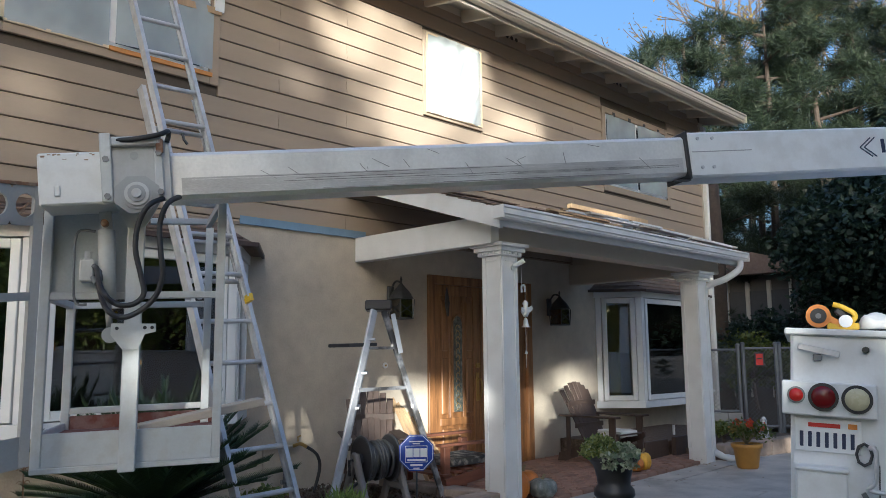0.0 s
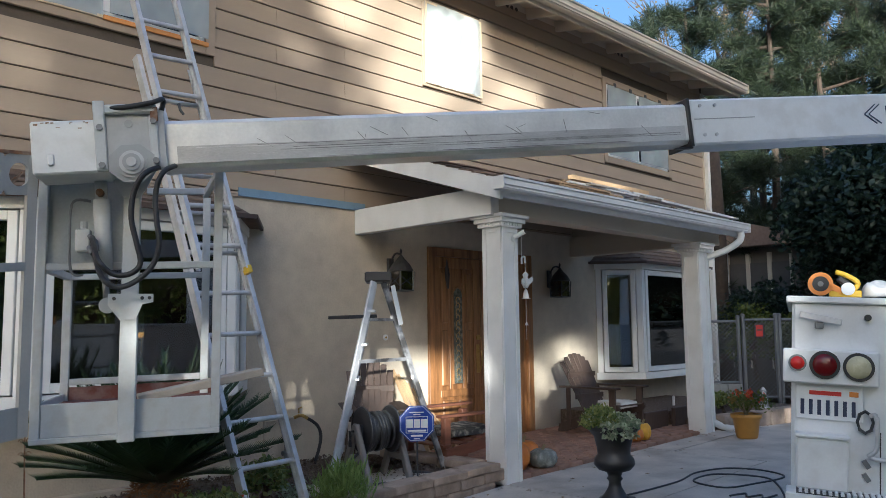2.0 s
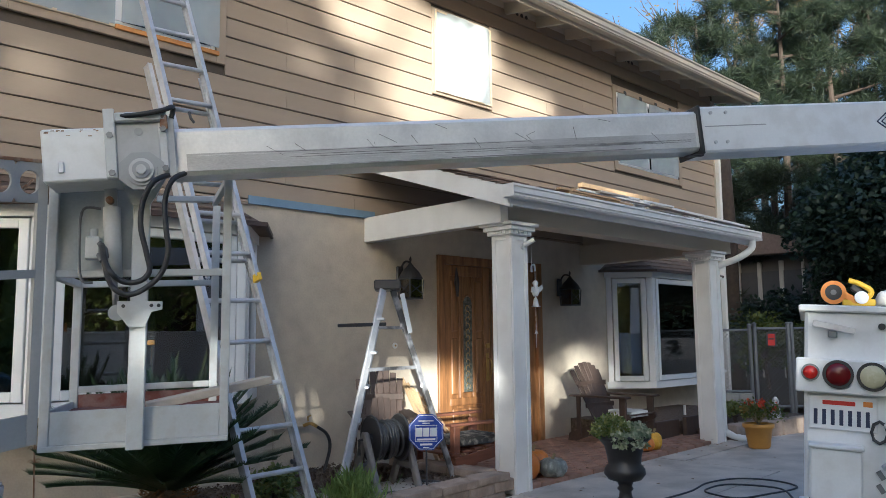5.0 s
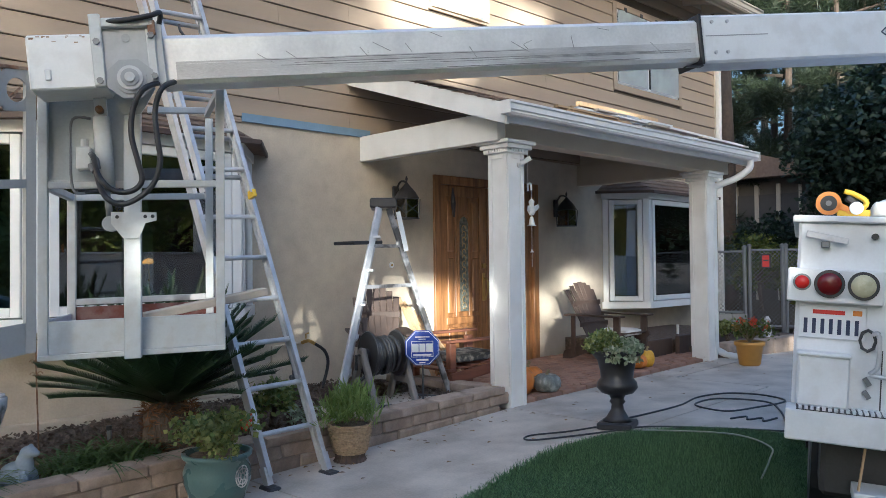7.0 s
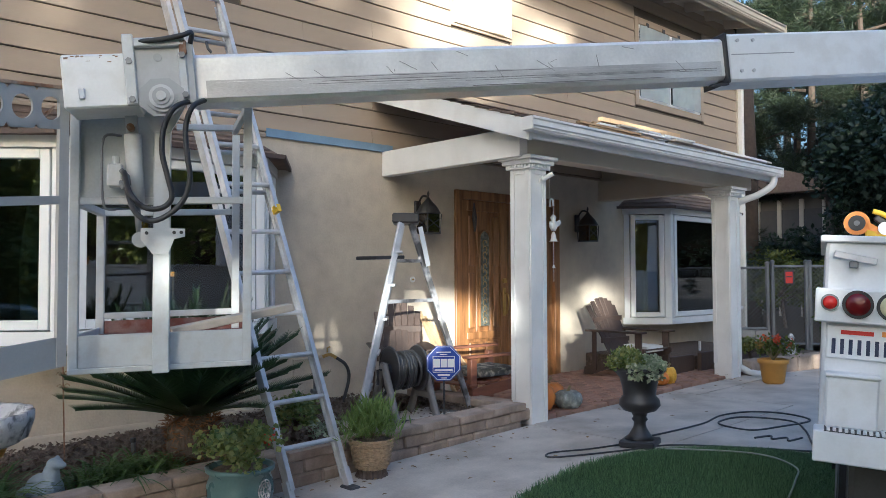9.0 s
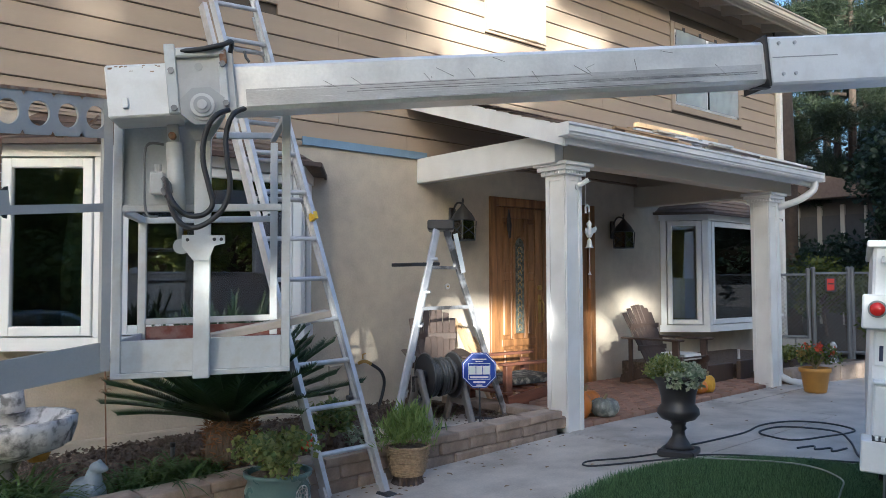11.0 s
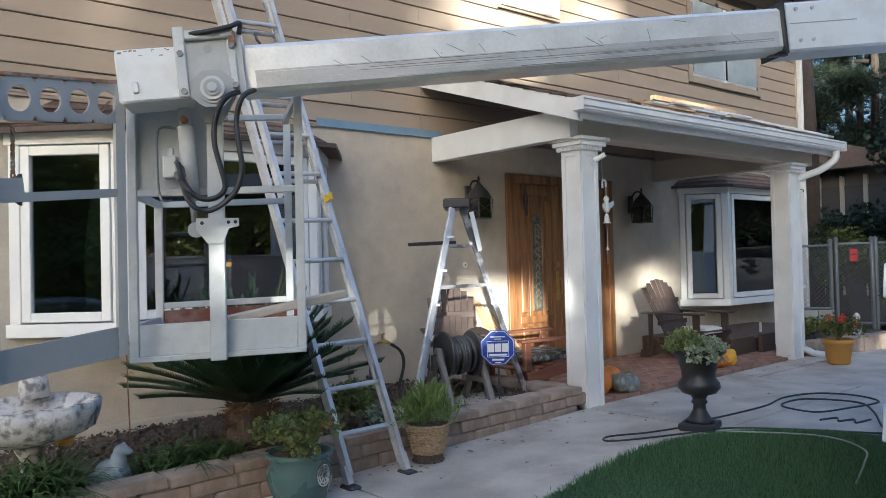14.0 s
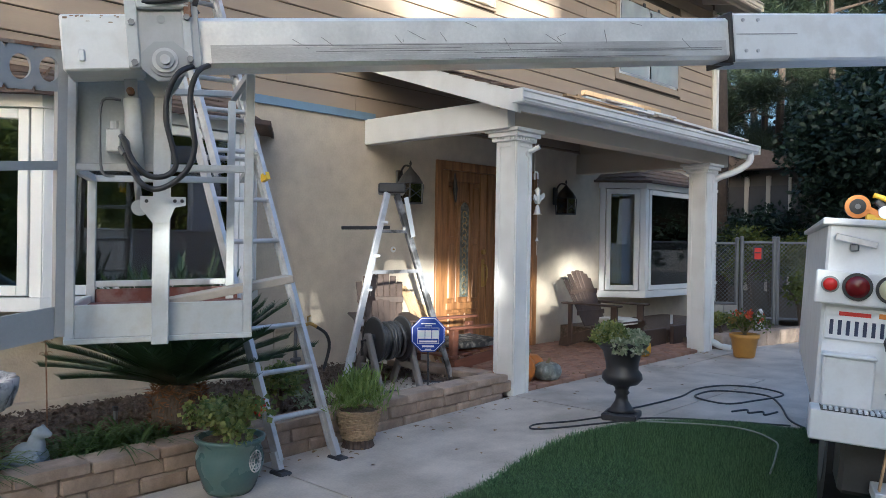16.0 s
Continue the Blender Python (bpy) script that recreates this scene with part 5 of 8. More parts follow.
def rail(a_, z0, z1, w, d, off=0.0):
    p_, q_ = a_ + UP * z0 + LN * off, a_ + UP * z1 + LN * off
    bm_ = B()
    beam(bm_, p_, q_, 0.008, d, tuple(LN), 0.0)
    for s_ in (-1, 1):
        o_ = LN * (s_ * (d / 2 - 0.004)) + Vector((w * (0.5 if a_.x < 3.3 else -0.5), 0, 0))
        beam(bm_, p_ + o_, q_ + o_, w, 0.008, tuple(LN))
    return bm_


for a_ in (F0, F1):
    part("rail", rail(a_, 0.05, 3.45, 0.028, 0.075), ALU, lad, "scuffed aluminium rail")
inset = Vector((0.042, 0, 0))
for a_ in (F0 + inset, F1 - inset):
    part("fly_rail", rail(a_, 1.85, 5.12, 0.026, 0.068, 0.082), ALU, lad, "scuffed aluminium rail")
z = 0.30
k = 0
while z < 5.0:
    if z < 3.4:
        part("rung", tube(B(), [F0 + UP * z, F1 + UP * z], 0.017, 12), ALU, lad)
    if z > 1.9:
        part("rung", tube(B(), [F0 + inset + UP * (z + 0.02) + LN * 0.082, F1 - inset + UP * (z + 0.02) + LN * 0.082], 0.017, 12), ALU, lad)
    z += 0.283
for a_ in (F0, F1):
    ft = part("foot", box(B(), (a_.x - 0.045, a_.y - 0.085, a_.z - 0.005 - 0.03), (a_.x + 0.045, a_.y + 0.05, a_.z + 0.0), 0.01), DARKM, lad, "black rubber-soled swivel foot")
    part("shoe_bracket", beam(B(), a_ + Vector((0, 0.0, 0.0)), a_ + UP * 0.11, 0.04, 0.06, tuple(LN)), ALU, lad)
part("tip_cap", beam(B(), F1 - inset + UP * 1.82 + LN * 0.082, F1 - inset + UP * 1.87 + LN * 0.082, 0.03, 0.07, tuple(LN)), YELLOW, lad, "yellow rail end cap")
part("pulley_hook", tube(B(), [F0 + UP * 3.1 + Vector((0.2, -0.1, 0)), F0 + UP * 3.05 + Vector((0.2, -0.1, 0)), F0 + UP * 3.02 + Vector((0.22, -0.1, 0))], 0.01, 6), DARKM, lad)

# ---- front door ----
door = thing("door_1", (7.1, 0.05, 0.1), "carved oak double door with leaded oval-top glass panel", "door", kind="structure")
part("door_frame", frame_ring(B(), 6.23, 8.0, 0.02, 2.245, 0.03, 0.095, 0.06), DOORW, door, "oak casing")
for x0, x1, hinge in ((6.33, 7.085, 0), (7.10, 7.90, 1)):
    leaf = part("door_leaf", box(B(), (x0, 0.03, 0.10), (x1, 0.075, 2.15), 0.004), DOORW, door)
    cx = (x0 + x1) / 2
    bm = B()
    for q in ((x0, x0 + 0.11, 0.10, 2.15), (x1 - 0.11, x1, 0.10, 2.15), (x0 + 0.11, x1 - 0.11, 2.03, 2.15), (x0 + 0.11, x1 - 0.11, 0.10, 0.27), (x0 + 0.11, x1 - 0.11, 0.62, 0.70), (cx - 0.125, cx - 0.085, 0.70, 2.03), (cx + 0.085, cx + 0.125, 0.70, 2.03)):
        box(bm, (q[0], 0.012, q[2]), (q[1], 0.03, q[3]), 0.006)
    part("stile_and_rail", bm, DOORW, leaf)
    for q in ((x0 + 0.13, cx - 0.145, 0.74, 1.35), (cx + 0.145, x1 - 0.13, 0.74, 1.35), (x0 + 0.13, cx - 0.145, 1.42, 1.98), (cx + 0.145, x1 - 0.13, 1.42, 1.98), (x0 + 0.14, cx - 0.02, 0.30, 0.59), (cx + 0.02, x1 - 0.14, 0.30, 0.59)):
        part("raised_panel", box(B(), (q[0], 0.008, q[2]), (q[1], 0.03, q[3]), 0.012), DOORW, leaf)
    ol = [(-0.075, 0.76), (0.075, 0.76), (0.075, 1.72)] + [(0.075 * math.cos(a_), 1.72 + 0.10 * math.sin(a_)) for a_ in np.linspace(0.2, math.pi - 0.2, 9)] + [(-0.075, 1.72)]
    part("glass_panel", prism(B(), ol, Matrix(((1, 0, 0, cx), (0, 0, 1, 0.006), (0, 1, 0, 0), (0, 0, 0, 1))), 0.01), LEADED, leaf, "leaded textured glass")
    bm = B()
    for k in range(14):
        zz = 0.82 + 0.066 * k
        tube(bm, [(cx + 0.03 * math.cos(t_) * (1 if k % 2 else -1), 0.004, zz + 0.035 * math.sin(t_)) for t_ in np.linspace(0, 5.2, 8)], 0.004, 5)
    part("lead_scroll", bm, BRASS, leaf)
    tube_pts = [(cx + p_[0] * 1.1, 0.006, p_[1]) for p_ in ol]
    part("glass_bead", tube(B(), tube_pts, 0.012, 6, True), DOORW, leaf)
    if not hinge:
        hb = part("door_handle", tube(B(), smooth_line([(7.03, 0.0, 1.12), (7.03, -0.05, 1.09), (7.03, -0.055, 0.98), (7.03, -0.02, 0.88)], 5), 0.011, 8), BRASS, leaf, "brass pull handle")
        part("escutcheon", box(B(), (7.005, 0.003, 0.86), (7.055, 0.012, 1.18), 0.006), BRASS, leaf)
        part("deadbolt", disc(B(), (7.03, 0.0, 1.26), (0, 1, 0), 0.03, 0.02), BRASS, leaf)
        part("hanging_bell", tube(B(), [(6.52, -0.015, 2.12), (6.52, -0.02, 1.95), (6.53, -0.02, 1.80)], 0.022, 6, False, [0.006, 0.03, 0.01]), DARKM, leaf, "dark hanging ornament")
for zz in (0.35, 1.1, 1.9):
    part("hinge", box(B(), (6.318, -0.004, zz), (6.334, 0.012, zz + 0.1), 0.003), BRASS, door)


def lantern(x, z):
    t = thing("wall_lantern", (x, -0.01, z), "black carriage lantern with seeded glass on the stucco", "wall lamp", "porch lanterns", local=True)
    part("back_plate", box(B(), (-0.045, -0.02, -0.12), (0.045, 0.008, 0.1), 0.01), DARKM, t)
    part("arm", tube(B(), smooth_line([(0, -0.01, 0.05), (0, -0.08, 0.14), (0, -0.17, 0.12), (0, -0.17, 0.03)], 5), 0.011, 8), DARKM, t, smooth=True)
    part("finial", lathe(B(), [(0.004, 0.17), (0.014, 0.14), (0.006, 0.11), (0.02, 0.09)], (0, -0.17, 0.02), 12), DARKM, t)
    part("roof", lathe(B(), [(0.02, 0.11), (0.035, 0.09), (0.09, 0.03), (0.125, -0.03), (0.13, -0.04), (0.11, -0.045)], (0, -0.17, 0.0), 20), DARKM, t)
    for sx in (-1, 1):
        for sy in (-1, 1):
            part("cage_bar", beam(B(), (0.095 * sx, -0.17 + 0.095 * sy, -0.045), (0.085 * sx, -0.17 + 0.085 * sy, -0.235), 0.012, 0.012), DARKM, t)
    part("bottom_plate", box(B(), (-0.092, -0.262, -0.245), (0.092, -0.078, -0.23), 0.004), DARKM, t)
    for q in ((-0.084, -0.084, 0.168, 0.002), ):
        part("glass", box(B(), (-0.082, -0.252, -0.23), (0.082, -0.088, -0.045), 0.004), LAMPGL, t, "seeded glass")
    for s_ in (-1, 1):
        part("cross_bar", beam(B(), (-0.085, -0.2555, -0.14 + 0.05 * s_), (0.085, -0.2555, -0.14 - 0.05 * s_), 0.006, 0.006), DARKM, t)
        part("cross_bar", beam(B(), (-0.0855, -0.245, -0.14 + 0.05 * s_), (-0.0855, -0.095, -0.14 - 0.05 * s_), 0.006, 0.006), DARKM, t)
    return t


L1 = lantern(5.69, 1.985)
copy_thing(L1, pose(8.37, -0.01, 1.98))

bell = thing("doorbell", (5.63, -0.005, 1.28), "small white doorbell on the stucco", "doorbell")
part("cover", disc(B(), (5.63, -0.006, 1.28), (0, 1, 0), 0.03, 0.014), CER, bell)
part("button", disc(B(), (5.63, -0.015, 1.28), (0, 1, 0), 0.01, 0.008), BRASS, bell)

chime = thing("wind_chime", (6.35, -1.35, 1.95), "white ceramic angel-shaped wind chime with bells", "wind chime")
part("hook", tube(B(), smooth_line([(6.22, -1.32, 1.97), (6.22, -1.32, 2.03), (6.26, -1.32, 2.04), (6.27, -1.32, 1.98)], 5), 0.010, 7), CER, chime, smooth=True)
part("cord", tube(B(), [(6.22, -1.32, 2.39), (6.22, -1.32, 1.97)], 0.0025, 5), CLOTH, chime)
part("cord", tube(B(), [(6.27, -1.32, 1.98), (6.27, -1.32, 1.25)], 0.0025, 5), CLOTH, chime)
part("figure", lathe(B(), [(0.005, 1.90), (0.03, 1.87), (0.02, 1.84), (0.045, 1.79), (0.03, 1.76), (0.02, 1.74)], (6.27, -1.32, 0), 14), CER, chime, smooth=True)
part("wing", prism(B(), [(0, 0), (0.07, 0.03), (0.085, 0.0), (0.05, -0.035)], Matrix.Translation((6.28, -1.33, 1.82)) @ Matrix.Rotation(radians(90), 4, "X"), 0.008), CER, chime)
part("wing", prism(B(), [(0, 0), (-0.06, 0.03), (-0.07, 0.0), (-0.04, -0.035)], Matrix.Translation((6.26, -1.33, 1.80)) @ Matrix.Rotation(radians(90), 4, "X"), 0.008), CER, chime)
part("bell", lathe(B(), [(0.008, 1.73), (0.02, 1.71), (0.03, 1.65), (0.045, 1.64)], (6.27, -1.32, 0), 14), CER, chime, smooth=True)
part("small_bell", lathe(B(), [(0.004, 1.42), (0.012, 1.40), (0.02, 1.385)], (6.27, -1.32, 0), 10), CER, chime, smooth=True)


def adirondack(at, turn, label, wd=1.0):
    """A slatted garden chair, facing +x of its own frame."""
    t = thing("adirondack_chair", at, label, "chair", "garden chairs", turn=turn, local=True)
    for k in range(7):
        yy = (-0.24 + 0.08 * k) * wd
        top = 0.95 - 0.011 * (k - 3) ** 2
        part("back_slat", beam(B(), (-0.06, yy * 0.8, 0.27), (-0.36, yy * 1.05, top), 0.076 * wd, 0.018, (1, 0, 0.4), 0.004), DARKW, t)
    for zz, xx in ((0.40, -0.10), (0.66, -0.215)):
        part("back_rail", box(B(), (xx - 0.045, -0.28 * wd, zz), (xx - 0.02, 0.28 * wd, zz + 0.06), 0.004), DARKW, t)
    for k in range(6):
        part("seat_slat", box(B(), (-0.04 + 0.085 * k, -0.25 * wd, 0.245 + 0.018 * k), (0.035 + 0.085 * k, 0.25 * wd, 0.263 + 0.018 * k), 0.004), DARKW, t)
    for s_ in (-1, 1):
        part("side_rail", prism(B(), [(-0.42, 0.0), (-0.30, 0.0), (0.46, 0.27), (0.50, 0.31), (0.48, 0.36), (0.40, 0.36), (-0.40, 0.09)], Matrix.Translation((0, 0.27 * s_ * wd + 0.012, 0)) @ Matrix.Rotation(radians(90), 4, "X"), 0.024), DARKW, t)
        part("front_leg", box(B(), (0.36, 0.285 * s_ * wd - 0.015, 0.0), (0.45, 0.285 * s_ * wd + 0.015, 0.54), 0.004), DARKW, t)
        part("rear_post", box(B(), (-0.26, 0.30 * s_ * wd - 0.012, 0.06), (-0.20, 0.30 * s_ * wd + 0.012, 0.54), 0.004), DARKW, t)
        part("arm", box(B(), (-0.33, 0.30 * s_ * wd - 0.07, 0.54), (0.50, 0.30 * s_ * wd + 0.06, 0.562), 0.008), DARKW, t)
    return t


adirondack((5.06, -0.50, 0.12), -124, "weathered brown adirondack chair behind the hose reel", 0.78)
adirondack((8.72, -0.46, 0.085), -92, "weathered brown adirondack chair with folded white cloth")
bm = rough_box(B(), (8.53, -0.90, 0.40), (8.90, -0.56, 0.48), 0.012, 4)
bmesh.ops.subdivide_edges(bm, edges=bm.edges[:], cuts=2, use_grid_fill=True)
for v in bm.verts:
    v.co.z += 0.012 * noise.noise(v.co * 14)
solid("folded_cloth", bm, CLOTH, "folded white cloth lying on the chair", "cloth", smooth=True)

bench = thing("wooden_bench", (6.05, -0.62, 0.09), "low reddish wooden bench with slatted seat and rails", "bench")
for q in ((5.62, -0.36), (5.62, -0.86), (6.34, -0.40), (6.34, -0.92)):
    part("leg", box(B(), (q[0] - 0.04, q[1] - 0.03, 0.06), (q[0] + 0.04, q[1] + 0.03, 0.545), 0.006), REDW, bench)
part("arm", beam(B(), (5.50, -0.89, 0.56), (6.42, -0.95, 0.56), 0.09, 0.025, (0, 0, 1), 0.005), REDW, bench)
part("arm", beam(B(), (5.50, -0.38, 0.60), (6.42, -0.42, 0.60), 0.09, 0.025, (0, 0, 1), 0.005), REDW, bench)
part("apron", beam(B(), (5.58, -0.90, 0.21), (6.36, -0.95, 0.31), 0.022, 0.10, (0, 0, 1), 0.004), REDW, bench)
for k in range(5):
    part("seat_slat", beam(B(), (5.60 + 0.15 * k, -0.36, 0.30 + 0.013 * k), (5.60 + 0.15 * k, -0.90, 0.29 + 0.013 * k), 0.12, 0.02, (0, 0, 1), 0.004), REDW, bench)
bm = rough_box(B(), (5.72, -0.86, 0.345), (6.30, -0.44, 0.42), 0.01, 6)
solid("seat_cushion", bm, PATTERN, "dark cushion with pale leaf pattern on the bench", "cushion")

for k in range(6):
    x_ = 5.86 + 0.055 * k
    solid("lumber", beam(B(), (x_ + 0.10 * (k % 3), -0.40 + 0.02 * k, 0.125 + G(x_)), (x_ - 0.16 + 0.012 * k, -0.03, 0.95 - 0.05 * k), 0.04, 0.02, (1, 0, 0)), RAWW, "raw pine board leaning on the wall beside the door", "board", group="boards by the door")

# ---- stepladder ----
sl = thing("stepladder", (4.95, -0.75, 0.12), "paint-spattered aluminium stepladder standing open in the bed", "stepladder")
VD = Vector((0.66, 0.75, 0))
apex = Vector((4.86, -0.80, 1.80))
lf, rf = Vector((4.30, -0.86, 0.11)), Vector((5.63, -0.80, 0.12))
SPOT = mat("spattered aluminium", (0.46, 0.46, 0.48), 0.45, metal=0.5, var=0.12, scale=9, other=(0.07, 0.065, 0.06), amount=0.85, stain=7)
for s_ in (-0.5, 0.5):
    part("front_rail", beam(B(), lf + VD * (0.46 * s_), apex + VD * (0.30 * s_) + Vector((-0.05, 0, -0.03)), 0.026, 0.06, (1, 0, 0.3), 0.004), ALU, sl)
    part("rear_rail", beam(B(), rf + VD * (0.46 * s_), apex + VD * (0.30 * s_) + Vector((0.06, 0, -0.03)), 0.024, 0.055, (1, 0, 0.3), 0.004), SPOT, sl, "spattered rear rail")
    part("spreader", beam(B(), lf.lerp(apex, 0.79) + VD * (0.36 * s_), rf.lerp(apex, 0.79) + VD * (0.36 * s_) + Vector((0.02, 0, 0)), 0.008, 0.022), SPOT, sl)
for k in range(1, 6):
    c_ = lf.lerp(apex, k / 6.0)
    part("step", beam(B(), c_ - VD * 0.2, c_ + VD * 0.2, 0.075, 0.02, (0, 0, 1), 0.003), ALU, sl)
for k in (1, 3, 5):
    c_ = rf.lerp(apex, 0.02 + k / 6.4)
    part("rear_bar", beam(B(), c_ - VD * 0.2, c_ + VD * 0.2, 0.02, 0.03), SPOT, sl)
part("side_bar", beam(B(), lf.lerp(apex, 0.585) - VD * 0.2, rf.lerp(apex, 0.585) - VD * 0.2, 0.012, 0.03), SPOT, sl, "spattered brace")
part("top_cap", box(B(), (-0.115, -0.19, -0.03), (0.115, 0.19, 0.055), 0.012, Matrix.Translation(apex) @ Matrix.Rotation(math.atan2(-VD.x, VD.y), 4, "Z")), PLASTB, sl, "black plastic top cap")
part("pail_shelf", beam(B(), apex + Vector((-0.46, -0.02, -0.335)), apex + Vector((-0.13, 0.0, -0.325)), 0.26, 0.03, (0, 0, 1), 0.006), PLASTB, sl, "black pail shelf")
part("label", beam(B(), apex + Vector((0.035, -0.15, -0.06)), apex + Vector((0.125, -0.155, -0.40)), 0.004, 0.05, (1, 0, 0.3)), SIGNW, sl, "pale printed label")

# ---- hose reel ----
hr = thing("hose_reel", (4.55, -1.12, 0.11), "grey-brown plastic hose reel wound with dark hose", "hose reel")
RA = Vector((0.96, -0.22, 0)).normalized()               # the reel's axle
RC = Vector((4.645, -1.02, 0.54))
slabm = thing("stone_slab", (4.6, -1.05, 0.11), "flat grey stone slab under the hose reel", "slab")
part("slab", rough_box(B(), (4.15, -1.29, 0.08), (5.15, -0.75, 0.135), 0.006, 2), CONC, slabm)
bm = B()
for off in (-0.13, 0.13):
    part("flange", disc(B(), RC + RA * off, RA, 0.182, 0.012, 36), PLASTB, hr, "dark round flange")
    part("rim", tube(B(), [RC + RA * off + (Vector((0, 0, 1)) * math.cos(a_) + RA.cross(Vector((0, 0, 1))) * math.sin(a_)) * 0.184 for a_ in np.linspace(0, 2 * math.pi, 41)[:-1]], 0.011, 7, True), HOSEG, hr, smooth=True)
    part("hub", disc(B(), RC + RA * off * 1.12, RA, 0.05, 0.03, 18), PLASTB, hr)
part("drum", disc(B(), RC, RA, 0.06, 0.24, 20), PLASTB, hr)
rnd = random.Random(12)
pts = []
for layer, (rr_, turns) in enumerate(((0.085, 8), (0.112, 7), (0.138, 6))):
    for k in range(turns * 14):
        a_ = 2 * math.pi * k / 14
        s_ = -0.105 + 0.21 * k / (turns * 14)
        s_ = s_ if layer % 2 == 0 else -s_
        e1 = Vector((0, 0, 1))
        e2 = RA.cross(e1)
        pts.append(RC + RA * (s_ + 0.012 * math.sin(a_ * 0.37 + layer) + rnd.uniform(-0.003, 0.003)) + (e1 * math.cos(a_) + e2 * math.sin(a_)) * (rr_ + 0.012 * max(0.0, -math.cos(a_)) * (1 + math.sin(k * 0.05)) + rnd.uniform(-0.003, 0.004)))
part("wound_hose", tube(B(), pts, 0.0145, 7), HOSEG, hr, "dark grey wound hose", smooth=True)
e2 = RA.cross(Vector((0, 0, 1)))
for off in (-0.185, 0.185):
    o_ = RC + RA * off
    for s_ in (-1, 1):
        part("leg", beam(B(), o_ + Vector((0, 0, 0.05)), o_ + e2 * (0.24 * s_) + Vector((0, 0, -0.405)), 0.045, 0.07, tuple(e2), 0.012), REELG, hr)
    part("leg_brace", beam(B(), o_ + e2 * 0.17 + Vector((0, 0, -0.22)), o_ - e2 * 0.17 + Vector((0, 0, -0.22)), 0.03, 0.06, (0, 0, 1), 0.008), REELG, hr)
part("crank", tube(B(), [RC - RA * 0.19, RC - RA * 0.24, RC - RA * 0.24 + Vector((0, 0, -0.12))], 0.014, 8), PLASTB, hr)
solid("garden_hose", tube(B(), smooth_line([RC - RA * 0.10 + Vector((0, 0, -0.13)), (4.30, -1.05, 0.30), (4.22, -0.85, 0.14), (4.5, -1.28, 0.155), (4.9, -1.27, 0.15), (5.2, -1.2, 0.125), (5.0, -0.98, 0.152)], 8), 0.013, 8), HOSEG, "dark garden hose lying round the reel", "hose", smooth=True)

# spigot, pipes and short hose on the wall
sp = thing("wall_tap", (4.52, -0.05, 0.1), "brass hose tap and pipes against the stucco wall", "tap")
part("pipe", tube(B(), [(4.20, -0.04, 0.12), (4.20, -0.04, 0.57), (4.50, -0.045, 0.58)], 0.014, 8), STUCCO, sp, "painted pipe")
part("pipe", tube(B(), [(4.42, -0.05, 0.12), (4.42, -0.05, 0.58)], 0.018, 8), GALV, sp, "steel pipe")
part("pipe", tube(B(), [(4.38, -0.05, 0.28), (4.47, -0.05, 0.28)], 0.022, 8), GALV, sp)
part("tap_body", tube(B(), smooth_line([(4.50, -0.05, 0.58), (4.55, -0.09, 0.60), (4.60, -0.12, 0.57)], 4), 0.016, 8), BRASS, sp)
part("handle", tube(B(), [(4.53, -0.08, 0.62), (4.53, -0.08, 0.66), (4.56, -0.08, 0.67)], 0.008, 6), BRASS, sp)
part("short_hose", tube(B(), smooth_line([(4.60, -0.12, 0.57), (4.68, -0.16, 0.50), (4.70, -0.18, 0.38), (4.62, -0.20, 0.18), (4.56, -0.22, 0.11)], 6), 0.015, 8), RUBBER, sp, "black hose", smooth=True)

# ---- yard sign ----
sg = thing("yard_sign", (4.83, -1.30, 0.1), "blue octagonal security sign with white print on a stake", "sign")
SN = Vector((-0.64, -0.77, 0)).normalized()
SX = Vector((-SN.y, SN.x, 0))
if SX.x < 0:
    SX = -SX
sm = Matrix((SX, Vector((0, 0, 1)), SN)).transposed().to_4x4()
sm.translation = Vector((4.82, -1.32, 0.595))
R8 = 0.152
o8 = [(R8 * math.cos(radians(22.5 + 45 * k)), R8 * 1.02 * math.sin(radians(22.5 + 45 * k))) for k in range(8)]
part("stake", tube(B(), [(4.83, -1.315, 0.02), (4.825, -1.315, 0.72)], 0.008, 8), DARKM, sg)
face = part("face", prism(B(), o8, sm, 0.006), SIGNB, sg)
bm = B()
for k in range(8):
    a_, b_ = Vector((*o8[k], 0.008)), Vector((*o8[(k + 1) % 8], 0.008))
    beam(bm, sm @ (a_ * 0.93), sm @ (b_ * 0.93), 0.004, 0.002, tuple(SN))
part("border", bm, SIGNW, face, "white border line")


def sbar(u0, u1, v0, v1):
    return box(B(), (u0, v0, 0.0065), (u1, v1, 0.0085), 0, sm)


for q in ((-0.085, -0.03, -0.035, 0.035), (-0.024, 0.026, -0.035, 0.035), (0.032, 0.085, -0.035, 0.035)):
    part("emblem_bar", sbar(*q), SIGNW, face, "white emblem bar")
for q in ((-0.075, 0.075, -0.065, -0.05), (-0.05, 0.05, -0.105, -0.09), (-0.06, 0.06, 0.085, 0.094), (-0.03, 0.03, 0.068, 0.075), (-0.025, 0.025, -0.125, -0.118)):
    part("text_bar", sbar(*q), SIGNW, face, "white print bar")
for q in ((-0.09, 0.09, 0.052, 0.056), (-0.09, 0.09, -0.076, -0.072), (-0.09, -0.086, -0.072, 0.052), (0.086, 0.09, -0.072, 0.052)):
    part("frame_line", sbar(*q), SIGNW, face)

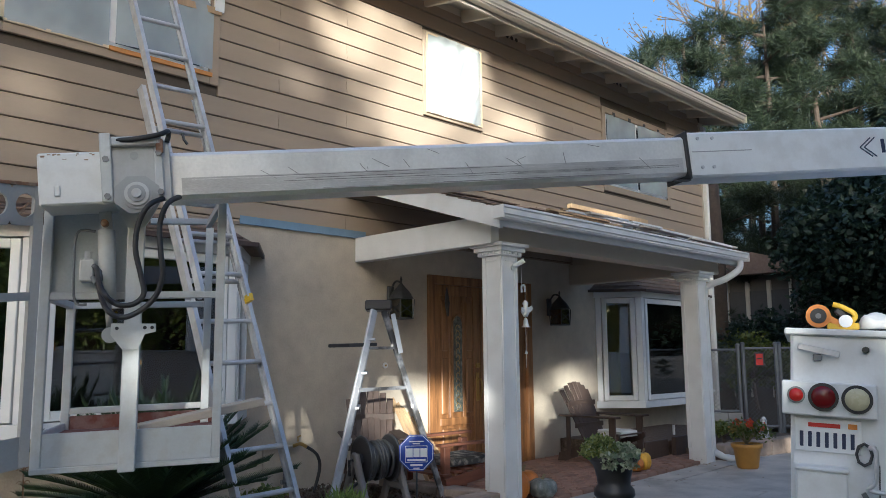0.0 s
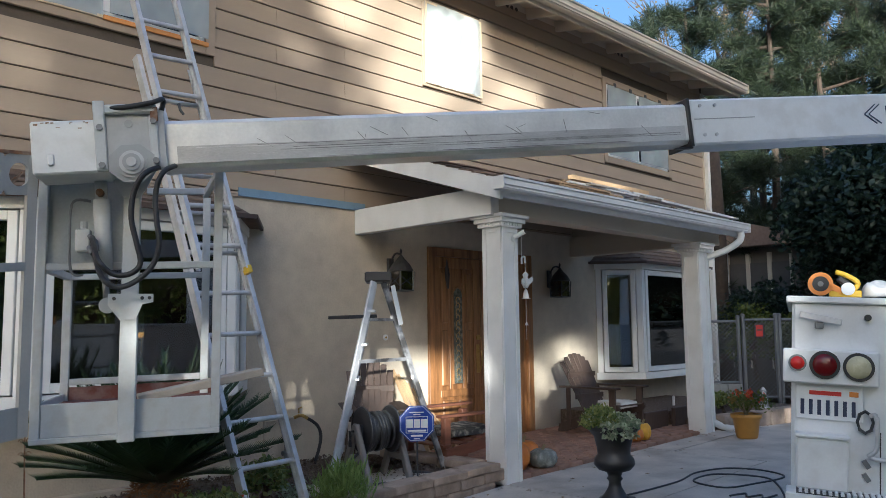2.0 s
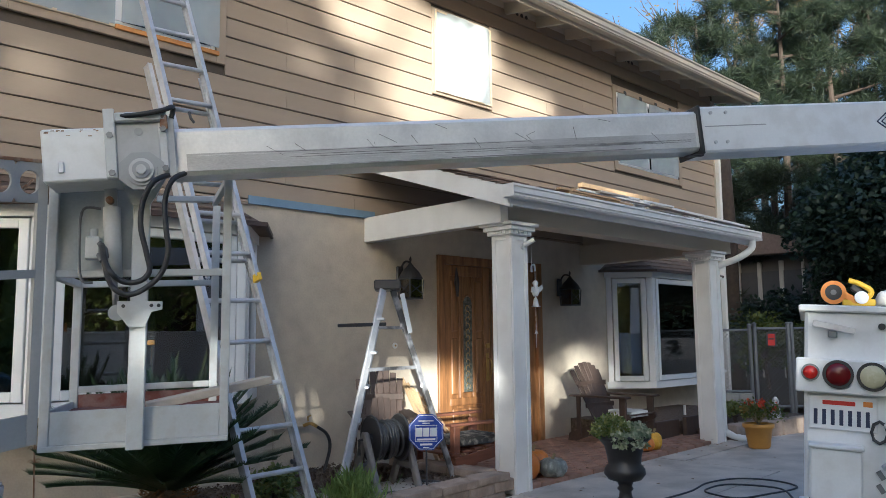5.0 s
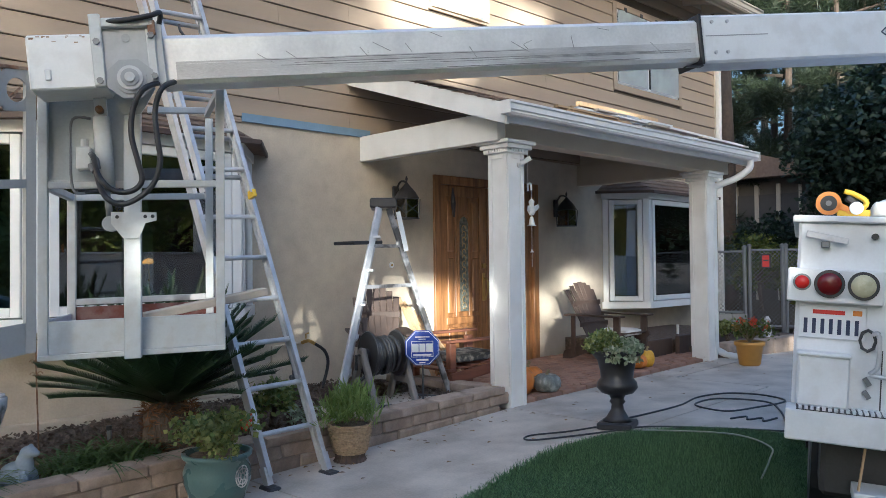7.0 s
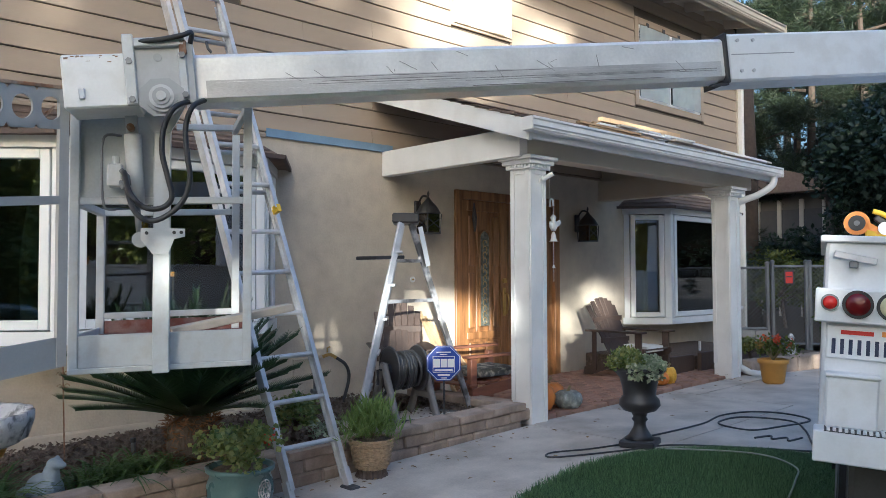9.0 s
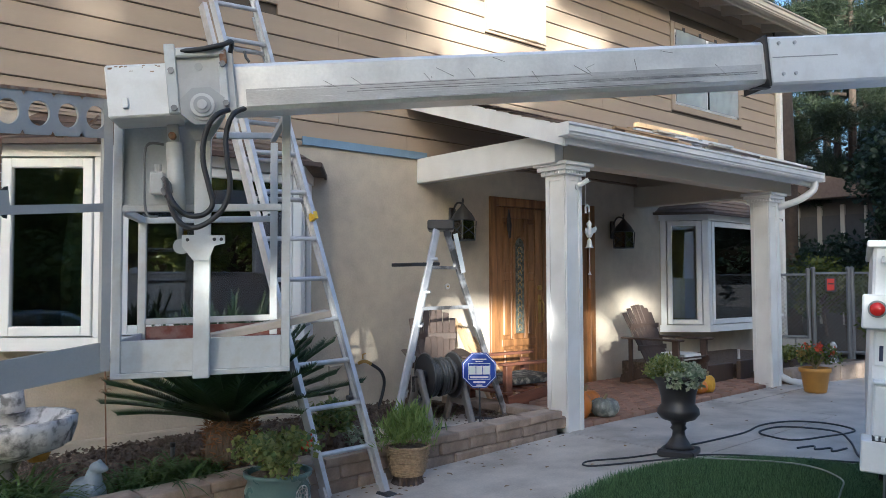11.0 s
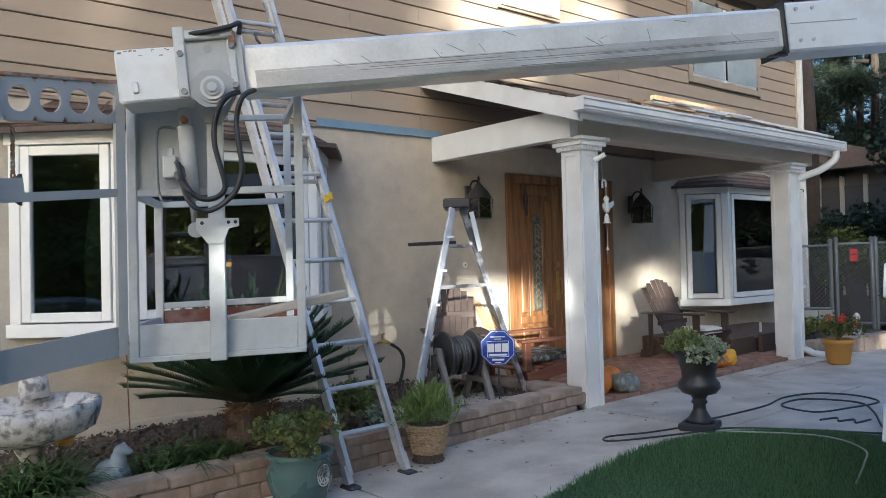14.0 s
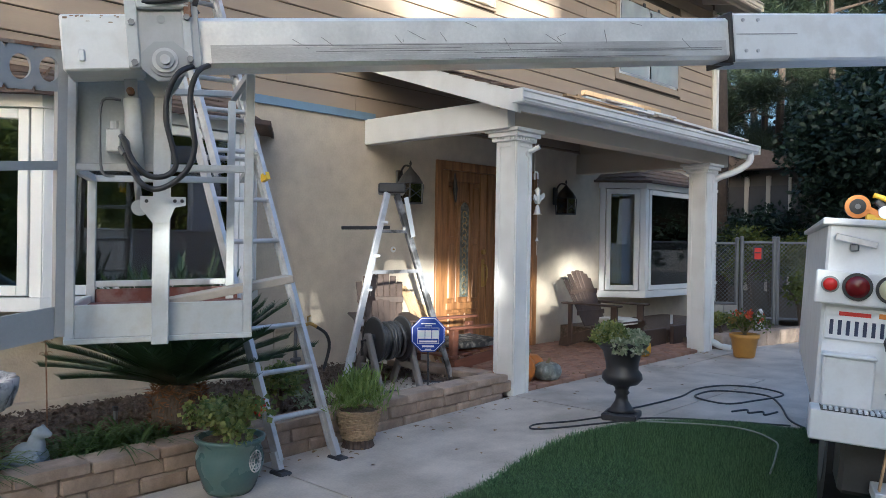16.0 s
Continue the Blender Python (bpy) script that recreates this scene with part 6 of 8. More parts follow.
# ---- urn ----
urn = thing("urn", (5.66, -2.64, 0), "black cast urn on a square foot planted with mums", "urn")
UX, UY = 5.66, -2.64
part("plinth", box(B(), (UX - 0.135, UY - 0.135, -0.005), (UX + 0.135, UY + 0.135, 0.05), 0.012, Matrix.Translation((UX, UY, 0)) @ Matrix.Rotation(0.35, 4, "Z") @ Matrix.Translation((-UX, -UY, 0))), PLASTB, urn)
part("bowl", lathe(B(), [(0.115, 0.05), (0.085, 0.08), (0.05, 0.14), (0.045, 0.18), (0.062, 0.20), (0.05, 0.22), (0.062, 0.25), (0.125, 0.27), (0.158, 0.31), (0.152, 0.35), (0.125, 0.385), (0.130, 0.44), (0.150, 0.52), (0.19, 0.565), (0.205, 0.58), (0.205, 0.60), (0.185, 0.605), (0.165, 0.575)], (UX, UY, 0), 32), PLASTB, urn, "gadrooned black bowl", smooth=True)
part("soil", lathe(B(), [(0.001, 0.57), (0.17, 0.575), (0.001, 0.585)], (UX, UY, 0), 20), SOIL, urn)
rg = np.random.default_rng(31)


def tuft(center, r, h, count):
    d_ = rg.normal(size=(count, 3))
    d_ /= np.linalg.norm(d_, axis=1, keepdims=True)
    d_[:, 2] = np.abs(d_[:, 2]) * h / r
    return np.array(center) + d_ * r * rg.uniform(0.55, 1.0, (count, 1))


mum = thing("chrysanthemum", (UX - 0.06, UY + 0.06, 0.63), "round green mum with small white buds in the urn", "plant")
c_ = tuft((UX - 0.085, UY + 0.06, 0.60), 0.155, 0.16, 2200)
foliage("leaves", c_, 0.032, L_GER, mum, rg, "leaf", 1, 0.4)
foliage("buds", c_[:240] + np.array([0, 0, 0.012]), 0.02, L_PALE, mum, rg, "broad", 1, 0.4)
ivy = thing("trailing_plant", (UX + 0.05, UY - 0.06, 0.63), "pale variegated trailing plant spilling over the urn", "plant")
c_ = tuft((UX + 0.04, UY - 0.05, 0.60), 0.14, 0.09, 700)
c2 = np.array([(UX - 0.15 + 0.20 * rg.random(), UY - 0.15 - 0.05 * rg.random(), 0.62 - 0.09 * rg.random() ** 1.5) for _ in range(260)])
c3 = np.array([(UX - 0.20 + 0.05 * rg.random(), UY - 0.02 - 0.12 * rg.random(), 0.62 - 0.09 * rg.random() ** 1.5) for _ in range(200)])
foliage("leaves", np.concatenate([c_, c2, c3]), 0.034, L_PALE, ivy, rg, "broad", 1, 0.2)


def pumpkin(x_, y_, r_, h_, mt, name, label):
    z_ = G(x_) + 0.036
    t = thing(name, (x_, y_, z_), label, "pumpkin", "pumpkins by the column")
    prof_ = [(r_ * 0.25, 0.0), (r_ * 0.7, h_ * 0.04), (r_ * 0.95, h_ * 0.28), (r_, h_ * 0.5), (r_ * 0.9, h_ * 0.78), (r_ * 0.6, h_ * 0.96), (r_ * 0.2, h_ * 0.95)]
    part("body", lathe(B(), prof_, (x_, y_, z_), 48, 9, 0.055), mt, t, smooth=True)
    part("stem", tube(B(), [(x_, y_, z_ + h_ * 0.93), (x_ + 0.01, y_, z_ + h_ * 1.08), (x_ + 0.03, y_, z_ + h_ * 1.18)], 0.014, 7, False, [0.02, 0.013, 0.015]), STEM, t)


pumpkin(6.16, -1.24, 0.135, 0.25, PUMPKIN, "pumpkin", "tall orange pumpkin behind the porch column")
pumpkin(6.45, -1.10, 0.15, 0.22, PUMPKIN, "pumpkin", "round orange pumpkin on the porch bricks")
pumpkin(6.42, -1.36, 0.135, 0.17, GOURD, "gourd", "mottled grey-green squash on the porch bricks")
pumpkin(8.26, -1.22, 0.115, 0.15, PUMPKIN, "pumpkin", "small orange pumpkin near the chair")
pumpkin(8.40, -1.26, 0.09, 0.19, WARTY, "gourd", "warty yellow gourd near the chair")


# ---- potted plants ----
def pot(name, x_, y_, z_, prof_, mt, label, ribs=0, depth=0.0):
    t = thing(name, (x_, y_, z_), label, "plant pot")
    part("pot", lathe(B(), prof_, (x_, y_, z_), 40, ribs, depth), mt, t, smooth=True)
    part("soil", disc(B(), (x_, y_, z_ + prof_[-1][1] + 0.01), (0, 0, 1), prof_[-1][0] * 0.98, 0.01), SOIL, t)
    return t


tz = G(2.76) - 0.002
tp_ = pot("teal_pot", 2.70, -1.80, tz, [(0.13, 0.0), (0.15, 0.03), (0.195, 0.16), (0.195, 0.22), (0.175, 0.28), (0.20, 0.30), (0.205, 0.325), (0.18, 0.325), (0.165, 0.29)], TEAL, "glazed teal pot with an embossed round medallion")
MD = (Vector((0.30, -0.95, 0))).normalized()
mc = Vector((2.70, -1.80, tz + 0.20)) + MD * 0.192
bm = B()
for r_ in (0.062, 0.045, 0.02):
    mm_ = Matrix((Vector((-MD.y, MD.x, 0)), Vector((0, 0, 1)), MD)).transposed().to_4x4()
    mm_.translation = mc
    tube(bm, [mm_ @ Vector((r_ * 0.8 * math.cos(a_), r_ * math.sin(a_), 0.004 - 0.3 * (r_ * 0.8 * math.cos(a_)) ** 2 * 8)) for a_ in np.linspace(0, 2 * math.pi, 25)[:-1]], 0.004, 5, True)
for k in range(8):
    a_ = k * math.pi / 4
    tube(bm, [mm_ @ Vector((0.02 * math.cos(a_), 0.022 * math.sin(a_), 0.004)), mm_ @ Vector((0.045 * math.cos(a_), 0.058 * math.sin(a_), 0.003))], 0.004, 5)
part("medallion", bm, STONEW, tp_, "pale embossed medallion")
ger = thing("geranium", (2.70, -1.80, tz + 0.31), "yellow-green geranium with a few red blooms", "plant")
c_ = np.concatenate([tuft((2.70 + rg.normal(0, 0.09), -1.80 + rg.normal(0, 0.09), tz + 0.33 + 0.12 * rg.random()), 0.12, 0.13, 110) for _ in range(12)])
foliage("leaves", c_, 0.036, L_GER, ger, rg, "broad", 0.7, 0.3)
foliage("blooms", np.array([(2.84, -1.86, tz + 0.47)]) + rg.normal(0, 0.022, (30, 3)), 0.03, L_RED, ger, rg, "broad")
bm = B()
for k in range(14):
    an = k * 2.4
    tube(bm, [(2.70, -1.80, tz + 0.29), (2.70 + 0.12 * math.cos(an), -1.80 + 0.12 * math.sin(an), tz + 0.42)], 0.005, 5)
part("stems", bm, STEM, ger)

bz = G(3.78)
bk = thing("wicker_basket", (3.80, -1.66, bz), "woven wicker basket pot with dark slatted foot", "basket")
bm = B()
for k in range(13):
    zz = 0.065 + 0.016 * k
    r_ = 0.105 + 0.045 * (k / 12) ** 0.7
    tube(bm, [(3.80 + r_ * (1 + 0.045 * math.cos(12 * a_ + math.pi * (k % 2))) * math.cos(a_), -1.66 + r_ * (1 + 0.045 * math.cos(12 * a_ + math.pi * (k % 2))) * math.sin(a_), bz + zz) for a_ in np.linspace(0, 2 * math.pi, 49)[:-1]], 0.0095, 5, True)
part("weave", bm, WICKER, bk, kind="stuff")
part("liner", lathe(B(), [(0.10, 0.06), (0.14, 0.25), (0.12, 0.25)], (3.80, -1.66, bz), 20), SOIL, bk)
part("foot", lathe(B(), [(0.115, 0.0), (0.10, 0.03), (0.10, 0.075)], (3.80, -1.66, bz), 40, 20, 0.05), DARKW, bk)
suc = thing("senecio_plant", (3.80, -1.66, bz + 0.25), "upright lime-green finger-leaved plant in the basket", "plant")
n_ = 520
b0 = np.array([3.80, -1.66, bz + 0.26]) + np.stack([rg.normal(0, 0.085, n_), rg.normal(0, 0.085, n_), rg.uniform(0, 0.12, n_)], 1)
b0[:, 2] += 0.10 * rg.random(n_)
v, f = blades(b0, 0.12, rg, "finger", 0.4, 2.2)
ob = new("leaves", quads("leaves", v.tolist(), f.tolist(), L_LIME))
ob.parent, ob.matrix_parent_inverse = suc, INV[suc.name]
tagged(ob, kind="stuff")
c_ = np.concatenate([np.array([3.80 + rg.normal(0, 0.1), -1.66 + rg.normal(0, 0.09), bz + 0.28 + 0.17 * rg.random()]) + rg.normal(0, 0.02, (26, 3)) for _ in range(60)])
foliage("leaf_tip", c_, 0.06, L_LIME, suc, rg, "finger", 0.5, 1.4)

fz = G(9.36)
fp = pot("flower_pot", 9.40, -2.02, fz, [(0.105, 0.0), (0.12, 0.02), (0.15, 0.22), (0.172, 0.235), (0.175, 0.275), (0.155, 0.28), (0.145, 0.24)], TERRA, "ochre glazed pot with orange and yellow flowers")
fw = thing("marigold", (9.40, -2.02, fz + 0.28), "bushy flowers in red, orange and yellow", "plant")
c_ = np.concatenate([tuft((9.40 + rg.normal(0, 0.09), -2.02 + rg.normal(0, 0.09), fz + 0.30 + 0.12 * rg.random()), 0.12, 0.16, 60) for _ in range(10)])
foliage("leaves", c_, 0.045, L_HEDGE, fw, rg, "leaf", 0.8, 0.3)
for k in range(9):
    q_ = np.array([9.40 + rg.normal(0, 0.13), -2.05 + rg.normal(0, 0.10), fz + 0.40 + 0.14 * rg.random()])
    foliage("blooms", q_ + rg.normal(0, 0.02, (26, 3)), 0.03, L_RED if k % 3 else L_GOLD, fw, rg, "broad")
bm = B()
for k in range(12):
    an = k * 2.4
    tube(bm, [(9.40, -2.02, fz + 0.26), (9.40 + 0.12 * math.cos(an), -2.02 + 0.12 * math.sin(an), fz + 0.42)], 0.005, 5)
part("stems", bm, STEM, fw)

# ---- planting bed ----
sago = thing("sago_palm", (2.78, -1.02, 0.10), "dark green sago palm with shaggy brown trunk", "palm")
SC = Vector((2.78, -1.02, 0.42))
bm = B()
lathe(bm, [(0.13, -0.32), (0.17, -0.2), (0.16, -0.05), (0.11, 0.02), (0.04, 0.05)], tuple(SC), 24)
part("trunk", bm, BARK, sago, "shaggy brown trunk")
c_ = np.array(SC) + np.stack([0.15 * np.cos(t_ := rg.uniform(0, 6.28, 1500)), 0.15 * np.sin(t_), rg.uniform(-0.28, 0.03, 1500)], 1)
foliage("trunk_fibre", c_, 0.07, leafy("dry brown fibre", (0.16, 0.07, 0.03), (0.26, 0.13, 0.06), 0.9, 0.1), sago, rg, "finger", 0.6, 0.3)
fv, ff = [], []
bm = B()
for k in range(130):
    an = k * 2.399963
    el = radians(16 + 60 * (k / 130.0) ** 0.7)
    ln = rg.uniform(0.74, 0.98)
    hx, hy = math.cos(an), math.sin(an)
    spine = []
    for s_ in range(15):
        u_ = s_ / 14
        r_ = ln * u_ * math.cos(el)
        zz = ln * u_ * math.sin(el) - 0.13 * u_ * u_ * (1.2 - el / 1.6)
        spine.append(SC + Vector((hx * r_, hy * r_ if hy < 0 else hy * r_ * 0.9, zz)))
    tube(bm, spine, 0.005, 4)
    for s_ in range(2, 15):
        for h_ in np.linspace(0, 1, 5)[:-1]:
            p_ = spine[s_ - 1].lerp(spine[s_], h_)
            d_ = (spine[s_] - spine[s_ - 1]).normalized()
            sd = d_.cross(Vector((0, 0, 1))).normalized()
            w_ = 0.13 * math.sin(math.pi * min(0.97, 0.12 + s_ / 15)) + 0.02
            for sg_ in (-1, 1):
                t_ = p_ + sd * (w_ * sg_) + d_ * 0.05 + Vector((0, 0, 0.035))
                i0 = len(fv)
                fv += [tuple(p_ - d_ * 0.010), tuple(p_ + d_ * 0.010), tuple(t_)]
                ff.append((i0, i0 + 1, i0 + 2))
part("frond_spine", bm, L_SAGO, sago, kind="stuff")
ob = new("fronds", quads("fronds", fv, ff, L_SAGO))
ob.parent, ob.matrix_parent_inverse = sago, INV[sago.name]


def strap_clump(x_, y_, count, ln, label, name="strap_leaf_plant", r_=0.1):
    t = thing(name, (x_, y_, 0.10), label, "plant", "strap-leaved plants")
    v_, f_ = [], []
    for k in range(count):
        an = rg.uniform(0, 6.283)
        l_ = ln * rg.uniform(0.6, 1.15)
        bx, by = x_ + rg.normal(0, r_), y_ + rg.normal(0, r_ * 0.7)
        h_ = Vector((math.cos(an), math.sin(an), 0))
        s_ = Vector((-h_.y, h_.x, 0)) * 0.009
        el = rg.uniform(0.7, 1.35)
        row_ = []
        for q in range(7):
            u_ = q / 6
            p_ = Vector((bx, by, 0.10)) + h_ * (l_ * u_ * math.cos(el) + 0.25 * l_ * u_ * u_) + Vector((0, 0, l_ * (u_ * math.sin(el) - 0.55 * u_ ** 2.4)))
            p_.z = max(p_.z, 0.105)
            i0 = len(v_)
            w_ = (1 - u_ ** 2) + 0.08
            v_ += [tuple(p_ - s_ * w_), tuple(p_ + s_ * w_)]
            if q:
                f_.append((i0 - 2, i0 - 1, i0 + 1, i0))
    ob_ = new("leaves", quads("leaves", v_, f_, L_STRAP))
    ob_.parent, ob_.matrix_parent_inverse = t, INV[t.name]


strap_clump(1.42, -1.18, 190, 0.50, "large clump of arching green strap leaves")
strap_clump(1.30, -1.24, 230, 0.56, "large clump of arching green strap leaves")
strap_clump(1.05, -0.85, 70, 0.42, "large clump of arching green strap leaves")
strap_clump(2.18, -1.12, 210, 0.40, "low clump of green strap leaves in mulch")
strap_clump(2.42, -1.16, 150, 0.36, "low clump of green strap leaves in mulch")
strap_clump(1.95, -0.95, 60, 0.22, "low clump of green strap leaves in mulch")
broad("bed_shrub", (3.60, -0.98, 0.09), (0.20, 0.18, 0.30), 61, 0.05, 900, L_GER, "small dark green shrub in the bed", 9, 0.6)
broad("bed_succulent", (3.72, -1.22, 0.10), (0.10, 0.10, 0.18), 62, 0.04, 240, L_PALE, "small pale grey-green succulent by the wall", 6, 0.6)

bb = thing("birdbath", (1.42, -0.95, 0.10), "aged white stone birdbath with a shell-shaped back", "birdbath")
bm = B()
lathe(bm, [(0.10, 0.40), (0.20, 0.42), (0.345, 0.48), (0.38, 0.58), (0.385, 0.64), (0.345, 0.64), (0.30, 0.56), (0.05, 0.52)], (1.42, -0.95, 0.0), 64, 16, 0.025)
part("bowl", bm, STONEW, bb, "scalloped stained bowl", smooth=True)
part("pedestal", lathe(B(), [(0.14, 0.09), (0.12, 0.14), (0.07, 0.2), (0.06, 0.32), (0.10, 0.40)], (1.42, -0.95, 0), 20), STONEW, bb, smooth=True)
part("ornament", lathe(B(), [(0.09, 0.50), (0.08, 0.62), (0.045, 0.74), (0.02, 0.78)], (1.50, -0.72, 0.14), 14), STONEW, bb, smooth=True)
part("ornament", lathe(B(), [(0.05, 0.40), (0.07, 0.44), (0.03, 0.48)], (1.56, -1.10, 0.0), 14), TERRA, bb, "tan carved ball")

fg = B()
for c_, r_ in (((0, 0, 0.09), (0.10, 0.075, 0.085)), ((0.045, -0.01, 0.15), (0.05, 0.05, 0.08)), ((0.07, -0.015, 0.225), (0.048, 0.042, 0.035)), ((0.10, -0.02, 0.215), (0.035, 0.03, 0.02)), ((-0.06, -0.06, 0.06), (0.075, 0.035, 0.06)), ((-0.05, 0.06, 0.06), (0.075, 0.035, 0.06)), ((0.06, -0.07, 0.05), (0.03, 0.025, 0.075)), ((0.07, 0.05, 0.05), (0.03, 0.025, 0.075)), ((0.09, -0.08, 0.01), (0.05, 0.03, 0.015)), ((-0.02, -0.09, 0.015), (0.07, 0.03, 0.018)), ((0.075, -0.04, 0.255), (0.014, 0.012, 0.012)), ((0.075, 0.012, 0.255), (0.014, 0.012, 0.012))):
    bmesh.ops.create_uvsphere(fg, u_segments=16, v_segments=10, radius=1, matrix=pose(1.80, -1.17, 0.105, 0, 0, -35) @ Matrix.Translation(c_) @ Matrix.Diagonal((*r_, 1)))
frog = solid("frog_statue", fg, FROGS, "pale blue-grey cast stone frog sitting in the bed", "statue", smooth=True)
cast = frog.modifiers.new("cast", "REMESH")
cast.mode, cast.voxel_size, cast.use_smooth_shade = "VOXEL", 0.008, True
st = thing("garden_light", (2.62, -0.42, 0.10), "small grey stake light in the bed", "garden light")
part("stake", tube(B(), [(2.62, -0.42, 0.08), (2.62, -0.42, 0.20)], 0.016, 8), GALV, st)
part("cap", tube(B(), [(2.62, -0.42, 0.20), (2.62, -0.42, 0.23)], 0.02, 8), DARKM, st)
sh = thing("scroll_stake", (2.05, -0.75, 0.1), "thin rusty scrollwork garden stake", "garden stake")
part("stem", tube(B(), [(2.05, -0.75, 0.08), (2.05, -0.75, 0.95)], 0.005, 6), RUST, sh)
for s_ in (-1, 1):
    for zz in (0.78, 0.70):
        part("scroll", tube(B(), [(2.05 + s_ * (0.02 + 0.018 * (1 - t_ / 8) * math.cos(t_)), -0.75, zz + 0.018 * (1 - t_ / 8) * math.sin(t_)) for t_ in np.linspace(0, 6.2, 14)], 0.003, 5), RUST, sh)

# ---- hoses on the drive ----
def ground_line(pts, r_, mt, name, label):
    return solid(name, tube(B(), [Vector((p_.x, p_.y, G(p_.x) + r_ + 0.001)) for p_ in smooth_line([(*q, 0) for q in pts], 8)], r_, 7), mt, label, "hose", smooth=True)


ground_line([(5.55, -2.52), (5.30, -2.42), (5.05, -2.27), (4.93, -2.31), (5.02, -2.42), (5.45, -2.66), (5.8, -2.84), (6.05, -3.22), (6.3, -3.7)], 0.007, HOSEG, "pressure_hose", "thin dark hose looped on the concrete walk")
ground_line([(5.8, -2.50), (6.11, -2.56), (6.7, -2.60), (7.15, -2.54), (7.5, -2.66), (7.6, -2.95), (7.43, -3.22), (7.0, -3.14), (6.71, -3.02), (6.75, -2.75), (6.91, -2.66), (7.2, -2.72), (7.3, -3.1), (7.0, -3.35), (6.49, -3.62), (6.3, -3.8)], 0.008, HOSEG, "pressure_hose", "thin dark hose coiled on the concrete drive")
ground_line([(6.45, -3.18), (6.6, -3.24), (6.5, -3.30), (6.62, -3.36), (6.52, -3.42), (6.7, -3.45)], 0.008, HOSEG, "tangled_cord", "small tangled cord on the concrete")
bm = tube(B(), [Vector((p_.x, p_.y, G(p_.x) + 0.055)) for p_ in smooth_line([(5.5, -2.95, 0), (5.76, -3.5, 0), (5.6, -3.85, 0), (5.3, -3.98, 0), (4.9, -4.1, 0)], 8)], 0.006, 7)
solid("lawn_hose", bm, HOSEW, "pale thin hose lying in the grass", "hose", smooth=True)

# ---- fence, gate and low walls beyond the porch ----
def chainlink(name, a_, b_, z0, z1, label, cell=0.065):
    a_, b_ = Vector((*a_, 0)), Vector((*b_, 0))
    t = thing(name, (a_.x, a_.y, z0), label, "fence")
    for p_ in (a_, b_):
        post = part("post", tube(B(), [p_ + Vector((0, 0, z0 - 0.2)), p_ + Vector((0, 0, z1 + 0.05))], 0.03, 10), GALV, t)
        part("post_cap", lathe(B(), [(0.034, 0.0), (0.036, 0.03), (0.015, 0.05)], tuple(p_ + Vector((0, 0, z1 + 0.05))), 10), GALV, post)
    for zz in (z1, z0 + 0.04):
        part("rail", tube(B(), [a_ + Vector((0, 0, zz)), b_ + Vector((0, 0, zz))], 0.02, 8), GALV, t)
    d_ = b_ - a_
    ln = d_.length
    d_.normalize()
    hh = z1 - z0
    bm_ = B()
    k = -int(hh / cell)
    while k * cell < ln:
        for sg_ in (1, -1):
            u0, u1 = k * cell, k * cell + hh
            v0, v1 = 0.0, 1.0
            if u0 < 0:
                v0 = -u0 / hh
            if u1 > ln:
                v1 = (ln - u0) / hh
            if v1 > v0:
                za, zb = (v0, v1) if sg_ > 0 else (1 - v0, 1 - v1)
                beam(bm_, a_ + d_ * (u0 + v0 * hh) + Vector((0, 0, z0 + za * hh)), a_ + d_ * (u0 + v1 * hh) + Vector((0, 0, z0 + zb * hh)), 0.005, 0.005)
        k += 1
    part("mesh_wire", bm_, GALV, t, "woven wire", kind="stuff")
    return t


chainlink("chainlink_fence", (12.00, -0.08), (12.38, -0.62), 0.45, 1.43, "galvanised chain-link fence on a block wall")
chainlink("chainlink_gate", (12.42, -0.68), (12.74, -1.06), 0.22, 1.45, "galvanised chain-link gate beside the drive")
chainlink("chainlink_fence", (12.78, -1.10), (14.6, -3.2), 0.22, 1.45, "galvanised chain-link fence beyond the gate")
cw = thing("block_wall", (12.2, -0.35, 0.1), "low grey concrete block wall under the fence", "wall", kind="structure")
cd = Vector((0.38, -0.54, 0)).normalized()
for row_ in range(3):
    for k in range(3):
        p_ = Vector((12.0, -0.08, 0.05 + 0.14 * row_)) + cd * (0.02 + 0.22 * k + (0.08 if row_ % 2 else 0))
        part("block", beam(B(), p_ + Vector((0, 0, 0.066)), p_ + cd * 0.212 + Vector((0, 0, 0.066)), 0.12, 0.132, (0, 0, 1), 0.006), CMU, cw)
for q, nm, mt, lab in (((12.08, -0.21, 1.26), "notice", SIGNW, "small white notice on the fence"), ((12.56, -0.87, 1.28), "warning_sign", REDP, "red and black warning sign on the gate")):
    n_ = Vector((-0.82, -0.57, 0))
    mm_ = Matrix((Vector((0.57, -0.82, 0)), Vector((0, 0, 1)), n_)).transposed().to_4x4()
    mm_.translation = Vector(q) + n_ * 0.03
    t = thing(nm, q, lab, "sign")
    b_ = part("board", box(B(), (-0.075, -0.11, 0), (0.075, 0.11, 0.006), 0.002, mm_), DARKM if mt is REDP else SIGNW, t)
    part("print", box(B(), (-0.05, -0.09, 0.0065), (0.05, 0.085, 0.009), 0, mm_), mt, b_)
    if mt is REDP:
        part("print_bar", box(B(), (-0.04, 0.0, 0.0095), (0.04, 0.02, 0.011), 0, mm_), DARKM, b_)

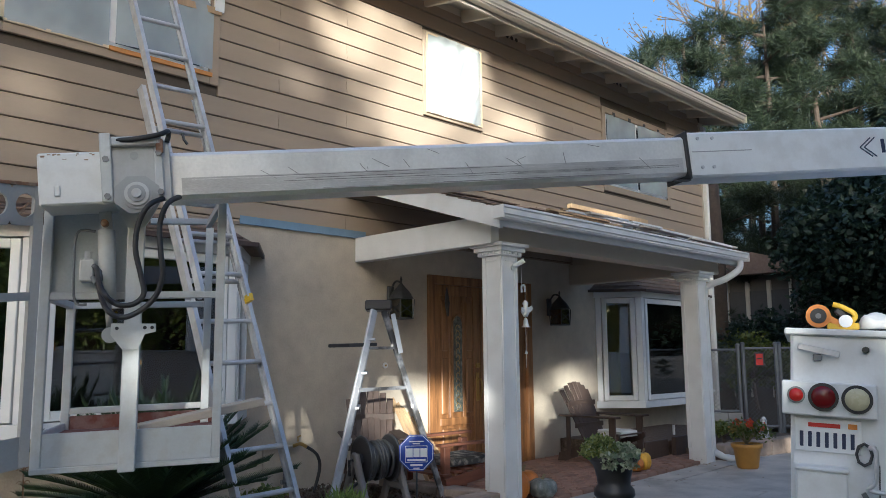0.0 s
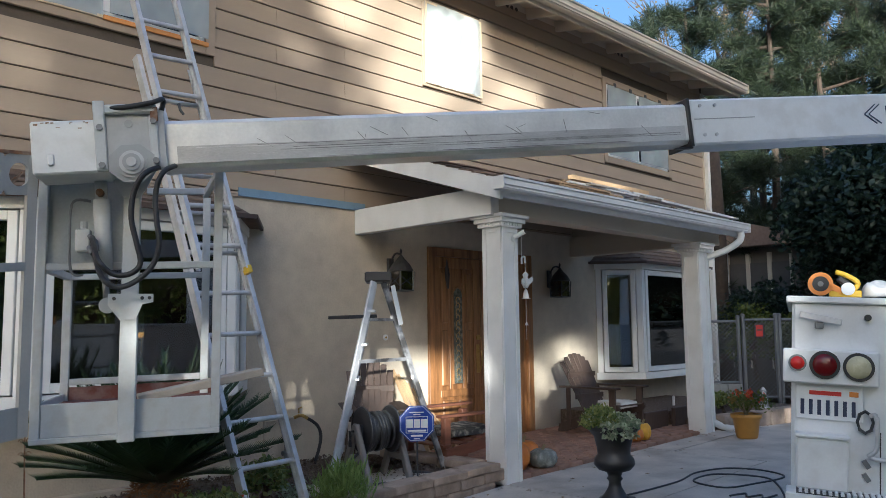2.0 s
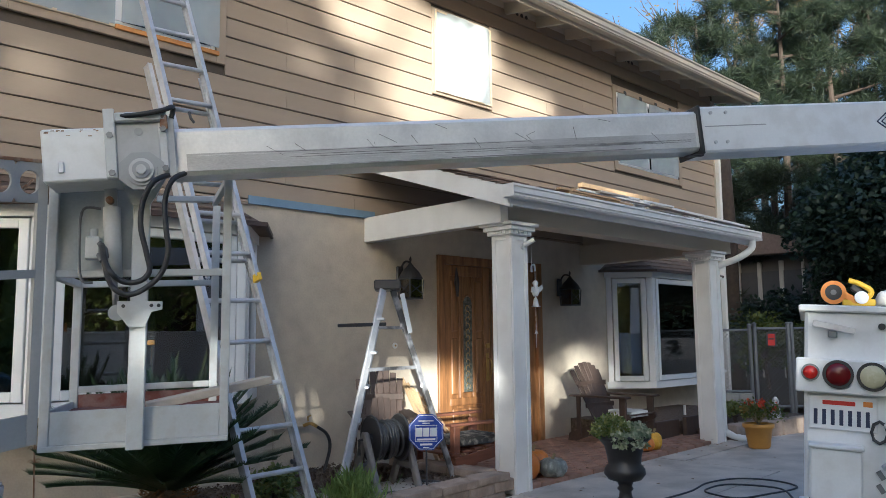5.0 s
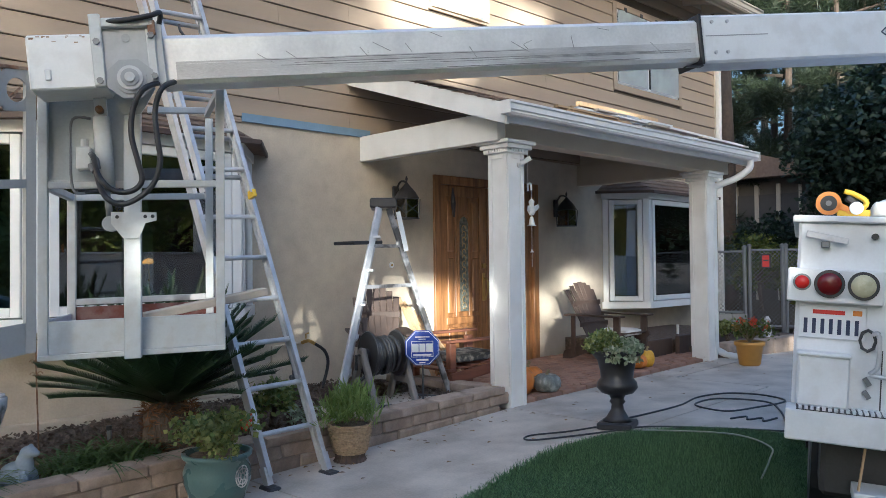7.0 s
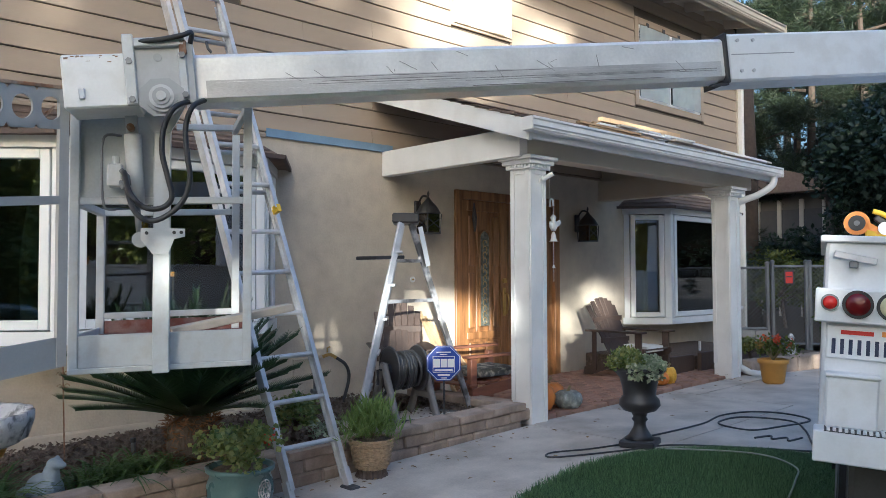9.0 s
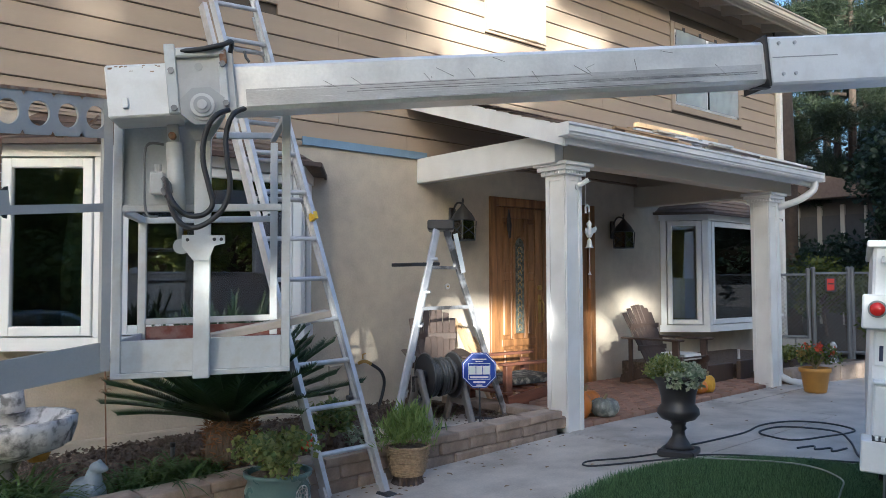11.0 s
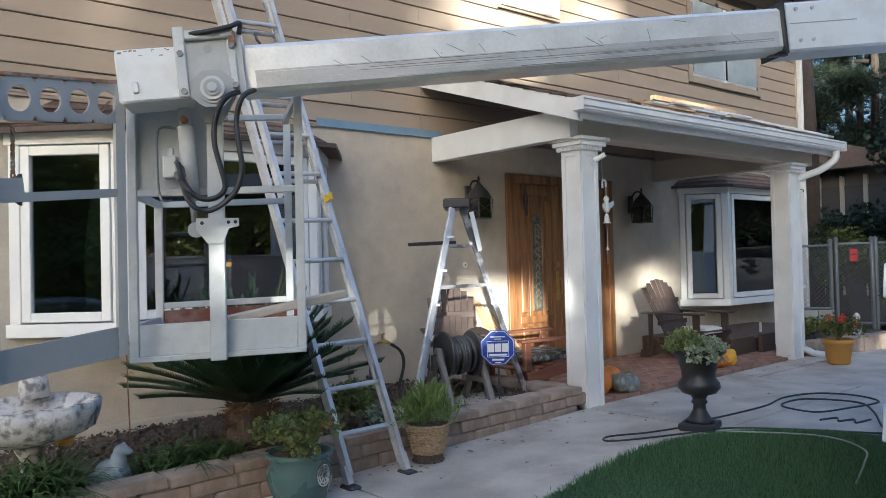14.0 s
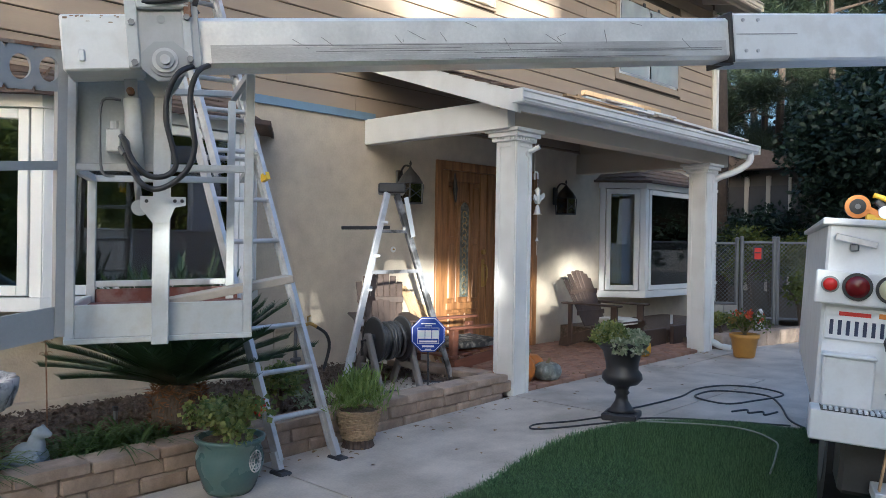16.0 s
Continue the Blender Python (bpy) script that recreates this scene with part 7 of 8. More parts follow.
rw = thing("right_planter", (10.6, -1.2, 0.1), "low brown-edged planter under the bay window", "planter", kind="structure")
part("board", box(B(), (9.66, -0.98, 0.0), (11.9, -0.92, 0.33), 0.008), DARKW, rw, "brown plank edging")
part("board", box(B(), (9.10, -0.88, 0.0), (9.66, -0.82, 0.30), 0.008), DARKW, rw, "brown plank edging")
part("fill", box(B(), (9.12, -0.85, 0.0), (11.95, YW - 0.005, 0.27)), SOIL, rw, "bark mulch")
part("pipe_stub", tube(B(), [(10.5, -0.5, 0.26), (10.5, -0.5, 0.40)], 0.018, 8), CER, rw, "white pipe stub")
tw = thing("block_edging", (10.8, -1.9, 0.08), "low curved tan block edging beside the drive", "garden wall", kind="structure")
for k in range(11):
    a_ = Vector((9.78, -1.50, 0)).lerp(Vector((12.6, -2.25, 0)), k / 10)
    b_ = Vector((9.78, -1.50, 0)).lerp(Vector((12.6, -2.25, 0)), (k + 0.96) / 10)
    part("block", beam(B(), a_ + Vector((0, 0, G(a_.x) + 0.09)), b_ + Vector((0, 0, G(b_.x) + 0.09)), 0.18, 0.20, (0, 0, 1), 0.012), BLOCK, tw)
solid("planter_soil", prism(B(), [(9.9, -1.44), (12.6, -2.16), (12.7, -1.0), (11.9, -0.99), (9.9, -0.99)], Matrix.Translation((0, 0, 0.02)), 0.15), SOIL, "dark soil in the planter beside the drive", "soil", "structure")
broad("bed_shrub", (10.5, -1.25, 0.17), (0.24, 0.24, 0.3), 71, 0.06, 500, L_GER, "small green shrub beside the flower pot", 7)
broad("bed_shrub", (12.0, -1.75, 0.17), (0.25, 0.25, 0.75), 72, 0.06, 900, L_HEDGE, "upright yellow-green shrub by the gate", 9)
gn_ = B()
lathe(gn_, [(0.09, 0.0), (0.10, 0.06), (0.06, 0.12), (0.055, 0.2), (0.035, 0.26), (0.045, 0.31), (0.02, 0.36)], (11.0, -1.55, 0.17), 16)
solid("garden_statue", gn_, STONEW, "small pale weathered garden statue", "statue", smooth=True)

# ---- loose boards and torn shingles on the porch roof ----
rnd = random.Random(44)
for k in range(16):
    x_, y_ = rnd.uniform(6.3, 9.2), rnd.uniform(-1.62, -0.9)
    d_ = Vector((rnd.uniform(0.6, 1), rnd.uniform(-0.35, 0.35), 0)).normalized()
    a_ = Vector((x_, y_, 0))
    b_ = a_ + d_ * rnd.uniform(0.5, 1.25)
    b_.y = max(-1.68, min(-0.7, b_.y))
    for p_ in (a_, b_):
        p_.z = pz(p_.y) + 0.05 + 0.025 * (k % 4)
    solid("trim_scrap", beam(B(), a_, b_, 0.06, 0.02, (0, 0, 1)), (WHITE, RAWW, TRIM)[k % 3], "loose strip of old trim lying on the porch roof", "board", group="scraps on the roof")
solid("long_trim_scrap", beam(B(), (7.6, -1.25, pz(-1.25) + 0.12), (9.95, -1.70, pz(-1.70) + 0.07), 0.09, 0.025), WHITE, "long white trim board lying on the porch roof", "board", group="scraps on the roof")
solid("long_trim_scrap", beam(B(), (7.7, -0.85, pz(-0.85) + 0.16), (9.1, -1.02, pz(-1.02) + 0.16), 0.06, 0.05), RAWW, "raw wood strip lying on the porch roof", "board", group="scraps on the roof")

# dry leaves on the paving
n = 130
lv, lf_ = [], []
rg = np.random.default_rng(55)
cx_ = np.concatenate([rg.uniform(2.6, 5.7, 60), rg.uniform(6.0, 10.6, 70)])
cy_ = np.concatenate([-1.55 - rg.exponential(0.18, 60), -1.55 - rg.exponential(0.35, 70) + 0.3])
for x_, y_ in zip(cx_, cy_):
    a_, s_ = rg.uniform(0, 6.28), rg.uniform(0.012, 0.03)
    z_ = G(x_) + (0.044 if y_ > -1.45 and x_ > 5.95 else 0.006)
    i0 = len(lv)
    for k_, (u_, w_, h_) in enumerate(((-1, 0, 0.0), (0, 0.5, 0.25), (1, 0, 0.1), (0, -0.5, 0.2))):
        lv.append((x_ + s_ * (u_ * math.cos(a_) - w_ * math.sin(a_)), y_ + s_ * (u_ * math.sin(a_) + w_ * math.cos(a_)), z_ + h_ * s_))
    lf_.append((i0, i0 + 1, i0 + 2, i0 + 3))
tagged(new("fallen_leaves", quads("fallen_leaves", lv, lf_, leafy("dry leaves", (0.12, 0.07, 0.03), (0.30, 0.19, 0.08), 0.8, 0.1))), "scattered dry leaves on the paving", "leaves", kind="stuff")

# lamp glowing inside the near bay window
tl = thing("table_lamp", (3.38, 0.62, 1.0), "small amber glass table lamp glowing indoors", "lamp")
GLOW = bpy.data.materials.new("amber glow")
GLOW.use_nodes = True
GLOW.node_tree.nodes["Principled BSDF"].inputs["Base Color"].default_value = (0.8, 0.35, 0.03, 1)
GLOW.node_tree.nodes["Principled BSDF"].inputs["Emission Color"].default_value = (1.0, 0.42, 0.05, 1)
GLOW.node_tree.nodes["Principled BSDF"].inputs["Emission Strength"].default_value = 0.35
part("shade", lathe(B(), [(0.062, 1.315), (0.055, 1.335), (0.03, 1.355), (0.012, 1.36)], (3.38, 0.62, 0.0), 20), GLOW, tl, "amber glass shade", smooth=True)
part("stem", tube(B(), [(3.38, 0.62, 0.95), (3.38, 0.62, 1.33)], 0.008, 8), BRASS, tl)
part("base", disc(B(), (3.38, 0.62, 0.95), (0, 0, 1), 0.06, 0.02), BRASS, tl)
sb = thing("side_table", (3.38, 0.62, 0.1), "dark wooden side table indoors under the lamp", "table")
part("tabletop", box(B(), (2.83, 0.5, 0.91), (3.43, 1.0, 0.94), 0.006), DARKW, sb)
for q in ((2.87, 0.54), (3.39, 0.54), (2.87, 0.96), (3.39, 0.96)):
    part("leg", box(B(), (q[0] - 0.02, q[1] - 0.02, 0.10), (q[0] + 0.02, q[1] + 0.02, 0.91), 0.003), DARKW, sb)

# ---- trees behind the house ----
def pine(at, height, seed, reach=3.4, first=0.25, tufts=36, dens=1.0):
    rnd_, rg = random.Random(seed), np.random.default_rng(seed)
    t = thing("pine_tree", at, "tall pine with open tiers of dark green needles", "tree", "pines behind the house")
    base = Vector(at)
    bm_ = B()
    trunk = limb(bm_, base, base + Vector((rnd_.uniform(-0.5, 0.5), rnd_.uniform(-0.5, 0.5), height)), height * 0.016, 0.03, rnd_, 0.02, 10)
    cs_ = []
    nb = int(24 * dens)
    for k in range(nb):
        f_ = first + (1 - first) * (k + rnd_.random()) / nb
        p_ = trunk[0].lerp(trunk[-1], f_)
        an = k * 2.4 + rnd_.uniform(-0.4, 0.4)
        ln = reach * (1.05 - 0.75 * f_) * rnd_.uniform(0.7, 1.15)
        q_ = p_ + Vector((math.cos(an) * ln, math.sin(an) * ln, ln * rnd_.uniform(-0.05, 0.35)))
        pts = limb(bm_, p_, q_, 0.055, 0.012, rnd_, 0.1)
        for s_ in range(tufts // 4):
            w_ = rnd_.uniform(0.35, 1.0)
            c_ = p_.lerp(q_, w_) + Vector((rnd_.gauss(0, 0.22), rnd_.gauss(0, 0.22), rnd_.gauss(0.08, 0.16)))
            limb(bm_, p_.lerp(q_, max(0.0, w_ - 0.12)), c_, 0.014, 0.005, rnd_, 0.1, 3)
            for _ in range(3):
                cs_.append(c_ + Vector((rnd_.gauss(0, 0.13), rnd_.gauss(0, 0.13), rnd_.gauss(0, 0.1))))
    part("trunk", bm_, PINEBARK, t, "dark brown trunk and limbs")
    cs_ = np.repeat(np.array([tuple(c_) for c_ in cs_]), 84, axis=0) + rg.normal(0, 0.07, (len(cs_) * 84, 3))
    foliage("crown", cs_, 0.30, L_PINE, t, rg, "needle", 0.8, 0.35, "dark green needle tufts")
    return t




for q, h_, sd in (((19.3, 5.0, -0.3), 9.6, 1), ((20.4, 3.9, -0.3), 10.8, 2), ((21.9, 2.7, -0.3), 11.2, 4), ((23.2, 1.5, -0.3), 11.6, 6), ((24.6, 0.2, -0.3), 11.4, 7), ((26.5, 4.5, -0.3), 12.2, 9), ((28.0, 2.0, -0.3), 12.8, 10)):
    pine(q, h_, sd, 3.1, 0.18)
old = thing("pine_tree", (16.5, 1.62, -0.3), "thick dark bare lower trunk of a pine past the house", "tree")
part("trunk", tube(B(), [(16.5, 1.62, -0.3), (16.48, 1.66, 1.5), (16.56, 1.66, 3.4), (16.6, 1.72, 5.6)], 0.2, 12, False, [0.27, 0.23, 0.21, 0.17]), PINEBARK, old, smooth=True)
broad("evergreen_tree", (17.1, -2.0, 0.1), (1.9, 1.8, 5.0), 11, 0.13, 42000, L_DARK, "dense dark evergreen tree with drooping leaves", 22, 0.5)
broad("evergreen_tree", (20.5, -2.8, 0.1), (3.0, 3.0, 6.0), 13, 0.15, 30000, L_DARK, "dense dark evergreen tree with drooping leaves", 20, 0.5)

def bare_tree(at, height, seed, leaves, label, spread=0.55):
    """A tall tree of forking limbs with a few leaves left at the twig ends."""
    rnd_, rg = random.Random(seed), np.random.default_rng(seed)
    t = thing("autumn_tree", at, label, "tree")
    bm_, tips = B(), []

    def fork(p_, d_, ln, r_, depth):
        q_ = p_ + d_ * ln
        pts = limb(bm_, p_, q_, r_, r_ * 0.6, rnd_, 0.07, 4)
        if depth == 0:
            tips.extend(pts[1:])
            return
        if depth < 3:
            tips.extend(pts[3:])
        for k_ in range(3 if depth > 1 else 2):
            side_ = Vector((rnd_.gauss(0, 1), rnd_.gauss(0, 1), rnd_.gauss(0.25, 0.5))).normalized()
            fork(q_ if k_ else pts[3], (d_ + side_ * rnd_.uniform(spread * 0.7, spread * 1.3)).normalized(), ln * rnd_.uniform(0.55, 0.82), r_ * 0.62, depth - 1)

    fork(Vector(at), Vector((0.02, 0.03, 1)).normalized(), height * 0.42, height * 0.013, 5)
    part("trunk", bm_, PALEBARK, t, "pale grey-brown forking limbs")
    c_ = np.array([tuple(p_) for p_ in tips])
    c_ = np.repeat(c_, leaves, axis=0)
    foliage("crown", c_ + rg.normal(0, 0.15, c_.shape), 0.12, L_GOLD, t, rg, "leaf", 0.8, -0.2, "sparse golden leaves")
    return t


bare_tree((33.0, 3.7, 0.0), 17.0, 15, 9, "half-bare tall tree with golden autumn leaves")
bare_tree((36.5, 4.0, 0.0), 19.0, 19, 10, "tall tree with golden autumn leaves")
bare_tree((32.0, 7.2, 0.0), 17.5, 16, 2, "nearly bare tall tree with few brown leaves")
broad("hedge_shrub", (15.6, 0.5, 0.3), (0.9, 0.7, 1.3), 21, 0.09, 3500, L_HEDGE, "clipped yellow-green hedge shrub behind the fence", 12, 0.6)
broad("hedge_shrub", (15.9, -0.5, 0.3), (0.9, 0.7, 1.25), 22, 0.09, 3500, L_HEDGE, "clipped yellow-green hedge shrub behind the fence", 12, 0.6)
broad("dark_shrub", (17.6, 0.9, 0.1), (1.2, 1.2, 2.0), 27, 0.12, 6000, L_DARK, "dark green shrub below the neighbouring house", 14, 0.5)
broad("dark_shrub", (18.3, 2.6, 0.1), (1.2, 1.2, 1.9), 28, 0.12, 6000, L_DARK, "dark green shrub below the neighbouring house", 14, 0.5)
broad("dark_shrub", (15.6, 2.6, 0.1), (0.8, 0.8, 3.6), 29, 0.12, 6000, L_DARK, "tall dark shrub beside the house", 14, 0.5)
broad("hedge_shrub", (15.0, 1.5, 0.3), (0.8, 0.8, 1.5), 23, 0.09, 2500, L_DARK, "dark green shrub beside the house", 12, 0.6)
broad("far_shrub", (24, -4.0, 0), (4, 4, 6.0), 24, 0.3, 8000, L_DARK, "dark far tree mass", 18, 0.5)
broad("far_shrub", (26, 0.5, 0), (3.2, 3.2, 5.0), 25, 0.3, 7000, L_DARK, "dark far tree mass", 18, 0.5)
broad("far_shrub", (25, 9.5, 0), (3.5, 3.5, 5.5), 26, 0.3, 6000, L_DARK, "dark far tree mass", 18, 0.5)

# neighbour's building
nb = thing("neighbour_house", (22, 3.6, 0), "dim grey-beige neighbouring house behind trees", "house")
part("wall", box(B(), (20.2, 1.3, -0.4), (24.0, 6.0, 3.4)), NEIGH, nb)
part("roof", prism(B(), [(0.9, 3.35), (6.5, 3.35), (6.5, 3.5), (3.9, 4.4), (0.9, 3.5)], Matrix.Translation((19.7, 0, 0)) @ AX, 6.0), SHINGLE, nb)
for yy in (1.5, 2.05, 2.6):
    w_ = part("window", box(B(), (20.14, yy, 1.2), (20.2, yy + 0.45, 2.95)), ROOM_DIM, nb, "dark window")
    for q in ((yy - 0.05, yy), (yy + 0.45, yy + 0.5)):
        part("post", box(B(), (20.1, q[0], 0.3), (20.19, q[1], 3.2), 0.005), TRIM, nb)
part("post", box(B(), (19.9, 3.05, -0.2), (20.1, 3.25, 3.35), 0.01), WHITE, nb, "white porch post")

# ---- unseen trees on the street side, behind the viewer: added to shade and dapple the house front ----
VIEW = Vector((to_sun.x, to_sun.y, 0)).normalized()
RIGHT = Vector((-VIEW.y, VIEW.x, 0))


def openness(x_, z_):
    """Gaps set by hand in the unseen crowns, where sun patches fall on the house front."""
    g = 0.0
    for cx, cz, rx, rz, k_ in ((5.35, 4.75, 0.8, 0.42, 1.0), (5.9, 4.25, 0.55, 0.6, 1.0), (6.75, 4.5, 0.65, 0.65, 1.0), (6.6, 3.75, 1.0, 0.45, 1.0), (5.25, 3.72, 0.4, 0.25, 0.95), (7.9, 4.25, 0.6, 0.35, 0.9), (8.5, 3.95, 0.3, 0.25, 0.9),
                              (4.6, 4.05, 0.4, 0.25, 0.75), (2.0, 3.3, 0.4, 0.17, 0.75), (2.4, 2.95, 0.3, 0.15, 0.7), (5.70, 0.80, 0.62, 0.44, 0.66), (6.5, 0.65, 0.40, 0.5, 0.78), (4.8, 0.85, 0.45, 0.28, 0.62), (8.65, 0.86, 1.0, 0.38, 0.48), (8.4, 0.50, 0.9, 0.20, 0.35), (7.9, 0.60, 0.30, 0.48, 0.42),
                              (8.5, 2.80, 1.8, 0.22, 0.6), (10.9, -0.28, 1.0, 0.13, 1.0), (12.6, -0.25, 1.0, 0.2, 1.0), (11.0, 0.6, 0.12, 1.0, 0.7)):
        d_ = ((x_ - cx) / rx) ** 2 + ((z_ - cz) / rz) ** 2
        g = max(g, k_ * max(0.0, min(1.0, 1.6 - d_)))
    return g


rg = np.random.default_rng(77)
T1 = thing("street_tree", tuple(VIEW * 24 + RIGHT * 0 + Vector((5, 0, -0.5))), "unseen street tree behind the viewer, crown gaps set for sun patches", "tree", "street trees")
T3 = thing("street_tree", tuple(VIEW * 24 + RIGHT * 15 + Vector((5, 0, -0.5))), "unseen street tree behind the viewer, crown gaps set for sun patches", "tree", "street trees")
T2 = thing("street_tree", tuple(VIEW * 24 + RIGHT * 7 + Vector((5, 0, -0.5))), "unseen street tree behind the viewer, crown gaps set for sun patches", "tree", "street trees")
rnd2 = random.Random(9)
for T_, o_ in ((T1, 0), (T2, 7), (T3, 15)):
    bm = B()
    base = VIEW * 24 + RIGHT * o_ + Vector((5, 0, -0.5))
    limb(bm, base, base + Vector((0, 0, 8)), 0.35, 0.12, rnd2, 0.03)
    for k in range(9):
        an = k * 0.7
        limb(bm, base + Vector((0, 0, 3 + 0.5 * k)), base + RIGHT * (3.4 * math.cos(an)) + Vector((0, 0, 4 + 0.8 * k)), 0.10, 0.03, rnd2, 0.1)
    part("trunk", bm, BARK, T_)
    cs_ = []
    tries = 0
    # leaves are laid back along the sun's rays, so the crown shapes the dapple
    while tries < (9000 if o_ == 15 else 15000):
        tries += 1
        lo_, hi_ = {0: (0.0, 7.0), 7: (7.0, 14.5), 15: (14.5, 22.0)}[o_]
        x_, z_ = rg.uniform(lo_, hi_), rg.uniform(-1.7, 5.7)
        g_ = openness(x_, z_) * (1.0 + 0.45 * noise.noise(Vector((x_ * 1.7, z_ * 1.7, 5))) + 0.35 * noise.noise(Vector((x_ * 4.4, z_ * 4.4, 9))))
        if rg.random() > (1 - min(1.0, max(0.0, g_ * 1.12))) ** 4:
            continue
        dist_ = 22 + rg.uniform(0, 4)
        p_ = (HOUSE @ Vector((x_, 0, z_)) if z_ > 0 else Vector((x_, 0, z_))) + to_sun * (dist_ / math.cos(SUN_ELEV))
        if p_.z > -0.45:
            cs_.append(tuple(p_))
    foliage("crown", np.array(cs_), 0.36, L_SHADE, T_, rg, "broad", 0.8)

# leaf colour raised above natural, standing in for sunlight on the mirrored trees
L_GARDEN = leafy("garden leaves lightened for sun", (0.14, 0.19, 0.05), (0.30, 0.32, 0.09), 0.5, 0.5)
for k, q in enumerate(((-9, -15), (-4, -19), (1, -20), (-13, -9), (6, -19), (-16, -3), (-11.5, -12.5), (-6.5, -17.5), (-14.5, -6))):
    broad("street_hedge", (q[0], q[1], -0.6), (2.6, 2.4, 2.4 + 0.25 * (k % 3)), 90 + k, 0.30, 7000, L_GARDEN, "green street-side tree mirrored in the windows", 14, 0.5)

for k, (x_, y_, h_) in enumerate(((-17.0, -6.5, 6.5), (-19.0, -10.0, 7.0), (-18.5, -3.5, 6.0), (-15.5, -9.0, 5.5), (9.0, -19.5, 5.5), (13.0, -20.5, 6.5), (16.5, -18.0, 6.0), (21.0, -16.5, 6.0), (25.0, -13.0, 6.5))):
    broad("garden_tree", (x_, y_, -0.7), (2.7, 2.7, h_), 140 + k, 0.26, 6500, L_GARDEN, "green garden tree across the street", 18, 0.5, group="trees across the street")

# a parked car across the garden
car = thing("parked_car", (-9.6, -5.2, G(-9.6)), "steel-blue saloon car parked beside the garden", "car", turn=-66, local=True)
CARP = mat("steel-blue car paint", (0.24, 0.36, 0.48), 0.25, metal=0.4, var=0.05, bump=0.0)
RX = Matrix.Rotation(radians(90), 4, "X")
part("body", prism(B(), [(-2.2, 0.25), (2.2, 0.25), (2.25, 0.5), (2.15, 0.78), (1.2, 0.92), (-1.5, 0.95), (-2.2, 0.88), (-2.25, 0.5)], Matrix.Translation((0, 0.88, 0)) @ RX, 1.76), CARP, car)
part("cabin", prism(B(), [(1.15, 0.9), (0.45, 1.40), (-0.2, 1.47), (-0.9, 1.42), (-1.6, 0.93)], Matrix.Translation((0, 0.74, 0)) @ RX, 1.48), CARP, car)
for sd_ in (-0.745, 0.76):
    part("side_window", prism(B(), [(0.98, 0.95), (0.42, 1.34), (-0.15, 1.40), (-0.15, 0.95)], Matrix.Translation((0, sd_, 0)) @ RX, 0.016), GLASS, car, "dark glass")
    part("side_window", prism(B(), [(-0.22, 0.95), (-0.22, 1.40), (-0.85, 1.35), (-1.40, 0.96)], Matrix.Translation((0, sd_, 0)) @ RX, 0.016), GLASS, car, "dark glass")
for wx in (-1.4, 1.4):
    for wy in (-0.80, 0.80):
        tyre_ = part("wheel", disc(B(), (wx, wy, 0.32), (0, 1, 0), 0.32, 0.2, 28), RUBBER, car)
        part("rim", disc(B(), (wx, wy * 1.13, 0.32), (0, 1, 0), 0.2, 0.03, 20), GALV, tyre_)

# ---- pieces of the setting: siding boards, paving bricks, garden blocks ----
def plank_rows():
    step, z, k = 0.1768, 2.4072, 0
    windows = [(HOLES[q], t) for q, t in (("up0", 0.09), ("up1", 0.06), ("up2", 0.09))]
    wall_ = bpy.data.objects["wall_front_upper"]
    while z < 5.33:
        z1 = min(z + step, 5.36)
        spans = [(X0, X1 - 0.1)]
        for (x0, x1, za, zb), t in windows:
            if za - t < z1 - 0.01 and zb + t > z:
                spans = [s for a_, b_ in spans for s in ((a_, min(b_, x0 - t)), (max(a_, x1 + t), b_)) if s[1] - s[0] > 0.02]
        for a_, b_ in spans:
            cuts = [a_] + [c for c in ([0.2, 5.1, 9.0] if k % 2 else [-2.2, 4.3, 8.2]) if a_ + 0.3 < c < b_ - 0.3] + [b_]
            for p_, q_ in zip(cuts, cuts[1:]):
                bm = B()
                top = z1 - 0.007
                zl = max(z, 2.55)
                prism(bm, [(0.004, zl), (-0.021, zl), (-0.023, zl + 0.006), (-0.008, top), (0.004, top)], Matrix.Translation((p_ + 0.001, 0, 0)) @ AX, q_ - p_ - 0.002)
                ob = new("siding_board", mesh_of("siding_board", bm, SIDING))
                ob.parent = wall_
        z += step
        k += 1


plank_rows()


def share(meshes, place, parent, rnd, name):
    ob = new(name, rnd.choice(meshes))
    ob.matrix_basis = place
    ob.parent = parent
    return ob


rnd = random.Random(3)
pavers = []
for k in range(6):
    bm = rough_box(B(), (-0.098, -0.047, -0.07), (0.098, 0.047, 0.0), 0.0015, k)
    pavers.append(mesh_of("paver", bm, PAVER))
floors = [o for o in bpy.data.objects if o.name.startswith("porch_floor")]
row, y = 0, -1.40
count = 0
while y < YW - 0.03:
    x = 5.99 + (0.1 if row % 2 else 0.0)
    while x < 10.2:
        if not (9.38 < x < 9.68 and y < -1.2):
            ob = share(pavers, Matrix.Translation((x + 0.05, y, G(x) + 0.036 - 0.016 * (y + 1.4) + rnd.uniform(-0.002, 0.002))) @ Matrix.Rotation(rnd.uniform(-0.012, 0.012), 4, "Z"), floors[0], rnd, "paver")
        x += 0.203
    y += 0.101
    row += 1

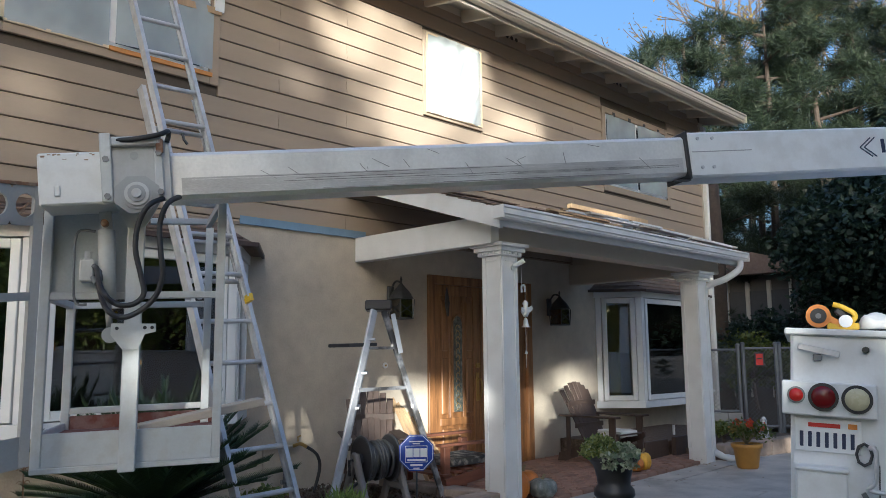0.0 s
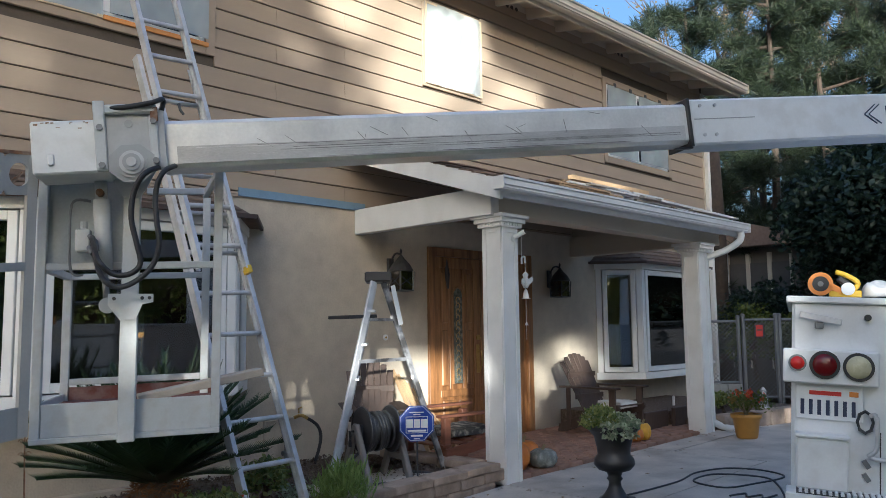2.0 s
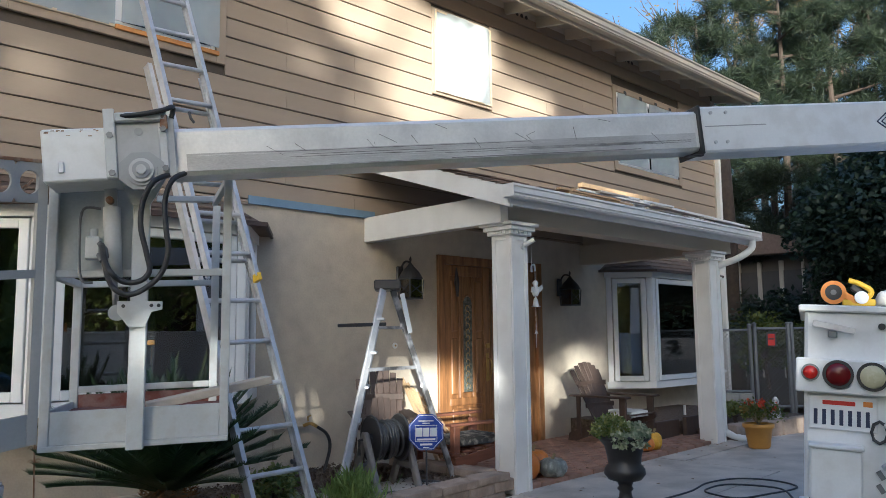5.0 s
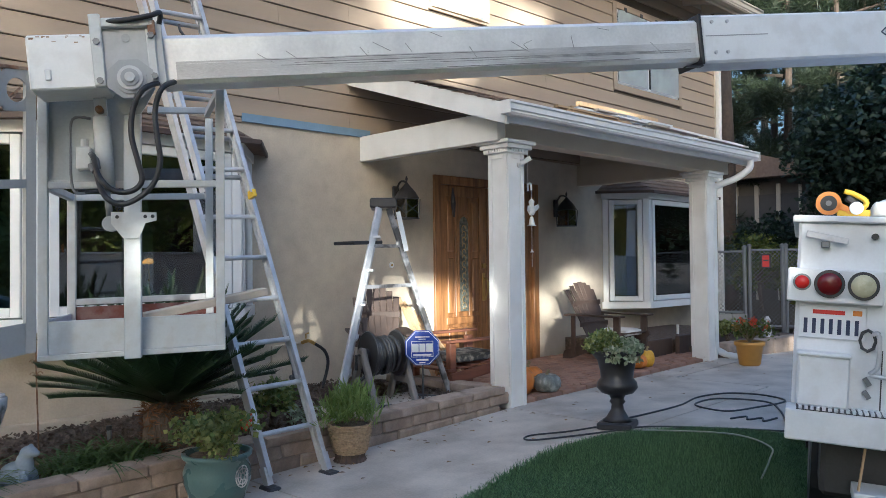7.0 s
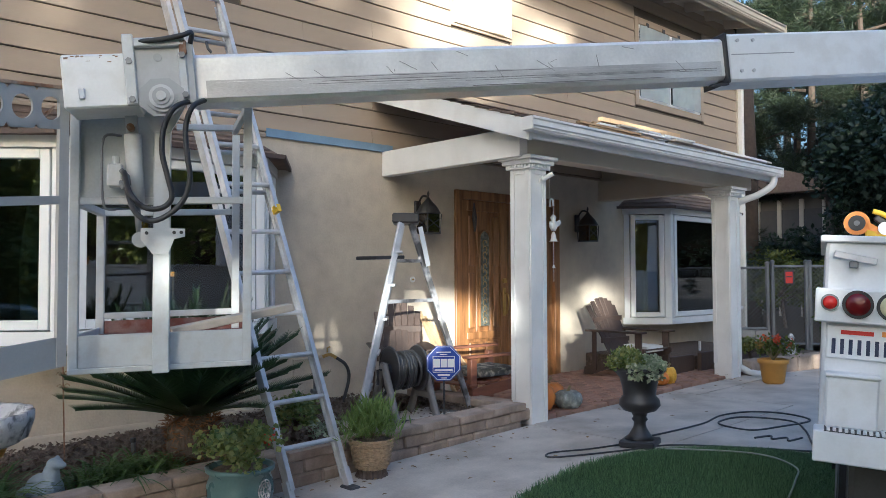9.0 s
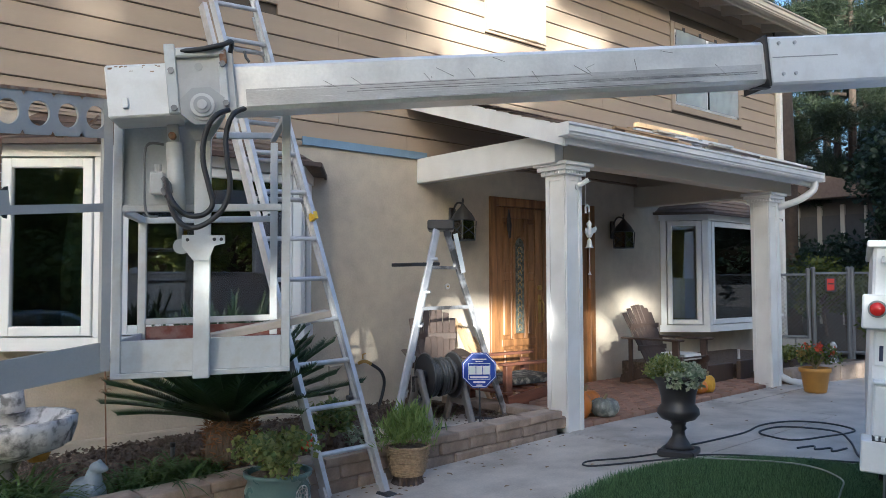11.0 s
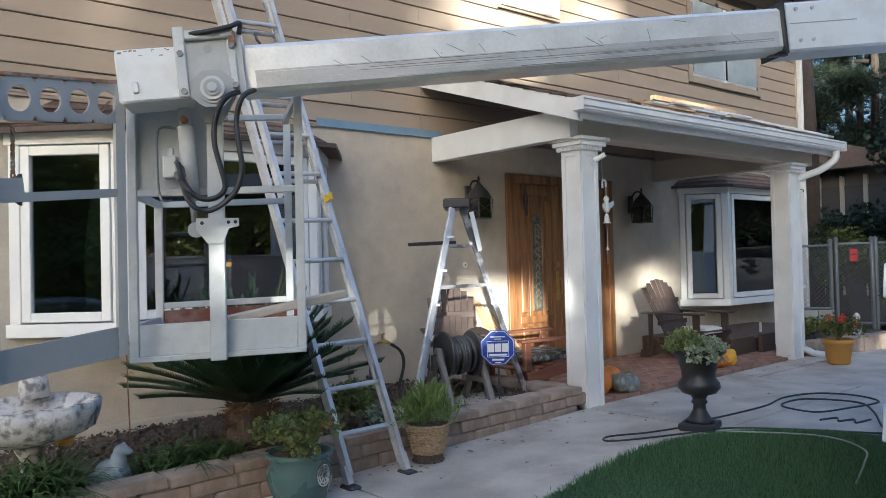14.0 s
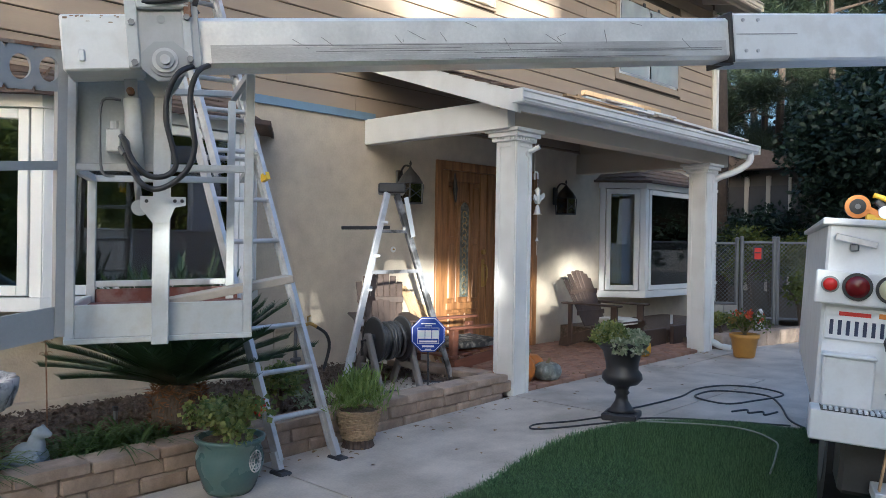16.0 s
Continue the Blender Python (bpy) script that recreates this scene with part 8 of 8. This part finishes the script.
# garden wall blocks in level courses
gw = bpy.data.objects["planter_wall"]
blocks = []
for k in range(6):
    blocks.append(mesh_of("block", rough_box(B(), (-0.147, -0.09, -0.048), (0.147, 0.09, 0.048), 0.004, 20 + k), BLOCK))
caps = [mesh_of("cap_block", rough_box(B(), (-0.197, -0.105, -0.03), (0.197, 0.105, 0.03), 0.005, 40 + k), BLOCK) for k in range(5)]
for course, zc in enumerate((0.07, -0.031, -0.132, -0.233)):
    x = -1.0 + (0.15 if course % 2 else 0)
    while x < 5.62:
        if zc + 0.05 > G(x) - 0.02:
            share(blocks, Matrix.Translation((x, -1.40 + rnd.uniform(-0.006, 0.006), zc)) @ Matrix.Rotation(rnd.uniform(-0.02, 0.02), 4, "Z"), gw, rnd, "block")
        x += 0.30
    for k in range(4):
        if zc > -0.1:
            share(blocks, Matrix.Translation((5.58, -1.2 + 0.3 * k + (0.15 if course % 2 else 0), zc)) @ Matrix.Rotation(radians(90), 4, "Z"), gw, rnd, "block")
x = -1.0
while x < 5.6:
    share(caps, Matrix.Translation((x, -1.40 + rnd.uniform(-0.008, 0.008), 0.150 + rnd.uniform(-0.004, 0.004))) @ Matrix.Rotation(rnd.uniform(-0.025, 0.025), 4, "Z"), gw, rnd, "cap_block")
    x += 0.402
for k in range(3):
    share(caps, Matrix.Translation((5.58, -1.09 + 0.402 * k, 0.150)) @ Matrix.Rotation(radians(90), 4, "Z"), gw, rnd, "cap_block")

# ---- the planter falls a little with the ground towards the near end ----
FALL = Matrix.Translation((5.0, 0, 0.1)) @ Matrix.Rotation(-0.028, 4, "Y") @ Matrix.Translation((-5.0, 0, -0.1))
PLANTER = {"planter_wall", "mulch_bed", "bark_chips", "frog_statue", "strap_leaf_plant", "scroll_stake", "garden_light", "bed_succulent", "sago_palm", "birdbath"}
for ob in bpy.data.objects:
    if ob.parent is None and ob.name.split(".")[0] in PLANTER:
        ob.matrix_basis = FALL @ ob.matrix_basis

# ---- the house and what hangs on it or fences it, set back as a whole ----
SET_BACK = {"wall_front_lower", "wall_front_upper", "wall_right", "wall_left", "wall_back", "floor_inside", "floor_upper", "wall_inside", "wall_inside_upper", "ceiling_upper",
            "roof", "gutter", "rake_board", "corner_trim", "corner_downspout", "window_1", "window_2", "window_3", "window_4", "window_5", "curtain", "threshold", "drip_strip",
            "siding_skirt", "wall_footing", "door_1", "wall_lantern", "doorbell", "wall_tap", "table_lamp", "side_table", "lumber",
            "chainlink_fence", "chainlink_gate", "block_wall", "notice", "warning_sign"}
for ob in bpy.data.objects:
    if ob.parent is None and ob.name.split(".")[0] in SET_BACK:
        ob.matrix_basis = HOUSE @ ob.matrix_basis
